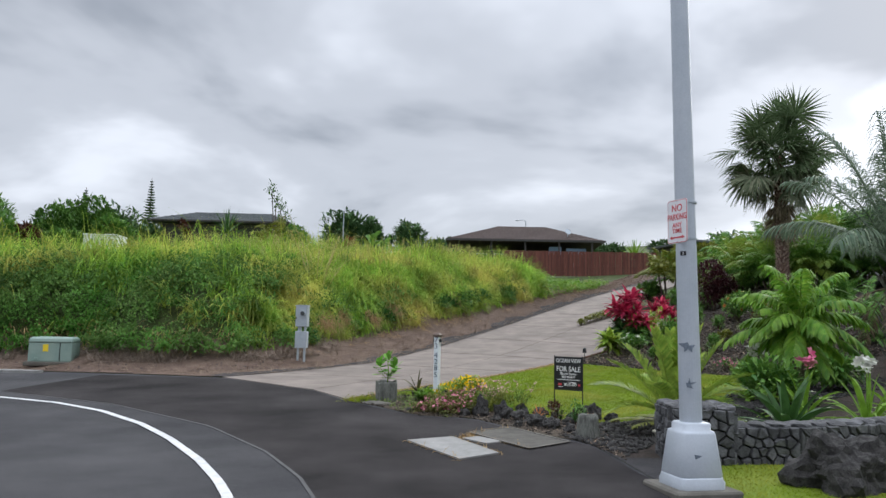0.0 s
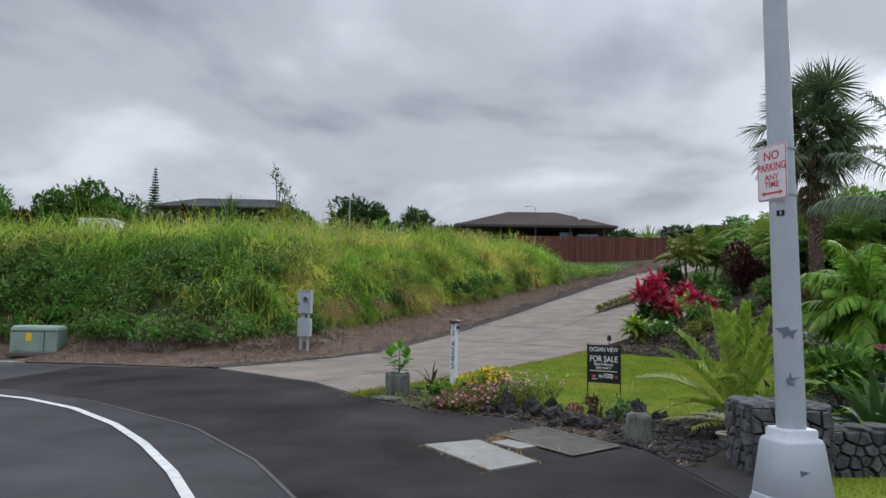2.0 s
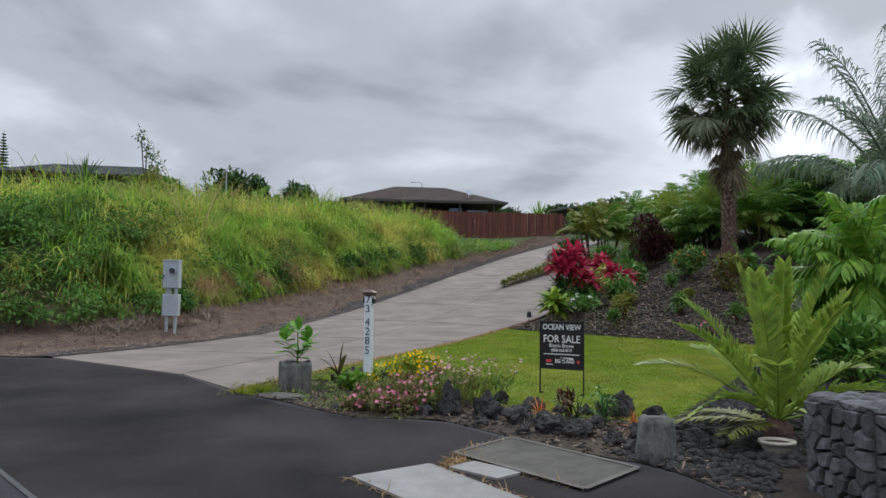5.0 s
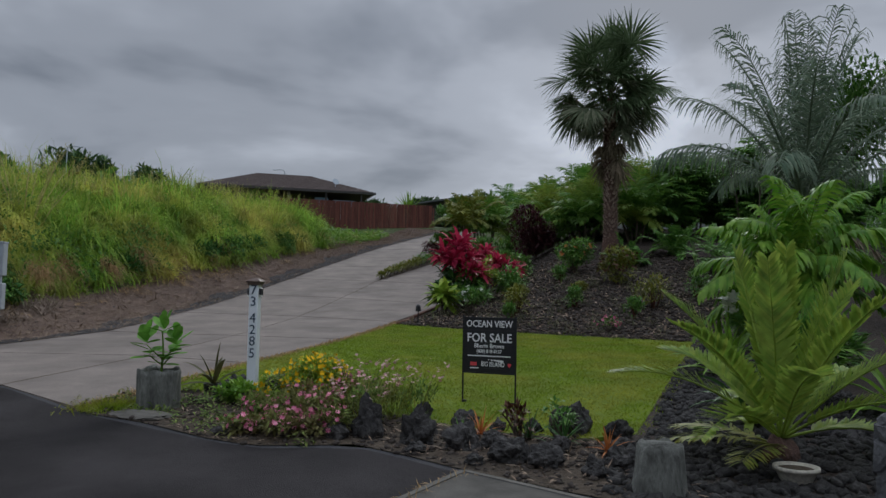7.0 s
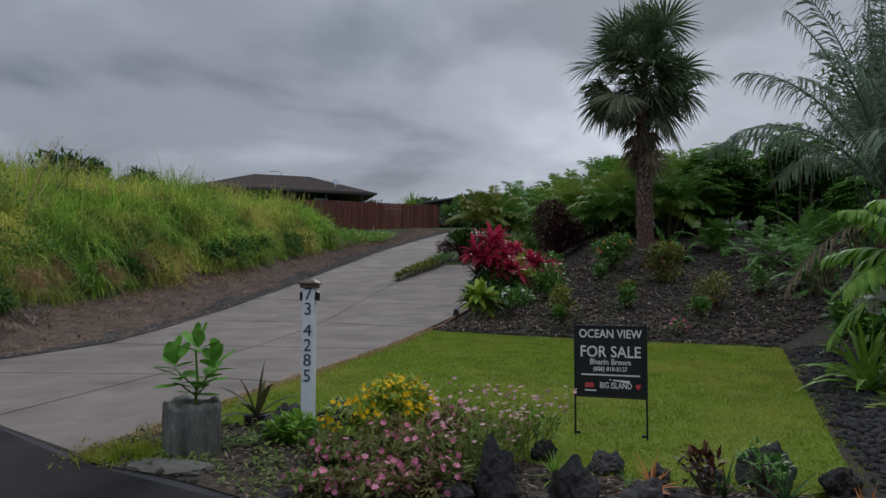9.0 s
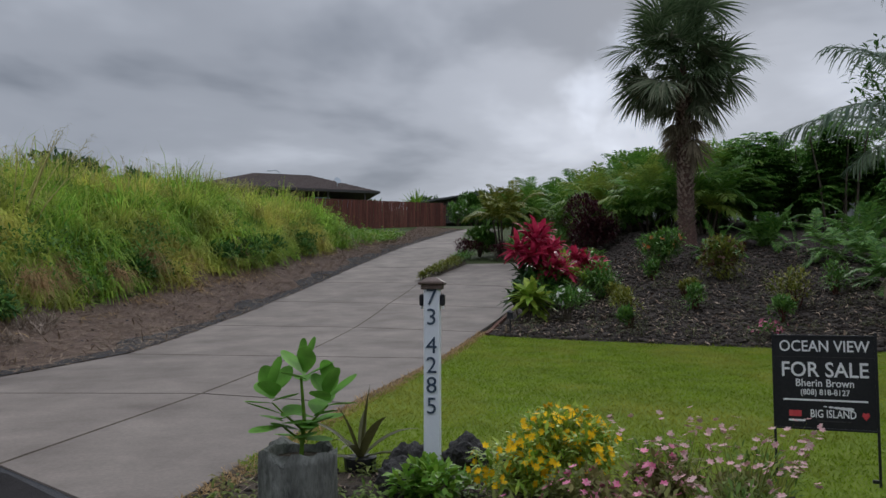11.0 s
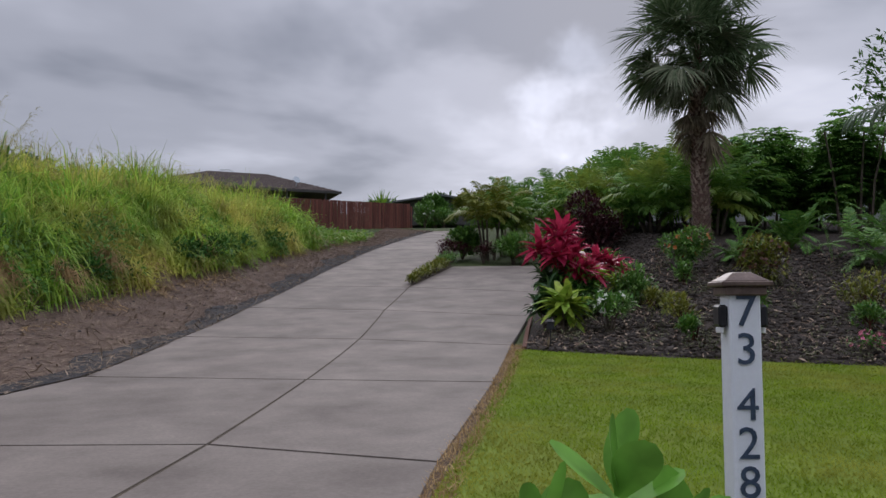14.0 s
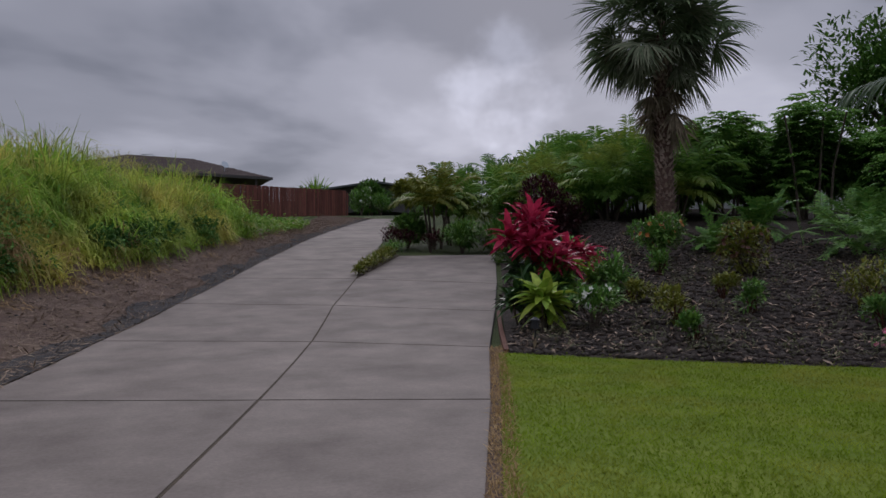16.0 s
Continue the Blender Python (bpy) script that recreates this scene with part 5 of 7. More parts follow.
for px, py, rr, mm in ((6.8, 23.3, 0.42, YELLOWISH), (9.8, 22.1, 0.52, YELLOWISH), (8.2, 23.1, 0.3, SHRUB), (7.6, 25.0, 0.3, YELLOWISH), (8.9, 24.2, 0.28, YELLOWISH), (9.6, 26.4, 0.3, SHRUB), (11.6, 22.8, 0.4, SHRUB), (6.3, 22.5, 0.22, SHRUB), (8.8, 21.4, 0.3, SHRUB)):
    shrub("small_shrub", px, py, rr, rr * 0.8, int(900 * rr) + 160, 0.1, 0.042, mm, "sparse small shrub in the lava mulch bed", SMALL, wood=BROWN_LEAF)
shrub("pink_flowers", 7.6, 20.5, 0.3, 0.12, 160, 0.08, 0.035, SHRUB, "low pink flowers at the lawn's far edge", flowers=(PINK_FLOWER, 60, 0.035, "pink flowers"), category="flower")
sp = in_sheet([(4.2, 23.4), (6.5, 21.0), (8.4, 19.1)], [(7, 27.0), (12, 29), (15, 23.5)], 170)
tagged(part("bed_weeds", leaves_at(np.stack([sp[:, 0], sp[:, 1], height(sp[:, 0], sp[:, 1]) + 0.06], 1), 26, 0.075, 0.1, 0.028, 0.6), SCRUB), "sparse grey-green weeds scattered over the lava bed", "weeds", kind="stuff")
FERN = "feathery green shrubs at the back of the bed"
for px, py, rr, rz in ((14.6, 25.4, 1.3, 0.75), (16.8, 24.0, 1.3, 0.9), (13.0, 22.6, 1.0, 0.6), (17.6, 27.2, 1.2, 0.9), (12.6, 27.6, 0.7, 0.5), (14.8, 28.2, 1.0, 0.7)):
    fs = thing("feathery_shrub", px, py, h(px, py) - 0.03, RNG.uniform(0, 360), "spreading feathery green shrub at the back of the bed", "shrub", FERN)
    for k in range(44):
        u = RNG.random()
        foot = (RNG.normal(0, 0.22) * rr, RNG.normal(0, 0.22) * rr, rz * RNG.uniform(0.0, 0.75))
        part("frond", feather(foot, k * 2.399, radians(75 - 70 * u) + RNG.normal(0, 0.1), rr * RNG.uniform(0.6, 1.1), 0.5 + 0.7 * u, 0.2, 0.034, 22, 0.7, 0.1, 0.008), SHRUB, fs)
BACK = "dense shrubs closing the garden"
for px, py, rr, rz, mm in ((18.5, 34.5, 1.6, 1.6, HEDGE), (16.4, 37.2, 1.3, 1.1, HEDGE), (15.2, 39.2, 1.5, 1.4, SHRUB), (20.2, 34.8, 1.7, 1.8, HEDGE), (24.6, 28.0, 1.8, 1.7, HEDGE), (22.5, 24.6, 1.8, 1.6, HEDGE), (14.2, 34.2, 1.1, 0.8, HEDGE), (13.6, 17.0, 1.3, 1.0, SHRUB), (16, 20.5, 1.5, 1.3, HEDGE), (19.5, 23, 1.6, 1.5, HEDGE), (9.4, 13.2, 1.0, 0.8, SHRUB), (12.2, 14.0, 1.2, 1.0, HEDGE), (16, 32.6, 1.4, 1.1, HEDGE), (14.1, 36.0, 0.9, 0.8, SHRUB), (11.2, 41.2, 0.9, 0.7, SHRUB), (15.2, 16.0, 1.5, 1.4, SHRUB), (8.6, 17.0, 0.8, 0.5, SHRUB)):
    shrub("garden_shrub", px, py, rr, rz, 2200, 0.22, 0.085, mm, "dense dark green shrub closing the garden", BACK)
# median planting
MED = "ground cover in the wedge beside the drive"
for t in np.linspace(0.08, 0.95, 9):
    px, py = 6.0 + 3.7 * t, 33.85 + 5.2 * t
    shrub("ground_cover", px, py, 0.22 + 0.3 * t, 0.1 + 0.14 * t, 260, 0.11, 0.045, YELLOWISH if t < 0.75 else SHRUB, "low yellow-green ground cover along the drive", MED, stem_n=3)
shrub("maroon_ground_cover", 10.3, 40.2, 0.75, 0.45, 900, 0.12, 0.05, MAROON, "low maroon ground cover at the end of the wedge")
shrub("maroon_ground_cover", 11.2, 39.3, 0.5, 0.35, 600, 0.12, 0.05, MAROON, "low maroon ground cover at the end of the wedge")
for px, py in ((12.0, 38.4), (13.2, 38.0), (14.2, 38.8)):
    shrub("pad_shrub", px, py, 0.8, 0.6, 1100, 0.25, 0.06, SHRUB, "leafy shrub at the end of the parking pad", "shrubs at the end of the parking pad")

# ---- cycad, strap-leaved plants behind the wall ----
cy = thing("cycad", 3.42, 11.2, h(3.42, 11.2), 0, "bright green cycad with stiff arching fronds", "cycad")
part("trunk", rock(0.13, 0.13, 0.2, 0.25, 4), PALM_TRUNK, cy)
for k in range(19):
    u = (k + 0.5) / 19
    part("frond", feather((0, 0, 0.16), k * 2.399 + 0.5, radians(84 - 62 * u) + RNG.normal(0, 0.05), 1.36 - 0.2 * u + 0.14 * RNG.random(), 0.22 + 0.75 * u, 0.175, 0.03, 64, 0.2, 0.2, 0.013, 0.85, 0.55), CYCAD, cy)
for k in range(3):
    part("old_frond", feather((0, 0, 0.1), 1.9 + k * 0.9, radians(14), 0.9, 0.5, 0.19, 0.024, 34, 0.5, 0.2, 0.01), YELLOWISH, cy, "yellowing lower frond")
pot = thing("bowl_pot", 3.1, 10.72, h(3.1, 10.72) - 0.02, 20, "cream glazed bowl half sunk in lava gravel", "pot")
prof = [(0.085, 0.0), (0.115, 0.06), (0.135, 0.1), (0.15, 0.1), (0.15, 0.125), (0.13, 0.125), (0.12, 0.09), (0.0, 0.088)]
th = np.linspace(0, 2 * np.pi, 20, endpoint=False)
pv = np.array([[r * math.cos(a), r * math.sin(a), z] for r, z in prof for a in th])
pf = np.array([(i * 20 + j, i * 20 + (j + 1) % 20, (i + 1) * 20 + (j + 1) % 20, (i + 1) * 20 + j) for i in range(len(prof) - 1) for j in range(20)])
part("bowl", (pv, pf), CREAM, pot)
part("soil", cyl(0.118, 0.118, 0.02, 16, 0.088), SOIL, pot)


def strap_plant(name, x, y, n, length, width, material, label, el=(0.1, 1.3), bend=1.0, group="", category="plant", prof="strap", dz=0.0):
    ob = thing(name, x, y, h(x, y) + dz, RNG.uniform(0, 360), label, category, group)
    k = np.arange(n)
    for i in range(n):
        a, e = i * 2.399, el[0] + (el[1] - el[0]) * i / max(n - 1, 1) + RNG.normal(0, 0.06)
        d = np.array([[math.cos(a) * math.cos(e), math.sin(a) * math.cos(e), math.sin(e)]])
        part("leaf", strips(np.array([[0, 0, 0.03]]), d, length * RNG.uniform(0.85, 1.1), width, bend * (1.2 - 0.5 * i / n), 6, prof, fold=0.22), material, ob)
    return ob


strap_plant("bromeliad", 4.85, 10.75, 34, 0.95, 0.13, DEEP, "large dark green bromeliad with broad strap leaves behind the wall", (0.15, 1.35), 0.9)
strap_plant("bromeliad", 4.5, 10.2, 12, 0.6, 0.14, LIME, "yellow-green broad-leaved bromeliad at the wall", (0.1, 0.9), 1.2)
LILY = "crinum lilies behind the lava wall"
for px, py in ((6.2, 11.2), (7.0, 11.8), (6.6, 10.6), (7.6, 11.0), (5.7, 12.1), (6.0, 15.0), (6.75, 15.7), (6.5, 14.4)):
    lily = strap_plant("crinum_lily", px, py, 22, 0.95, 0.085, ARECA, "bright green crinum lily with strap leaves and pale flowers", (0.25, 1.45), 1.1, LILY)
    part("flower_stalk", tube([(0, 0, 0), (0.05, 0.02, 0.5), (0.08, 0.02, 0.95)], [0.014, 0.012, 0.01], 5), ARECA, lily)
    part("bloom", blossoms(np.array([0.08, 0.02, 0.98]) + RNG.normal(0, 0.06, (9, 3)), 0.1), WHITE_FLOWER if px != 5.7 else PINK_FLOWER, lily, "cluster of pale flowers")
shrub("wall_shrub", 5.6, 13.0, 0.6, 0.45, 900, 0.2, 0.07, SHRUB, "dark leafy underplanting behind the lava wall")
shrub("wall_shrub", 8.6, 11.4, 0.9, 0.6, 1200, 0.24, 0.08, SHRUB, "dark leafy underplanting behind the lava wall")
strap_plant("bromeliad", 4.6, 13.0, 16, 0.6, 0.09, DEEP, "dark strap-leaved plant between lawn and palms", (0.2, 1.2), 1.0)
strap_plant("bromeliad", 4.1, 12.3, 14, 0.5, 0.08, LIME, "yellow-green strap-leaved plant at the lawn edge", (0.15, 1.2), 1.0)

# ---- street lamp and its signs ----
LX, LY = 2.55, 7.85
lz = h(LX, LY)
lamp = thing("street_lamp", LX, LY, lz, 0, "tall pale grey steel lamp post on a tapered base", "street lamp")
part("footing", box(0.72, 0.72, 0.12, 0.02, -0.08), OLD_CONCRETE, lamp, "stained concrete footing", at=pose(0, 0, 0, 0, 0, 12))


def oct_base(levels):
    n = 8
    ch = 0.2
    v, f = [], []
    for w, z in levels:
        c = w * (0.5 - ch * 0.5)
        for px, py in ((c, -w / 2), (w / 2, -c), (w / 2, c), (c, w / 2), (-c, w / 2), (-w / 2, c), (-w / 2, -c), (-c, -w / 2)):
            v.append((px, py, z))
    for i in range(len(levels) - 1):
        for j in range(n):
            f.append((i * n + j, i * n + (j + 1) % n, (i + 1) * n + (j + 1) % n, (i + 1) * n + j))
    k = (len(levels) - 1) * n
    f += [(k, k + 1, k + 2, k + 3), (k, k + 3, k + 4, k + 7), (k + 4, k + 5, k + 6, k + 7)]
    return np.array(v), np.array(f)


part("base_plinth", oct_base([(0.50, 0.03), (0.50, 0.10), (0.47, 0.13), (0.47, 0.15)]), STEEL, lamp, at=pose(0, 0, 0, 0, 0, 12))
part("base", oct_base([(0.455, 0.15), (0.465, 0.17), (0.37, 0.56), (0.35, 0.585), (0.30, 0.60), (0.30, 0.655), (0.27, 0.67)]), STEEL, lamp, at=pose(0, 0, 0, 0, 0, 12))
part("pole", cyl(0.112, 0.075, 8.0, 28, 0.0), STEEL, lamp, at=pose(0, 0, 0.66, 0, -0.9, 0))
for z, w, rot in ((1.42, 0.075, 243), (1.05, 0.06, 247), (0.33, 0.09, 250)):
    bm = bmesh.new()
    pts = []
    for k in range(10):
        r = w * (1.0 if k % 2 == 0 else 0.5) * RNG.uniform(0.5, 1.4)
        pts.append(bm.verts.new((r * math.sin(k * 0.628), 0, r * math.cos(k * 0.628))))
    bm.faces.new(pts)
    rr = 0.119 if z > 0.66 else 0.222
    a = radians(rot)
    part("peeled_patch", bm, STEEL_PATCH, lamp, "patch of peeled paint", at=pose(rr * math.cos(a), rr * math.sin(a), z, 0, 0, rot + 90))
SZ, SN = 2.48, 203.0
a = radians(SN)
sign = thing("no_parking_sign", LX - 0.024 + 0.114 * math.cos(a), LY + 0.114 * math.sin(a), lz + SZ, SN + 90, "white and red no parking sign strapped to the lamp post", "traffic sign")


def plate(w, hgt, r, y0, y1, z0=0.0, n=5):
    """A rounded plate in the local xz plane."""
    pts = []
    for cx, cz, s in ((w / 2 - r, hgt - r, 0), (-w / 2 + r, hgt - r, 90), (-w / 2 + r, r, 180), (w / 2 - r, r, 270)):
        for k in range(n):
            q = radians(s + 90 * k / (n - 1))
            pts.append((cx + r * math.cos(q), z0 + cz + r * math.sin(q)))
    bm = bmesh.new()
    vs = [bm.verts.new((px, y0, pz)) for px, pz in pts]
    fc = bm.faces.new(vs)
    ext = bmesh.ops.extrude_face_region(bm, geom=[fc])
    for e in ext["geom"]:
        if isinstance(e, bmesh.types.BMVert):
            e.co.y = y1
    bmesh.ops.recalc_face_normals(bm, faces=bm.faces)
    return bm


part("plate", plate(0.305, 0.457, 0.03, 0.0, 0.004), SIGN_WHITE, sign)
part("border", plate(0.292, 0.444, 0.026, -0.0025, -0.0005, 0.0065), SIGN_RED, sign, "red border")
part("face", plate(0.280, 0.432, 0.022, -0.004, -0.002, 0.0125), SIGN_WHITE, sign)
for word, z, sz in (("NO", 0.365, 0.092), ("PARKING", 0.272, 0.072), ("ANY", 0.188, 0.062), ("TIME", 0.128, 0.062)):
    me = lettering(word, sz, 0.001)
    me.materials.append(SIGN_RED)
    part("lettering", me, SIGN_RED, sign, "red letters", at=pose(0, -0.0055, z) @ Matrix.Diagonal((0.98 if word == "PARKING" else 1.12, 1, 1.12 if word != "PARKING" else 1.25, 1)))
bm = bmesh.new()
bm.faces.new([bm.verts.new((px, -0.0055, pz)) for px, pz in ((-0.115, 0.06), (-0.075, 0.04), (-0.075, 0.052), (0.075, 0.052), (0.075, 0.04), (0.115, 0.06), (0.075, 0.08), (0.075, 0.068), (-0.075, 0.068), (-0.075, 0.08))])
part("arrow", bm, SIGN_RED, sign, "red double arrow")
for z in (0.435, 0.022):
    part("bolt", cyl(0.006, 0.005, 0.004, 8), GALV, sign, at=pose(0, -0.004, z, 90, 0, 0))
for z in (0.42, 0.04):
    part("strap", cyl(0.108, 0.108, 0.016, 24), GALV, sign, "steel strap round the post", at=pose(0, 0.114, z))
tag = thing("pole_tag", LX - 0.02 + 0.109 * math.cos(a + 0.5), LY + 0.114 * math.sin(a + 0.5), lz + SZ - 0.13, SN + 118, "small black number tag on the lamp post", "tag")
part("plate", plate(0.06, 0.045, 0.004, 0, 0.004), BLACK, tag)
me = lettering("3", 0.04, 0.001)
me.materials.append(SIGN_WHITE)
part("numeral", me, SIGN_WHITE, tag, "white numeral", at=pose(0, -0.0015, 0.022))

# ---- house number post ----
PX, PY = -0.07, 15.17
pzz = h(PX, PY)
top = 1.485 - pzz
post = thing("number_post", PX, PY, pzz, -26, "white square address post with dark numerals and a bronze cap", "address post")
part("post", box(0.102, 0.102, top + 0.1, 0.006, -0.1), WHITE_PAINT, post)
bm = box(0.165, 0.165, 0.018, 0.004, top)
bm2 = box(0.15, 0.15, 0.03, 0.003, top + 0.018, taper=0.4)
bm3 = box(0.135, 0.135, 0.03, 0.004, top - 0.03)
part("cap", join(bm, bm2, bm3), CAP_BROWN, post, "bronze pyramid cap")
for ch, z in (("7", 0.085), ("3", 0.21), ("4", 0.39), ("2", 0.515), ("8", 0.64), ("5", 0.77)):
    me = lettering(ch, 0.148, 0.003, 0.0)
    me.materials.append(DIGIT)
    part("numeral", me, DIGIT, post, "dark numeral", at=pose(0, -0.053, top - z))
for sg in (-1, 1):
    lt = part("light", box(0.03, 0.07, 0.075, 0.008, top - 0.135, cx=sg * 0.066), BLACK, post, "small black side light")
    part("lens", box(0.012, 0.05, 0.02, 0.003, top - 0.155, cx=sg * 0.069), SIGN_WHITE, lt)

# ---- for sale sign ----
a0, a1 = np.array([2.17, 14.62]), np.array([2.63, 14.22])
mid = (a0 + a1) / 2
sg_az = math.degrees(math.atan2(a1[1] - a0[1], a1[0] - a0[0]))
gz = h(*mid)
SW = float(np.hypot(*(a1 - a0)))
sale = thing("sale_sign", mid[0], mid[1], gz, sg_az, "black for sale board in a thin steel frame on the lawn", "real estate sign")
zb, zt = 0.525 - gz, 1.145 - gz
part("panel", box(SW, 0.008, zt - zb, 0.001, zb), BLACK, sale)
for xx in (-SW / 2, SW / 2):
    part("leg", box(0.016, 0.016, zt + 0.12, 0.002, -0.1, cx=xx, cy=0.0), BLACK, sale)
    part("foot_peg", box(0.05, 0.02, 0.022, 0.002, 0.02, cx=xx + (0.02 if xx < 0 else -0.02)), BLACK, sale)
for zz in (zb, zt - 0.012):
    part("rail", box(SW + 0.014, 0.018, 0.014, 0.002, zz), BLACK, sale)
part("rider_seam", box(SW - 0.01, 0.003, 0.004, 0.0, zb + 0.475, cy=-0.005), CINDER, sale, "seam below the rider panel")
for body, z, sz, kx in (("OCEAN VIEW", 0.545, 0.092, 0.95), ("FOR SALE", 0.39, 0.122, 1.0), ("Bherin Brown", 0.305, 0.062, 1.0), ("(808) 818-8127", 0.245, 0.047, 1.0)):
    me = lettering(body, sz, 0.001)
    me.materials.append(SIGN_WHITE)
    part("lettering", me, SIGN_WHITE, sale, "white letters", at=pose(0, -0.0062, zb + z) @ Matrix.Diagonal((kx, 1, 1.12, 1)))
me = lettering("BIG ISLAND", 0.058, 0.001)
me.materials.append(SIGN_WHITE)
part("lettering", me, SIGN_WHITE, sale, "white letters", at=pose(0.045, -0.0062, zb + 0.105) @ Matrix.Diagonal((0.9, 1, 1.25, 1)))
for bx, bz, bw, bh, mm in ((0.0, 0.195, 0.50, 0.012, SIGN_WHITE), (-0.18, 0.105, 0.075, 0.04, SIGN_RED), (-0.17, 0.06, 0.1, 0.012, SIGN_WHITE), (0.05, 0.06, 0.2, 0.008, CINDER)):
    part("printed_bar", box(bw, 0.002, bh, 0.0, zb + bz - bh / 2, cx=bx, cy=-0.006), mm, sale)
for k in range(5):
    bm = bmesh.new()
    r = 0.008 + 0.003 * k
    bm.faces.new([bm.verts.new((0.0 + 0.035 * k + r * 1.5 * math.cos(q), -0.0062, zb + 0.155 - 0.003 * k + r * 0.6 * math.sin(q))) for q in np.linspace(0, 6.28, 9)[:-1]])
    part("island_shape", bm, SIGN_WHITE, sale)
bm = bmesh.new()
bm.faces.new([bm.verts.new((0.235 + px, -0.0062, zb + 0.105 + pz)) for px, pz in ((0, -0.03), (0.022, 0.0), (0.018, 0.018), (0.008, 0.02), (0, 0.012), (-0.008, 0.02), (-0.018, 0.018), (-0.022, 0))])
part("red_heart", bm, SIGN_RED, sale, "red emblem")

# ---- stump planter and its plant, second stump ----
def stump(name, x, y, r1, r2, hgt, label, hollow):
    ob = thing(name, x, y, h(x, y) - 0.02, 15, label, "planter" if hollow else "stump")
    n, rows = 28, 9
    v = []
    for i in range(rows):
        u = i / (rows - 1)
        for j in range(n):
            q = 2 * math.pi * j / n
            k = 1 + 0.16 * noise.noise(Vector((math.cos(q) * 1.7, math.sin(q) * 1.7, u * 0.8 + x))) + 0.10 * noise.noise(Vector((math.cos(q) * 5, math.sin(q) * 5, u * 0.7)))
            r = (r1 * (1 - u) + r2 * u + 0.05 * r1 * (1 - u) ** 4) * k
            v.append((r * math.cos(q), r * math.sin(q), hgt * u + (0.08 * noise.noise(Vector((math.cos(q) * 2.5, math.sin(q) * 2.5, 7 + y))) if i == rows - 1 else 0)))
    for r, dz in ((0.82, 0.0), (0.74, -0.06 if hollow else 0.008), (0.01, -0.06 if hollow else 0.012)):
        for j in range(n):
            q = 2 * math.pi * j / n
            v.append((r2 * r * math.cos(q), r2 * r * math.sin(q), hgt + dz))
    tot = rows + 3
    f = [(i * n + j, i * n + (j + 1) % n, (i + 1) * n + (j + 1) % n, (i + 1) * n + j) for i in range(tot - 1) for j in range(n)]
    part("stump", (np.array(v), np.array(f)), STUMP, ob, smooth=True)
    return ob


pl = stump("stump_planter", -1.0, 14.62, 0.19, 0.205, 0.38, "hollowed grey stump planter on a flat stone", True)
part("soil", cyl(0.17, 0.17, 0.04, 16, 0.30), SOIL, pl)
pz0 = h(-1.0, 14.62) + 0.32
ap = thing("autograph_plant", -1.0, 14.62, pz0, 0, "young plant with thick rounded green leaves in a stump", "potted plant")
part("stem", tube(resample3([(0, 0, -0.03), (0.02, 0, 0.25), (0.0, 0.01, 0.52)], 7), np.linspace(0.016, 0.009, 7), 6), ARECA, ap)
BR = [(0.0, 0.0, 0.12), (0.1, 0.05, 0.2), (-0.12, -0.02, 0.22), (0.16, -0.05, 0.34), (-0.17, 0.04, 0.36), (0.02, 0.0, 0.5)]
for bx, by, bz in BR[1:5]:
    part("branch", tube(resample3([(0.01, 0, bz * 0.5), (bx * 0.6, by * 0.6, bz * 0.8), (bx, by, bz)], 5), np.linspace(0.009, 0.006, 5), 5), ARECA, ap)
ap.scale = (0.85, 0.85, 0.8)
i = 0
for bx, by, bz in BR:
    for k in range(6 if bz < 0.3 else 7):
        q = i * 2.399
        el = (0.05 + 0.5 * k / 6) if bz < 0.3 else 0.25 + 1.2 * (k / 6) ** 1.2
        d = np.array([[math.cos(q) * math.cos(el), math.sin(q) * math.cos(el), math.sin(el)]])
        lf = strips(np.array([[bx, by, bz + 0.015 * k]]), d, RNG.uniform(0.17, 0.24), RNG.uniform(0.125, 0.16), 0.2, 9, "paddle", fold=0.07)
        part("leaf", lf, JADE, ap, smooth=True)
        i += 1
stump("tree_stump", 2.08, 10.8, 0.17, 0.135, 0.32, "weathered grey tree stump beside lava gravel", False)
strap_plant("bronze_dracaena", -0.46, 15.5, 10, 0.47, 0.06, BRONZE_GREEN, "spiky bronze dracaena beside the address post", (0.3, 1.4), 0.8, dz=0.04)
part("pot", cyl(0.09, 0.11, 0.18, 14, -0.14), BLACK, bpy.data.objects["bronze_dracaena"], "black plastic pot")
fs = tagged(part("flat_stone", rock(0.32, 0.16, 0.05, 0.3, 5), OLD_CONCRETE, at=pose(-1.15, 14.2, h(-1.15, 14.2) + 0.0, 0, 0, -40)), "flat grey stone at the road edge", "stone")

# ---- flowers at the road corner ----
shrub("yellow_daisy_bush", 0.42, 14.62, 0.55, 0.3, 3000, 0.08, 0.022, LIME, "bushy plant covered in yellow daisies", flowers=(YELLOW_FLOWER, 520, 0.022, "yellow daisies"), category="flower bush", cz=0.29)
PINK = "pink flowers edging the road corner"
for px, py, rr, hh in ((-0.3, 13.3, 0.24, 0.1), (0.02, 13.05, 0.28, 0.13), (0.35, 13.0, 0.26, 0.14), (0.15, 13.45, 0.34, 0.18), (0.5, 13.45, 0.32, 0.19), (-0.1, 13.85, 0.26, 0.13), (0.3, 13.9, 0.32, 0.19), (0.72, 13.85, 0.3, 0.2)):
    shrub("pink_flower_plant", px, py, rr, hh, 520, 0.06, 0.028, BED_LEAF, "low leafy plant with small pink flowers by the road", PINK, flowers=(PINK_FLOWER, 46, 0.024, "pink flowers"), category="flower", cz=hh)
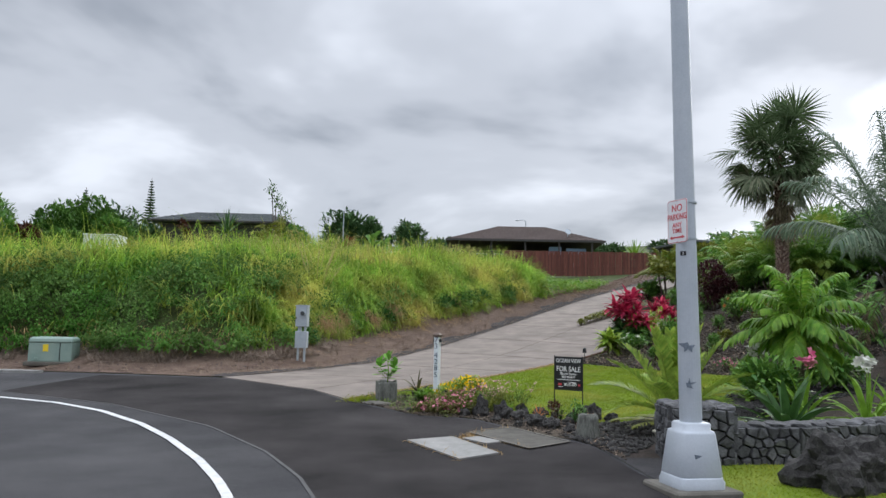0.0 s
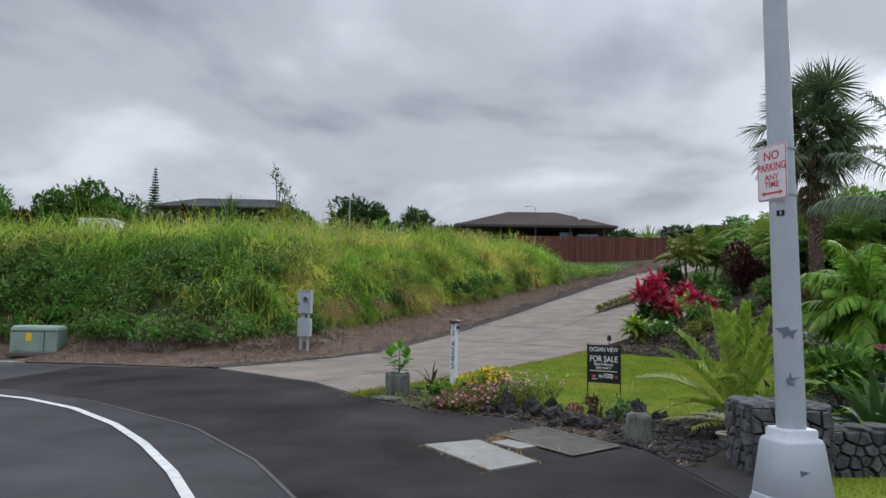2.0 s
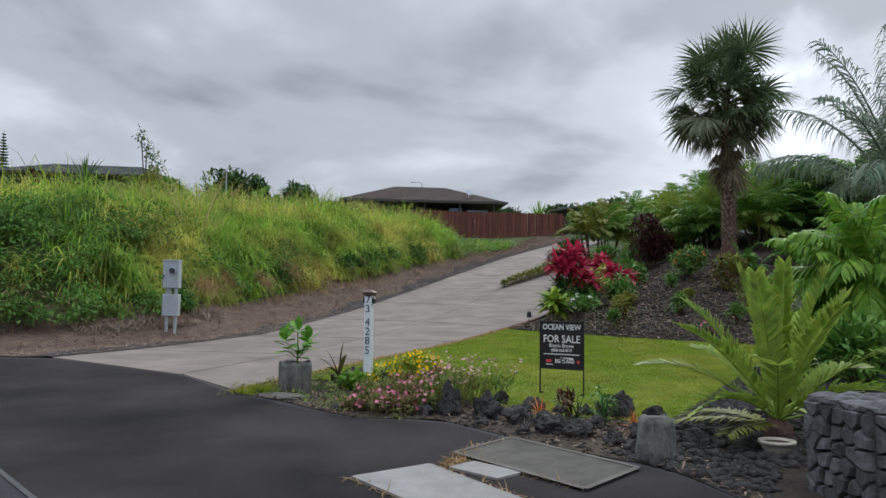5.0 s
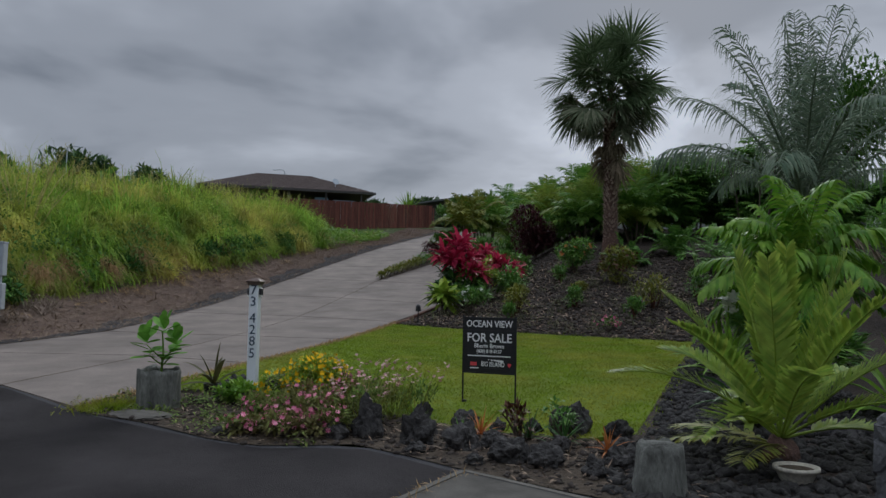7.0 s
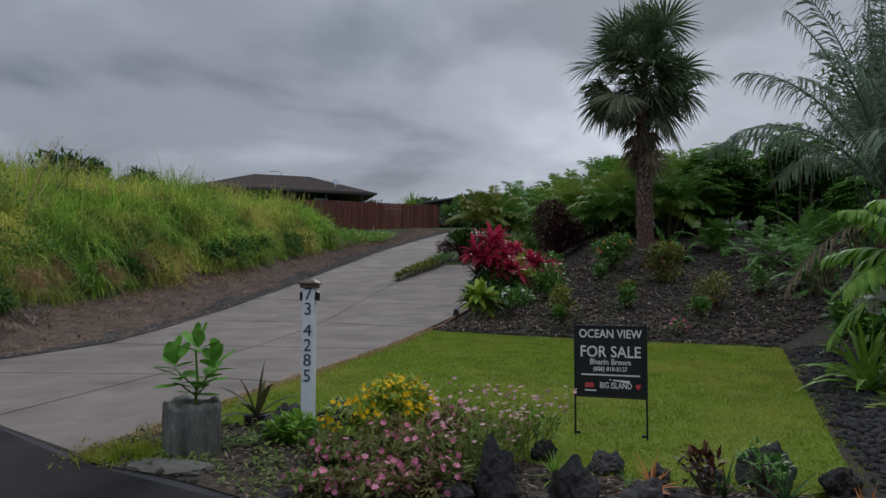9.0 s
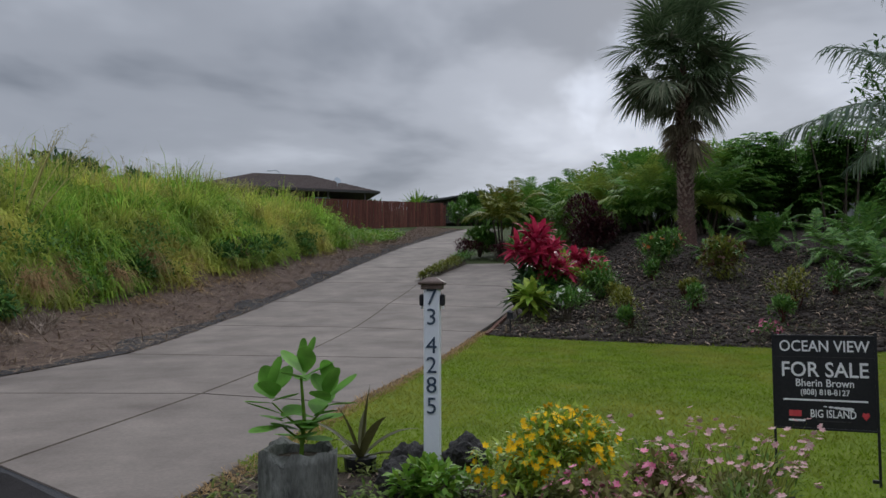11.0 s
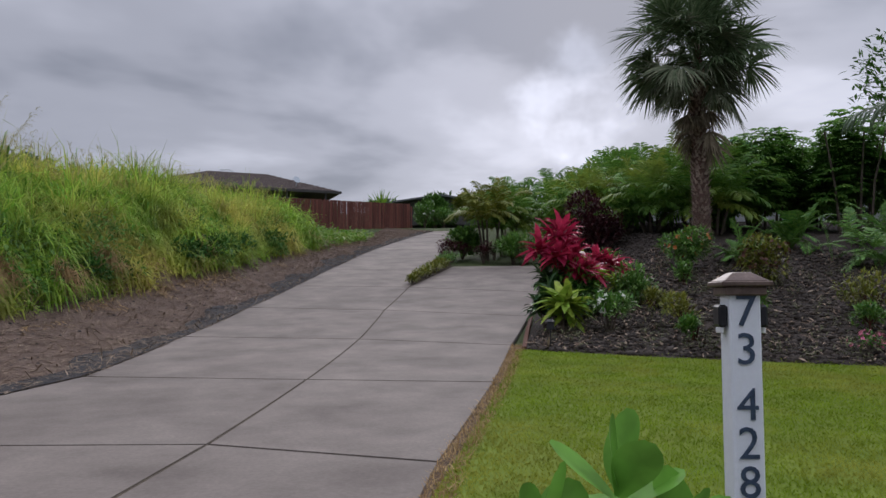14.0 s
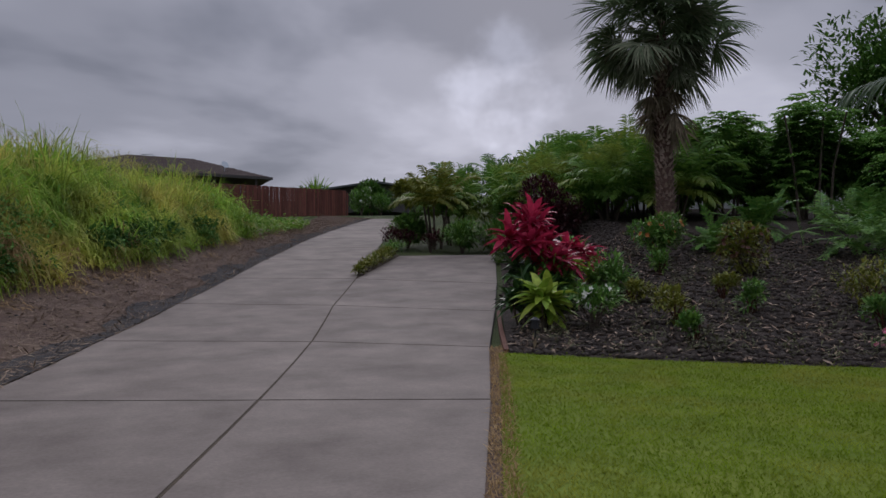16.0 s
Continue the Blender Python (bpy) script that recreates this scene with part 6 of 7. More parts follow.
# airy stalks with faded pink heads
for px, py, hh in ((0.85, 13.5, 0.6), (1.1, 13.75, 0.68), (1.4, 13.95, 0.6), (1.0, 14.15, 0.6), (0.72, 13.2, 0.5)):
    ob = thing("faded_flower_plant", px, py, h(px, py), RNG.uniform(0, 360), "airy stalks with small faded pink flower heads", "flower", "airy flower stalks at the lawn edge")
    n = 40
    az = RNG.uniform(0, 6.28, n)
    d = np.stack([np.cos(az) * 0.45, np.sin(az) * 0.45, np.ones(n)], 1)
    st = strips(np.stack([np.cos(az) * 0.08, np.sin(az) * 0.08, 0 * az], 1), d, RNG.uniform(0.6, 1.0, n) * hh, 0.006, 0.25, 3, "strap")
    part("stalk_cluster", st, YELLOWISH, ob)
    part("bloom", blossoms(st[0].reshape(n, 8, 3)[:, 6:].mean(1), 0.02), FADED_PINK, ob)
    part("foliage", foliage(clump_points(300, 0.27, 0.27, 0.22, 0.2), 0.06, 0.02, (0, 0, 0)), BED_LEAF, ob)
shrub("post_foot_plant", -0.24, 14.72, 0.26, 0.13, 420, 0.08, 0.05, ARECA, "fresh green plant at the foot of the address post", category="plant", cz=0.14)
EDGE_P = "succulents and small plants among the edging rocks"
for px, py, n, ll, mm, tint in ((1.62, 12.7, 22, 0.24, ORANGE, "orange"), (2.28, 11.75, 18, 0.2, ORANGE, "orange"), (1.95, 12.45, 16, 0.25, DEEP, "green"), (1.2, 13.15, 20, 0.22, ARECA, "green"), (2.12, 12.15, 22, 0.28, DEEP, "blue-green"), (1.4, 12.6, 14, 0.2, SHRUB, "green")):
    strap_plant("aloe", px, py, n, ll, 0.024, mm, "small spiky %s aloe among edging rocks" % tint, (0.2, 1.4), 0.6, EDGE_P, prof="blade")
shrub("edge_plant", 1.9, 12.55, 0.2, 0.13, 150, 0.07, 0.03, BROWN_LEAF, "sparse bronze-leaved plant among the rocks", category="plant")
shrub("edge_plant", 2.2, 12.4, 0.18, 0.14, 170, 0.06, 0.03, SHRUB, "low green plant among the rocks", category="plant")

# ---- lava rocks, rubble ----
ROCKM = []
for k in range(8):
    me = bpy.data.meshes.new("lava_rock")
    b = rock(1, 0.8 + 0.05 * k, 0.95, 0.5, k + 1, 4, 1.55)
    b.to_mesh(me)
    b.free()
    me.materials.append(LAVA)
    ROCKM.append(me)


def lay_rock(x, y, r, k, label, group, sink=0.25, tall=1.0):
    ob = new("lava_rock", ROCKM[k % 8])
    ob.matrix_basis = pose(x, y, h(x, y) + r * (0.35 - sink) * tall, RNG.uniform(-12, 12), RNG.uniform(-12, 12), RNG.uniform(0, 360)) @ Matrix.Diagonal((r, r, r * tall, 1))
    return tagged(ob, label, "rock", group)


EDGER = "lava rocks edging the lawn"
for k, (px, py, r, tall) in enumerate(((0.7, 12.98, 0.155, 1.35), (1.02, 12.62, 0.17, 1.1), (1.3, 12.32, 0.14, 1.0), (1.5, 11.85, 0.15, 0.8), (1.68, 11.62, 0.12, 0.9), (1.75, 13.42, 0.11, 1.0), (1.47, 13.85, 0.09, 1.2), (2.5, 12.7, 0.14, 1.3), (1.9, 11.3, 0.1, 0.8),
                                       (0.42, 12.92, 0.1, 1.0), (1.2, 12.95, 0.09, 1.0), (1.55, 12.3, 0.1, 0.9), (2.0, 12.0, 0.09, 0.9), (2.2, 11.4, 0.11, 1.0), (2.75, 12.35, 0.1, 1.0), (0.9, 12.25, 0.07, 0.8), (1.95, 13.1, 0.07, 1.0), (2.2, 12.9, 0.08, 1.0), (-0.5, 13.25, 0.06, 0.8), (1.2, 11.8, 0.07, 0.7), (-0.33, 14.98, 0.14, 0.9), (-0.22, 15.2, 0.12, 1.3), (0.2, 15.3, 0.14, 1.0))):
    lay_rock(px, py, r, k, "rough dark lava rock edging the lawn", EDGER, 0.12, tall * 1.15)
big_rock = tagged(part("lava_boulder", rock(0.47, 0.4, 0.42, 0.5, 31, 4, 1.7), LAVA, at=pose(4.15, 8.0, h(4.15, 8.0) + 0.1), smooth=False), "large rough lava boulder on the grass strip", "boulder")


def rubble(name, pts, lo, hi, material, label):
    """Many small broken stones as one mass."""
    t = np.array([(1, 0, 0.25), (0.15, 0.9, 0.2), (-0.9, 0.2, 0.3), (-0.2, -0.9, 0.2), (0.3, 0.35, 0.75), (-0.35, -0.2, 0.8), (0.5, -0.55, 0.6), (0.0, 0.0, -0.5)])
    f = np.array([(0, 1, 4), (1, 5, 4), (1, 2, 5), (2, 3, 5), (3, 6, 5), (3, 0, 6), (0, 4, 6), (4, 5, 6), (0, 7, 1), (1, 7, 2), (2, 7, 3), (3, 7, 0)])
    n = len(pts)
    r = RNG.uniform(lo, hi, n) * RNG.uniform(0.6, 1, n)
    q = RNG.uniform(0, 6.28, n)
    tt = t[None] * RNG.uniform(0.65, 1.3, (n, 8, 1)) * r[:, None, None]
    x = tt[..., 0] * np.cos(q)[:, None] - tt[..., 1] * np.sin(q)[:, None]
    y = tt[..., 0] * np.sin(q)[:, None] + tt[..., 1] * np.cos(q)[:, None]
    z = tt[..., 2] * RNG.uniform(0.6, 1.2, (n, 1))
    v = np.stack([x + pts[:, 0:1], y + pts[:, 1:2], z + height(pts[:, 0], pts[:, 1])[:, None] - 0.01], 2).reshape(-1, 3)
    ff = (np.arange(n) * 8)[:, None, None] + f[None]
    return tagged(part(name, (v, ff.reshape(-1, 3)), material), label, "gravel", kind="stuff")


rubble("lava_gravel", in_sheet([(1.75, 10.9), (2.5, 12.1), (3.3, 12.15), (4.6, 13.6), (6.0, 15.4)], [(2.3, 9.5), (2.85, 10.3), (4.2, 10.2), (5.6, 12), (7.4, 15)], 3600), 0.03, 0.085, LAVA, "loose dark lava rubble under the garden plants")
rubble("edge_gravel", in_sheet([(2.95, 12.25), (5.0, 14.75), (8.4, 18.75)], [(4.8, 12.4), (7.2, 14.8), (11, 18.2)], 3600), 0.025, 0.08, LAVA, "loose lava gravel beside the lawn")
rubble("border_rubble", in_sheet(BORDER_A, BORDER_B[:6], 2600), 0.01, 0.045, BED_STONE, "small lava stones in the road border")
BEDP = in_sheet([(3.9, 23.5), (6.5, 20.8), (8.4, 18.9)], [(7, 27.6), (13, 31), (18, 24)], 9000)
rubble("bed_rubble", BEDP, 0.03, 0.1, BED_STONE, "broken lava covering the garden bed")
rubble("pad_side_rubble", in_sheet([(6.5, 27.8), (9, 31.2), (12.5, 36.5)], [(10.5, 28.5), (14, 32.5), (17, 37)], 3500), 0.03, 0.1, BED_STONE, "broken lava beside the parking pad")
bl = in_sheet([(3.9, 23.5), (6.5, 20.8), (8.4, 18.9)], [(7, 27.6), (13, 31), (18, 24)], 4600)
q = np.stack([bl[:, 0], bl[:, 1], height(bl[:, 0], bl[:, 1]) + 0.05], 1)
dd = RNG.normal(0, 1, q.shape)
dd[:, 2] *= 0.25
tagged(part("bed_litter", strips(q, dd, RNG.uniform(0.06, 0.2, len(q)), RNG.uniform(0.02, 0.05, len(q)), 0.3, 2, "leaf"), LITTER), "dry leaves lying over the garden bed", "leaf litter", kind="stuff")
rubble("verge_stones", in_sheet(VERGE_A, VERGE_B, 2500), 0.012, 0.045, CINDER, "small stones strewn over the verge")
rubble("cinder_gravel", in_sheet(le, le + np.stack([-tg[:, 1], tg[:, 0]], 1) * wob[:, None], 5000), 0.008, 0.028, CINDER, "loose cinder beside the driveway")

wp = in_sheet(BORDER_A[:5], BORDER_B[:4], 150)
tagged(part("border_weeds", leaves_at(np.stack([wp[:, 0], wp[:, 1], height(wp[:, 0], wp[:, 1]) + 0.02], 1), 16, 0.035, 0.07, 0.022), BED_LEAF), "small weeds growing through the earth border", "weeds", kind="stuff")
bl = in_sheet(BORDER_A, BORDER_B[:6], 1300)
dd = RNG.normal(0, 1, (len(bl), 3))
dd[:, 2] = np.abs(dd[:, 2]) * 0.2
tagged(part("border_litter", strips(np.stack([bl[:, 0], bl[:, 1], height(bl[:, 0], bl[:, 1]) + 0.015], 1), dd, RNG.uniform(0.03, 0.13, len(bl)), RNG.uniform(0.006, 0.02, len(bl)), 0.3, 2, "leaf"), LITTER), "dry leaves and straw in the rock border", "leaf litter", kind="stuff")
# dry tufts round the utility covers
tp = np.concatenate([resample(q, 60) + RNG.normal(0, 0.025, (60, 2)) for q in (((-0.43, 10.5), (0.25, 9.27)), ((0.19, 10.78), (0.75, 9.65)), ((0.47, 11.1), (1.03, 11.54)), ((0.47, 11.1), (1.16, 9.96)), ((0.3, 10.75), (0.5, 10.9)))])
tp = np.repeat(tp[RNG.random(len(tp)) < 0.55], 5, axis=0)
dd = RNG.normal(0, 1, (len(tp), 3))
dd[:, 2] = np.abs(dd[:, 2]) * 0.5 + 0.05
tagged(part("crack_grass", strips(np.stack([tp[:, 0], tp[:, 1], height(tp[:, 0], tp[:, 1])], 1), dd, RNG.uniform(0.04, 0.13, len(tp)), 0.008, 0.8, 2, "blade"), DRY), "dry grass tufts in the cracks round utility covers", "dry grass", kind="stuff")
tp = RNG.normal(0, 1, (1500, 2)) * np.array([0.16, 0.13]) + np.array([-1.45, 14.72])
dd = RNG.normal(0, 1, (1500, 3))
dd[:, 2] = np.abs(dd[:, 2]) + 0.5
tagged(part("corner_grass", strips(np.stack([tp[:, 0], tp[:, 1], height(tp[:, 0], tp[:, 1])], 1), dd, RNG.uniform(0.04, 0.13, 1500), 0.009, 0.9, 2, "blade"), LAWN), "tuft of bright grass at the drive corner", "grass", kind="stuff")

# brown strip edging of the lawn along the drive
en = resample(R_EDGE[:4], 40)
te = unit(np.gradient(en, axis=0))
nr = np.stack([te[:, 1], -te[:, 0]], 1)
ed = part("lawn_edging", between(en - nr * 0.04, en + nr * 0.45, 40, 5, -0.012, same=True), VERGE)
tagged(ed, "worn brown soil edge between drive and lawn", "edging", kind="structure")
p = in_sheet(en + nr * 0.0, en + nr * 0.2, 5200)
q = np.stack([p[:, 0], p[:, 1], height(p[:, 0], p[:, 1])], 1)
dd = RNG.normal(0, 1, q.shape)
dd[:, 2] = np.abs(dd[:, 2]) * 0.8
tagged(part("edge_straw", strips(q, dd, RNG.uniform(0.03, 0.1, len(q)), 0.009, 0.6, 2, "blade"), DRY), "dry straw along the edge of the lawn", "dry grass", kind="stuff")
be2 = resample([(3.9, 23.6), (5.0, 25.4), (6.2, 27.3)], 12)
rail = part("bed_edging", between(be2, be2 + np.array([0.06, -0.03]), 12, 2, 0.04, same=True, skirt=0.1), EDGING)
tagged(rail, "low brown board edging the bed by the drive", "edging", kind="structure")
lan = thing("path_light", 4.42, 23.6, h(4.42, 23.6), 0, "small black garden path light at the lawn corner", "garden light")
part("stake", cyl(0.012, 0.01, 0.3, 8), BLACK, lan)
part("shade", cyl(0.07, 0.05, 0.12, 10, 0.28), BLACK, lan)
part("cap", cyl(0.08, 0.02, 0.04, 10, 0.4), BLACK, lan)

# ---- lava stone wall and pillar ----
def clip_cell(poly, mx, mz, nx, nz):
    """Keep the side of a polygon that lies behind the line through (mx, mz) with normal (nx, nz)."""
    out = []
    for k in range(len(poly)):
        (ax, az_), (bx, bz_) = poly[k], poly[(k + 1) % len(poly)]
        da, db = (ax - mx) * nx + (az_ - mz) * nz, (bx - mx) * nx + (bz_ - mz) * nz
        if da <= 0:
            out.append((ax, az_))
        if da * db < 0:
            t = da / (da - db)
            out.append((ax + (bx - ax) * t, az_ + (bz_ - az_) * t))
    return out


def stone_face(parent, x0, y0, x1, y1, z0f, hgt, size, depth=0.045):
    """Irregular fitted stones over one face, joints sunk between them."""
    ln_ = math.hypot(x1 - x0, y1 - y0)
    tx, ty = (x1 - x0) / ln_, (y1 - y0) / ln_
    nx, ny = ty, -tx
    rows, cols = max(2, round(hgt / size)), max(2, round(ln_ / (size * 1.2)))
    seeds = [((c + 0.5 + 0.5 * (r % 2) - 0.25 + RNG.uniform(-0.42, 0.42)) * ln_ / cols, (r + 0.5 + RNG.uniform(-0.22, 0.22)) * hgt / rows) for r in range(rows) for c in range(cols)]
    for i, (su, sz_) in enumerate(seeds):
        poly = [(0.0, 0.0), (ln_, 0.0), (ln_, hgt), (0.0, hgt)]
        for j, (ou, oz) in enumerate(seeds):
            if i != j and len(poly) > 2:
                L_ = math.hypot(ou - su, oz - sz_)
                poly = clip_cell(poly, (su + ou) / 2 - (ou - su) / L_ * 0.007, (sz_ + oz) / 2 - (oz - sz_) / L_ * 0.007, (ou - su) / L_, (oz - sz_) / L_)
        if len(poly) < 3:
            continue
        poly = [p for k, p in enumerate(poly) if math.hypot(p[0] - poly[k - 1][0], p[1] - poly[k - 1][1]) > 0.012]
        m = len(poly)
        if m < 3:
            continue
        cu, cz = sum(p[0] for p in poly) / m, sum(p[1] for p in poly) / m
        v, dp3 = [], depth * RNG.uniform(0.7, 1.3)
        for k, dp in ((1.0, -0.03), (0.98, dp3 * 0.6), (0.84, dp3)):
            for a_, b_ in poly:
                uu, zz = cu + (a_ - cu) * k, cz + (b_ - cz) * k
                dd_ = dp + (RNG.normal(0, 0.007) if dp > 0 else 0)
                px, py = x0 + tx * uu + nx * dd_, y0 + ty * uu + ny * dd_
                v.append((px, py, z0f(px, py) + zz))
        f = [(r * m + q, r * m + (q + 1) % m, (r + 1) * m + (q + 1) % m, (r + 1) * m + q) for r in range(2) for q in range(m)] + [tuple(range(2 * m, 3 * m))]
        me = bpy.data.meshes.new("stone")
        me.from_pydata(v, [], f)
        me.materials.append(WALL_STONE)
        part("stone", me, WALL_STONE, parent)


wallz = lambda px, py: 0.0
wall = thing("lava_wall", 3.5, 9.15, 0, 0, "low dry-fitted lava stone garden wall", "garden wall", kind="structure")
wl = resample([(3.45, 9.12), (4.4, 9.12), (5.6, 9.5), (7.2, 10.1), (9.5, 10.9), (13, 12)], 14)
core = np.array([(px, py) for px, py in wl])
tw = unit(np.gradient(core, axis=0))
nw = np.stack([-tw[:, 1], tw[:, 0]], 1)
base_z = [h(px, py) for px, py in core]
cv, cf = between(core + nw * 0.02, core + nw * 0.32, 14, 3, 0.40, same=True, skirt=0.6)
part("core", (cv, cf), MORTAR, wall, at=pose(-3.5, -9.15, 0))
for k in range(9):
    (xa, ya), (xb, yb) = core[k], core[k + 1]
    stone_face(wall, xa - 3.5, ya - 9.15, xb - 3.5, yb - 9.15, lambda px, py: h(px + 3.5, py + 9.15) - 0.05, 0.46, 0.115, 0.05)
# coping stones on top
for k in range(9):
    (xa, ya), (xb, yb) = core[k], core[k + 1]
    ll = math.hypot(xb - xa, yb - ya)
    for t in np.arange(0.1, ll, 0.24):
        f_ = t / ll
        px, py = xa + (xb - xa) * f_ + nw[k][0] * 0.16, ya + (yb - ya) * f_ + nw[k][1] * 0.16
        part("coping_stone", rock(0.15, 0.19, 0.055, 0.35, int(k * 10 + t * 8), 2), WALL_STONE, wall, at=pose(px - 3.5, py - 9.15, h(px, py) + 0.41, 0, 0, RNG.uniform(-20, 20)))
pil = thing("lava_pillar", 3.1, 9.4, h(3.1, 9.4) - 0.03, -4, "square lava stone pillar at the end of the wall", "pillar")
part("core", box(0.68, 0.68, 0.66, 0.01), MORTAR, pil)
PW = 0.35
for (xa, ya), (xb, yb) in (((-PW, -PW), (PW, -PW)), ((PW, -PW), (PW, PW)), ((PW, PW), (-PW, PW)), ((-PW, PW), (-PW, -PW))):
    stone_face(pil, xa, ya, xb, yb, wallz, 0.64, 0.115, 0.05)
for i in range(4):
    for j in range(4):
        part("cap_stone", rock(0.115, 0.11, 0.05, 0.35, i * 4 + j + 40, 2), WALL_STONE, pil, at=pose((i - 1.5) * 0.19, (j - 1.5) * 0.19, 0.655, 0, 0, RNG.uniform(-20, 20)))

# ---- utility pedestal, transformer, white box, kerb ----
mt = thing("meter_pedestal", -4.2, 23.1, h(-4.2, 23.1) - 0.03, -8, "grey steel electric meter pedestal on two legs", "utility pedestal")
for xx in (-0.1, 0.1):
    part("leg", box(0.055, 0.055, 0.62, 0.004, -0.05, cx=xx), GALV, mt)
part("lower_box", box(0.36, 0.2, 0.5, 0.012, 0.42), GALV, mt)
part("neck", box(0.1, 0.1, 0.22, 0.01, 0.9, cx=-0.07), GALV, mt)
part("neck", box(0.06, 0.08, 0.22, 0.01, 0.9, cx=0.1), GALV, mt)
up_ = part("upper_box", box(0.36, 0.24, 0.62, 0.014, 1.06), GALV, mt)
part("hood", box(0.38, 0.27, 0.03, 0.005, 1.68), GALV, up_)
part("meter_ring", cyl(0.085, 0.08, 0.06, 18), GALV, up_, at=pose(0.05, -0.12, 1.46, 90, 0, 0))
part("meter_glass", cyl(0.07, 0.05, 0.06, 18), GLASS, up_, "dark meter dial", at=pose(0.05, -0.17, 1.46, 90, 0, 0))
part("hasp", box(0.03, 0.03, 0.05, 0.004, 1.3, cx=-0.15, cy=-0.13), BLACK, up_)
tb = thing("transformer_box", -11.05, 22.0, h(-11.05, 22.0) - 0.03, 14, "pale green pad-mounted transformer at the road side", "transformer")
part("pad", box(1.3, 1.25, 0.12, 0.02, -0.05), OLD_CONCRETE, tb)
part("body", box(1.12, 1.05, 0.53, 0.02, 0.06), TBOX, tb)
part("lid", box(1.17, 1.12, 0.17, 0.05, 0.58, taper=0.92), TBOX, tb)
part("door_seam", box(0.02, 0.01, 0.5, 0.0, 0.1, cx=0.25, cy=-0.528), BLACK, tb)
part("warning_label", box(0.14, 0.006, 0.2, 0.002, 0.35, cx=-0.12, cy=-0.53), YELLOW, tb, "yellow warning label")
part("hinge", box(0.1, 0.03, 0.06, 0.006, 0.12, cx=-0.35, cy=-0.535), TBOX, tb)
bpad = thing("white_tank_box", -16.6, 37.2, h(-16.6, 37.2) - 0.32, 4, "white box-shaped tank half hidden in the grass", "tank")
part("body", box(1.6, 1.4, 1.9, 0.05, 0), TRIM, bpad)
part("lid", box(1.65, 1.46, 0.08, 0.02, 1.9), TRIM, bpad)
for xx in (-0.42, 0.1, 0.5):
    part("mark", box(0.16, 0.01, 0.24, 0.0, 1.5, cx=xx, cy=-0.705), ROOF_GREY, bpad, "faded grey marking")
kb = part("kerb_stone", between([(-16, 20.95), (-12.0, 20.55), (-10.4, 20.2)], [(-16, 20.6), (-12.0, 20.2), (-10.5, 20.0)], 14, 4, 0.05, skirt=0.12), PALE_CONCRETE)
tagged(kb, "pale concrete kerb end beside the transformer", "kerb", kind="structure")

# ---- fence ----
fence = thing("fence", 3.0, 64.0, 0, 0, "red-brown stained board fence across the hilltop", "fence")
FA, FB = np.array([5.2, 64.2]), np.array([18.8, 66.2])
fl_ = float(np.hypot(*(FB - FA)))
fdir = (FB - FA) / fl_
fang = math.degrees(math.atan2(fdir[1], fdir[0]))
bmesh_board = bpy.data.meshes.new("board")
bb = box(0.135, 0.02, 2.15, 0.003, -0.43)
bb.to_mesh(bmesh_board)
bb.free()
bmesh_board.materials.append(FENCE)
for k in range(int(fl_ / 0.145)):
    q = FA + fdir * (k + 0.5) * 0.145
    fz = np.interp(k * 0.145 / fl_, [0, 1], [6.7, 6.98])
    part("board", bmesh_board, FENCE, fence, at=pose(q[0] - 3.0, q[1] - 64.0, fz + RNG.uniform(-0.02, 0.02), 0, RNG.uniform(-0.6, 0.6), fang))
for k in range(9):
    q = FA + fdir * fl_ * k / 8 + np.array([0.02, 0.07])
    fz = np.interp(k / 8, [0, 1], [6.25, 6.53])
    part("post", box(0.1, 0.1, 2.0, 0.008), FENCE, fence, at=pose(q[0] - 3.0, q[1] - 64.0, fz, 0, 0, fang))
for dz in (0.3, 1.4):
    for k in range(8):
        qa, qb = FA + fdir * fl_ * k / 8, FA + fdir * fl_ * (k + 1) / 8
        fa, fb_ = np.interp(k / 8, [0, 1], [6.7, 6.98]), np.interp((k + 1) / 8, [0, 1], [6.7, 6.98])
        part("rail", tube([(qa[0] - 3.0, qa[1] - 63.96, fa + dz), (qb[0] - 3.0, qb[1] - 63.96, fb_ + dz)], 0.04, 4, cap=False), FENCE, fence)

# ---- houses ----
def hip_roof(w, d, rise, ridge, z, over=0.0, thick=0.16):
    """A hipped roof with thick eaves; ridge is the length along x."""
    W, D, r = w / 2 + over, d / 2 + over, ridge / 2
    v = [(-W, -D, z), (W, -D, z), (W, D, z), (-W, D, z), (-r, 0, z + rise), (r, 0, z + rise), (-W, -D, z - thick), (W, -D, z - thick), (W, D, z - thick), (-W, D, z - thick)]
    f = [(0, 1, 5, 4), (2, 3, 4, 5), (1, 2, 5, 5), (3, 0, 4, 4), (0, 6, 7, 1), (1, 7, 8, 2), (2, 8, 9, 3), (3, 9, 6, 0), (9, 8, 7, 6)]
    bm = bmesh.new()
    vs = [bm.verts.new(p) for p in v]
    for q in f:
        bm.faces.new([vs[i] for i in dict.fromkeys(q)])
    return bm


def shingle_rows(w, d, rise, ridge, z, over, rows=12):
    """Raised courses across the front slope."""
    W, D, r = w / 2 + over, d / 2 + over, ridge / 2
    out = []
    for k in range(rows):
        u = (k + 0.5) / rows
        hw = W * (1 - u) + r * u
        bm = box(2 * hw, 0.06, 0.035, 0.0)
        bm.transform(Matrix.Translation((0, -D * (1 - u), z + rise * u)))
        out.append(bm)
    return out


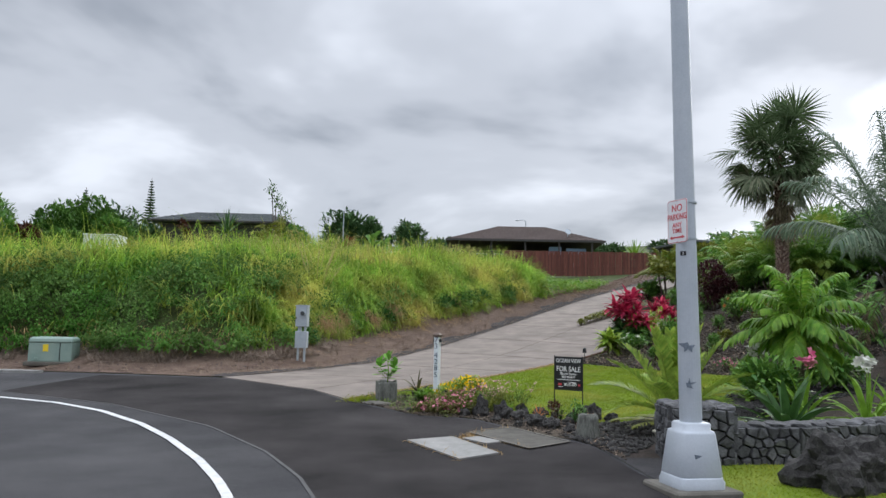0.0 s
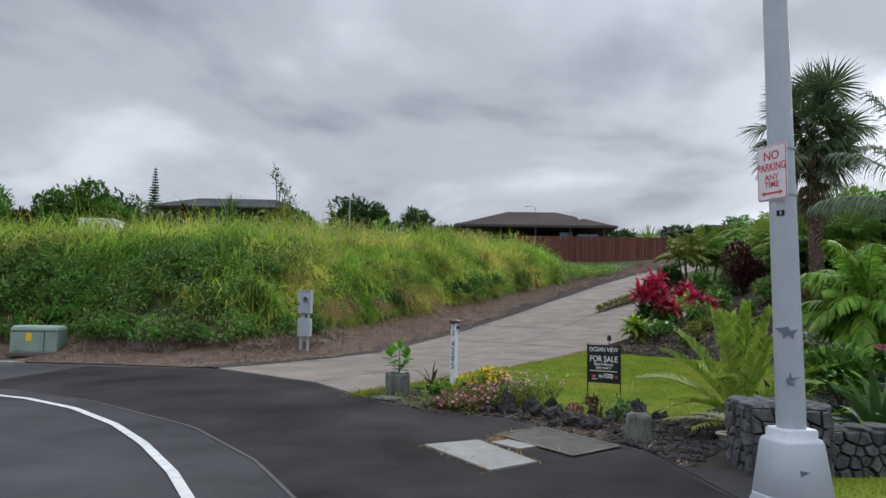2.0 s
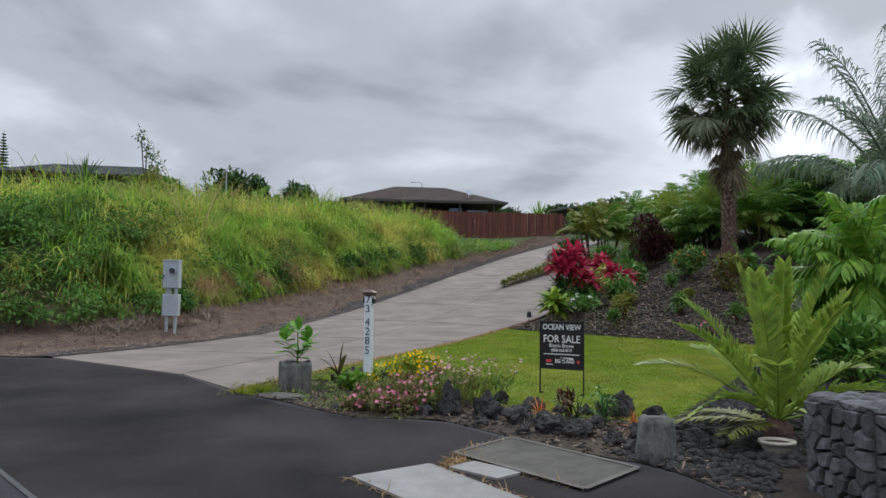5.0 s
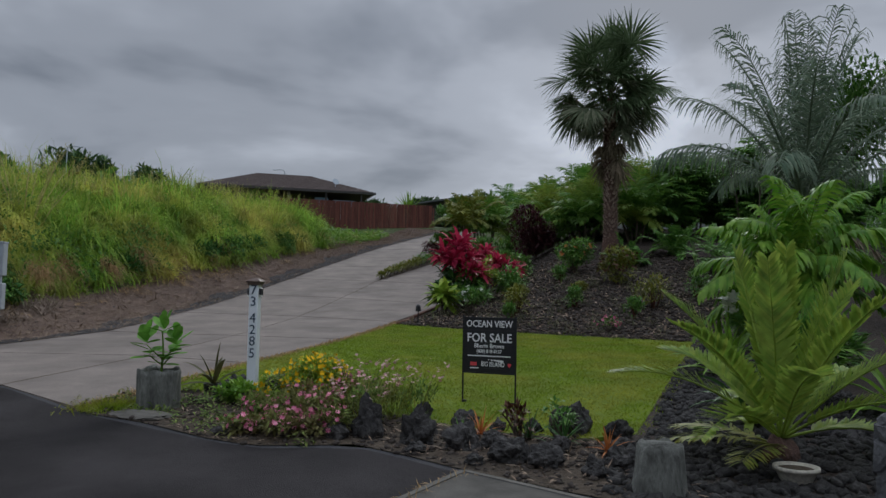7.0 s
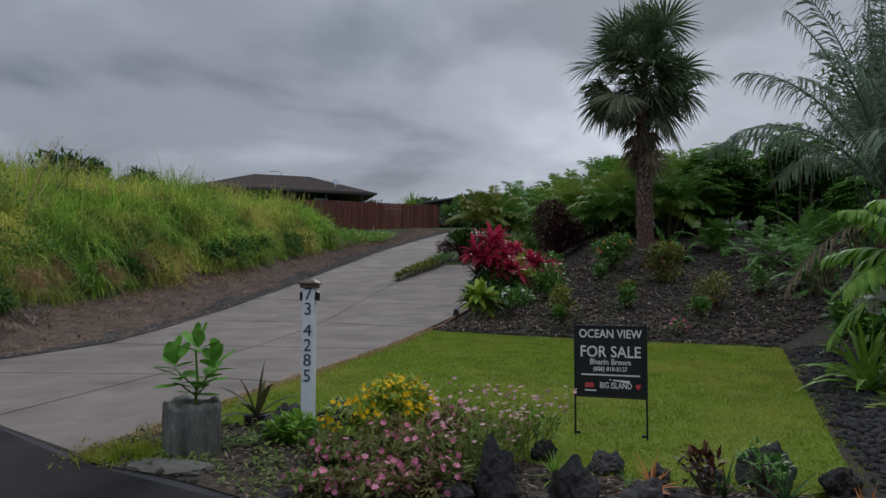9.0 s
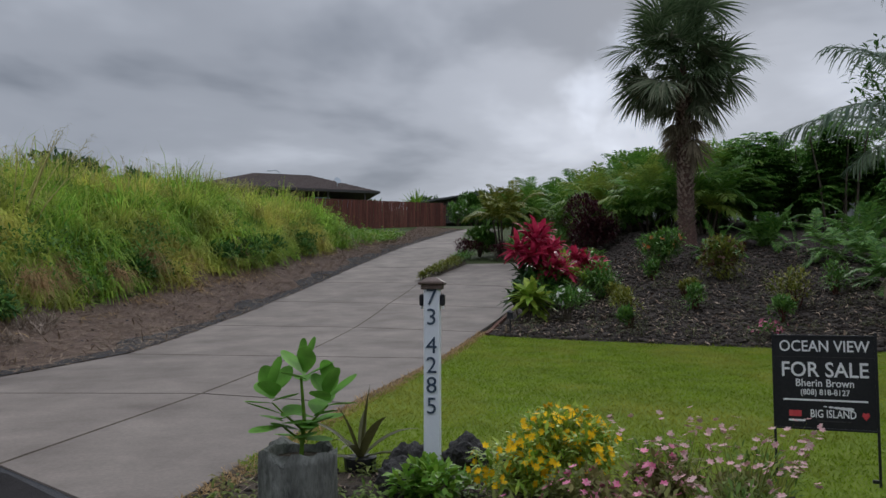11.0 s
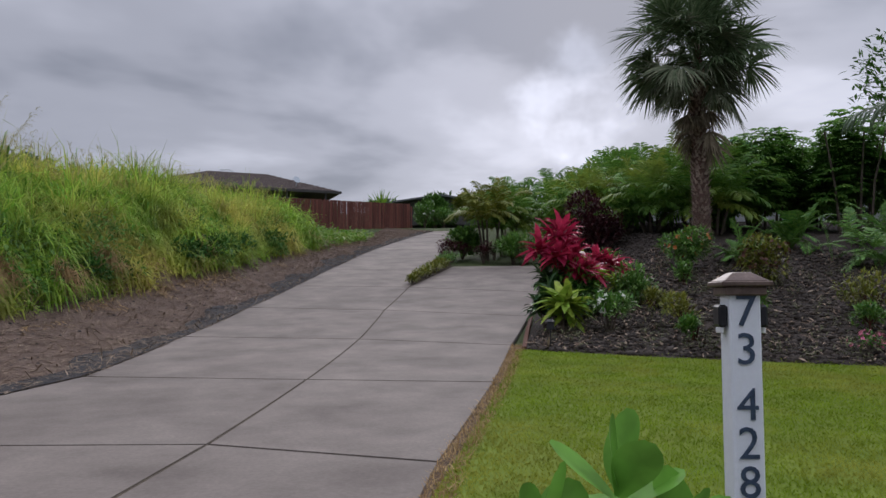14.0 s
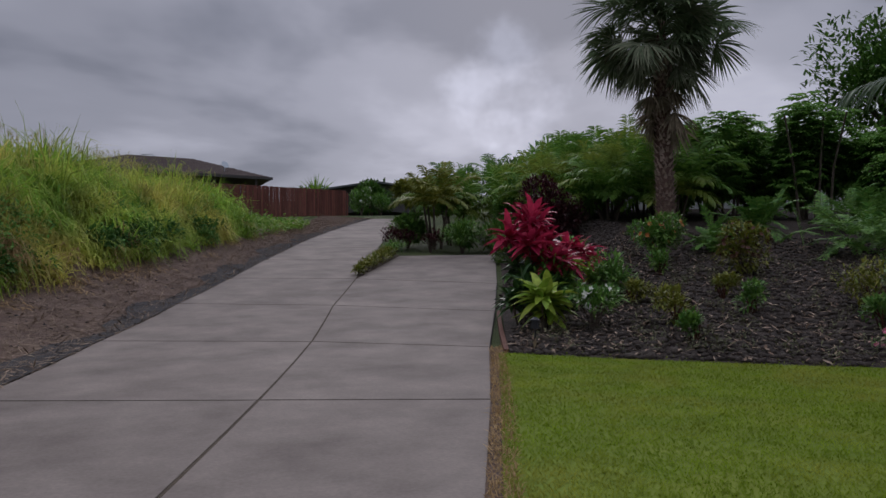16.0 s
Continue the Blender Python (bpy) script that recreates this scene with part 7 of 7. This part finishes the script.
def window(parent, x, y, z, w, hgt, frame_m=TRIM):
    wn_ = part("window", box(w, 0.06, hgt, 0.01, z, cx=x, cy=y), frame_m, parent)
    part("pane", box(w - 0.16, 0.03, hgt - 0.16, 0.0, z + 0.08, cx=x, cy=y - 0.03), GLASS, wn_)
    return wn_


ho = thing("house", 8.7, 84.0, 7.8, -2, "single-storey house with a brown hipped roof on the hilltop", "house")
part("wall", box(13.2, 9.0, 3.2, 0.02, -1.0), HOUSE_WALL, ho)
part("roof", hip_roof(13.6, 9.0, 2.15, 5.2, 3.25, 1.4), ROOF_BROWN, ho)
for bm in shingle_rows(13.6, 9.0, 2.15, 5.2, 3.25, 1.4):
    part("shingle_course", bm, ROOF_BROWN, ho)
part("fascia", box(16.5, 0.06, 0.22, 0.005, 3.06, cy=-5.93), HOUSE_WALL, ho)
for xx, ww in ((-4.6, 1.4), (-2.4, 1.6), (4.4, 1.5)):
    window(ho, xx, -4.55, 0.6, ww, 1.3, HOUSE_PALE)
# the open lanai's inner shade, put in as a flat dark panel
part("garage_door", box(3.4, 0.08, 2.2, 0.02, 0.0, cx=1.0, cy=-4.53), GLASS, ho, "dark panel for the shade inside the covered lanai")
part("blue_panel", box(1.3, 0.06, 0.8, 0.01, 1.9, cx=3.2, cy=-4.6), TARP, ho, "blue panel")
part("pale_panel", box(2.1, 0.06, 0.6, 0.01, 1.95, cx=5.4, cy=-4.6), TARP, ho, "blue-grey panel")
for xx in (-6.9, -3.5, 0, 3.5, 6.9):
    part("post", box(0.16, 0.16, 3.1, 0.01, 0, cx=xx, cy=-5.6), HOUSE_WALL, ho)
dish = part("satellite_dish", cyl(0.1, 0.34, 0.12, 16), GALV, ho, "grey dish on the eave", at=pose(4.5, -4.6, 4.25, 60, 0, 20))
part("dish_mast", cyl(0.03, 0.03, 0.75, 8, 3.5, 4.5, -4.6), GALV, ho)
part("vent", cyl(0.09, 0.09, 0.4, 8, 4.5, 1.5, -1), GALV, ho)

ho2 = thing("house", -18.3, 66.0, 6.2, 1, "dark house with a low grey roof behind the grass bank", "house")
part("wall", box(9.6, 8.0, 3.6, 0.02, 0), HOUSE_WALL, ho2)
part("roof", hip_roof(9.6, 8.0, 1.3, 6.4, 3.85, 0.9), ROOF_GREY, ho2)
part("fascia", box(11.5, 0.07, 0.14, 0.005, 3.7, cy=-4.93), HOUSE_WALL, ho2)
for bm in shingle_rows(9.6, 8.0, 1.3, 6.4, 3.85, 0.9, 8):
    part("shingle_course", bm, ROOF_GREY, ho2)
for xx, ww in ((-2.8, 1.5), (-0.6, 1.6), (2.9, 1.3)):
    window(ho2, xx, -4.03, 1.3, ww, 1.3, HOUSE_WALL)
part("corner_post", box(0.5, 0.3, 3.5, 0.02, 0, cx=4.5, cy=-4.4), HOUSE_PALE, ho2)

ho3 = thing("house", 28.0, 40.5, 4.4, -18, "neighbouring pale house with gabled green-grey roof behind hedges", "house")
part("wall", box(15.0, 8.0, 3.0, 0.02, -0.5), HOUSE_PALE, ho3)


def gable_roof(w, d, rise, z, over=0.6, thick=0.14):
    """Ridge along y."""
    W, D = w / 2 + over, d / 2 + over
    v = [(-W, -D, z), (0, -D, z + rise), (W, -D, z), (-W, D, z), (0, D, z + rise), (W, D, z)]
    v += [(a_, b_, c_ - thick) for a_, b_, c_ in v]
    f = [(0, 1, 4, 3), (1, 2, 5, 4), (6, 9, 10, 7), (7, 10, 11, 8), (0, 6, 7, 1), (1, 7, 8, 2), (3, 4, 10, 9), (4, 5, 11, 10), (0, 3, 9, 6), (2, 8, 11, 5)]
    bm = bmesh.new()
    vs = [bm.verts.new(p) for p in v]
    for q in f:
        bm.faces.new([vs[i] for i in q])
    bmesh.ops.recalc_face_normals(bm, faces=bm.faces)
    return bm


part("roof", gable_roof(6.2, 9.0, 1.25, 2.6, 0.6), ROOF_GREEN, ho3, at=pose(-4.6, 0, 0))
bm = bmesh.new()
bm.faces.new([bm.verts.new(p) for p in ((-7.7, -4.6, 2.5), (-1.5, -4.6, 2.5), (-4.6, -4.6, 3.7))])
part("gable_wall", bm, HOUSE_PALE, ho3)
part("main_roof", hip_roof(15.0, 8.0, 1.0, 8.0, 2.62, 0.8), ROOF_GREY, ho3)
for k in range(9):
    part("railing_post", box(0.08, 0.08, 1.0, 0.005, 0, cx=0.6 + k * 0.8, cy=-4.75), TRIM, ho3)
part("railing", box(6.8, 0.08, 0.08, 0.005, 1.0, cx=3.8, cy=-4.75), TRIM, ho3)
for xx in (1.5, 4.0, 6.0):
    window(ho3, xx, -4.03, 0.6, 1.3, 1.2)

ho4 = thing("house", 31, 84, 9.4, 20, "distant house with a pale eave beyond the driveway", "house")
part("wall", box(12, 7, 2.4, 0.02, -0.6), HOUSE_WALL, ho4)
part("roof", hip_roof(12, 7, 0.7, 6, 1.95, 0.8), ROOF_GREY, ho4)
for xx in (-3, 0, 3):
    window(ho4, xx, -3.53, 0.4, 1.4, 1.0)

# ---- hilltop planting and the far trees ----
shrub("fence_end_shrub", 19.8, 66.0, 0.9, 1.2, 1500, 0.2, 0.08, SHRUB, "upright shrub with white flowers at the fence end", flowers=(WHITE_FLOWER, 40, 0.08, "white flowers"), cz=1.3)
shrub("fence_end_shrub", 21.6, 66.5, 1.2, 0.8, 1200, 0.2, 0.08, SHRUB, "dark rounded shrub at the top of the drive")
strap_plant("agave", 17.6, 69.5, 30, 2.0, 0.16, ARECA, "large pale agave rising behind the fence", (0.4, 1.5), 0.3, dz=1.2)
TOP = "garden shrubs between the hilltop houses"
for px, py, rr, rz, mm, lab in ((-10.5, 55, 1.6, 1.7, SHRUB, "green"), (-8.6, 58, 1.3, 1.2, RUSSET, "reddish"), (-7.2, 56, 1.3, 1.4, RUSSET, "reddish"), (-3, 62, 1.6, 1.2, TREE, "green"), (0.5, 70, 1.6, 1.3, TREE, "green"), (-13, 56, 1.3, 1.6, YELLOWISH, "yellow-green"),
                           (-24, 52, 2.4, 2.6, TREE, "green"), (-28, 54, 2.8, 3.0, TREE, "green"), (-32, 52, 2.8, 2.9, SHRUB, "green"), (-26, 47, 1.2, 1.5, BROWN_LEAF, "reddish"), (-36, 55, 3, 3, TREE, "green"), (-30, 46, 2.2, 2.0, TREE, "green"), (-26.5, 45, 2.0, 1.7, SHRUB, "green"), (-34, 47, 2.4, 2.2, SHRUB, "green"), (-23, 46, 1.6, 1.4, TREE, "green"), (-21.5, 50, 1.6, 1.8, SHRUB, "green"), (25, 76, 2, 1.8, TREE, "green"), (29, 72, 2.5, 2, SHRUB, "green"),
                           (35, 70, 3, 2.5, TREE, "green"), (40, 62, 3, 2.5, SHRUB, "green"), (22, 62, 1.5, 1.3, YELLOWISH, "yellow-green"), (25, 60, 1.8, 1.7, SHRUB, "green"), (29, 60, 2, 2, TREE, "green"), (22, 46, 1.6, 1.5, SHRUB, "green"), (25, 49, 2, 2, HEDGE, "green")):
    shrub("hilltop_shrub", px, py, rr, rz, 3600 if px < -20 else 2400, 0.4, 0.17, mm, "dense %s shrub on the hilltop" % lab, TOP)
strap_plant("yucca", -13.6, 47.5, 44, 1.7, 0.09, DEEP, "large spiky dark yucca in front of the grey-roofed house", (0.1, 1.5), 0.4, dz=1.9)
ti_plant(-18.3, 53, ((0, 0, 3.2), (0.3, 0.1, 2.6)), BROWN_LEAF, "tall dark red cordyline before the house", 0.6, name="cordyline")
ban = thing("banana_plant", -5.6, 60, h(-5.6, 60), 0, "dark green banana plant standing over the grass crest", "banana plant")
for dx, ht in ((0.0, 3.5), (0.8, 2.9)):
    part("stem", tube([(dx * 0.6, 0, -0.1), (dx, 0, ht * 0.6), (dx, 0, ht)], [0.16, 0.13, 0.09], 8, cap=False), YELLOWISH, ban)
    for k in range(8):
        a_, e_ = k * 2.399, radians(80 - 8 * k)
        d_ = np.array([[math.cos(a_) * math.cos(e_), math.sin(a_) * math.cos(e_), math.sin(e_)]])
        part("leaf", strips(np.array([[dx, 0.0, ht - 0.1]]), d_, RNG.uniform(1.3, 1.8), 0.42, 1.1, 8, "leaf", fold=0.2), SHRUB, ban)
clump_palm(-12.2, 54, 3.8, 20, YELLOWISH, "yellowish palm beside the grey-roofed house", 1.8, "", 3)
pap = thing("bare_stalk_tree", -12.5, 56, h(-12.5, 56), 0, "thin bare-stemmed tree with tufted tops", "tree")
for dx, ht in ((0, 5.2), (0.4, 4.5), (-0.35, 5.9), (0.8, 3.9)):
    part("stem", tube(resample3([(0, 0, 0), (dx * 0.4, 0, ht * 0.6), (dx, 0, ht)], 7), np.linspace(0.06, 0.03, 7), 6), BARK, pap)
    part("tuft", foliage(RNG.normal(0, 0.17, (60, 3)) + np.array([dx, 0, ht]), 0.3, 0.12, (dx, 0, ht)), TREE, pap)


def norfolk_pine(x, y, hgt):
    ob = thing("norfolk_pine", x, y, h(x, y), 0, "slender dark Norfolk pine far off", "tree", "far Norfolk pines")
    part("trunk", tube([(0, 0, 0), (0, 0, hgt * 0.5), (0, 0, hgt)], [0.25, 0.14, 0.03], 6), BARK, ob)
    out = []
    for k in range(26):
        u = k / 26
        z, r = hgt * (0.3 + 0.69 * u), (1 - u) * hgt * 0.13 + 0.2
        n = 9
        a = np.arange(n) * 2 * np.pi / n + k
        d = np.stack([np.cos(a), np.sin(a), np.full(n, 0.35)], 1)
        out.append(strips(np.tile([0, 0, z], (n, 1)), d, r * RNG.uniform(0.7, 1.1, n), 0.5, 0.3, 2, "leaf", fold=0.3))
    part("crown", cat(*out), FAR_TREE, ob)
    return ob


for px, py, ph in ((-50, 105, 13), (-46, 118, 16), (-40, 104, 8.0), (-41.5, 106, 7.0)):
    norfolk_pine(px, py, ph)
FARG = "far trees along the skyline"
for px, py, ph, cr in ((-58, 92, 10, 6), (-48, 95, 9, 5.5), (-42, 98, 11, 5), (-66, 100, 10, 6), (-74, 96, 11, 7), (-36, 92, 7, 4), (-15, 110, 9.5, 3.5), (-12, 100, 8, 3), (-9, 96, 7, 2.4), (-6, 120, 8.5, 4), (0, 125, 6, 4), (-2, 110, 5, 3), (22, 125, 4.6, 4), (28, 128, 4.4, 4.5), (36, 120, 4.8, 5), (44, 118, 5.4, 5), (52, 110, 6, 5), (60, 100, 8, 5), (66, 90, 9, 5), (48, 80, 7, 4)):
    tree(px, py, ph, cr, "broad green tree on the far skyline", FAR_TREE, 2000, 0.85, group=FARG, trunk_r=0.25)
for px, py, ph, rz in ((-12.6, 95, 8.3, 0), (12.0, 110, 7.6, 160), (-61, 100, 10, 0)):
    ob = thing("far_street_lamp", px, py, h(px, py), rz, "thin grey far street lamp with a curved arm", "street lamp", "far street lamps")
    part("pole", cyl(0.09, 0.06, ph, 8), GALV, ob)
    part("arm", tube(resample3([(0, 0, ph), (0.4, 0, ph + 0.25), (1.1, 0, ph + 0.2)], 7), 0.045, 5), GALV, ob)
    part("lamp_head", box(0.5, 0.2, 0.1, 0.03, ph + 0.14, cx=1.3), GALV, ob)
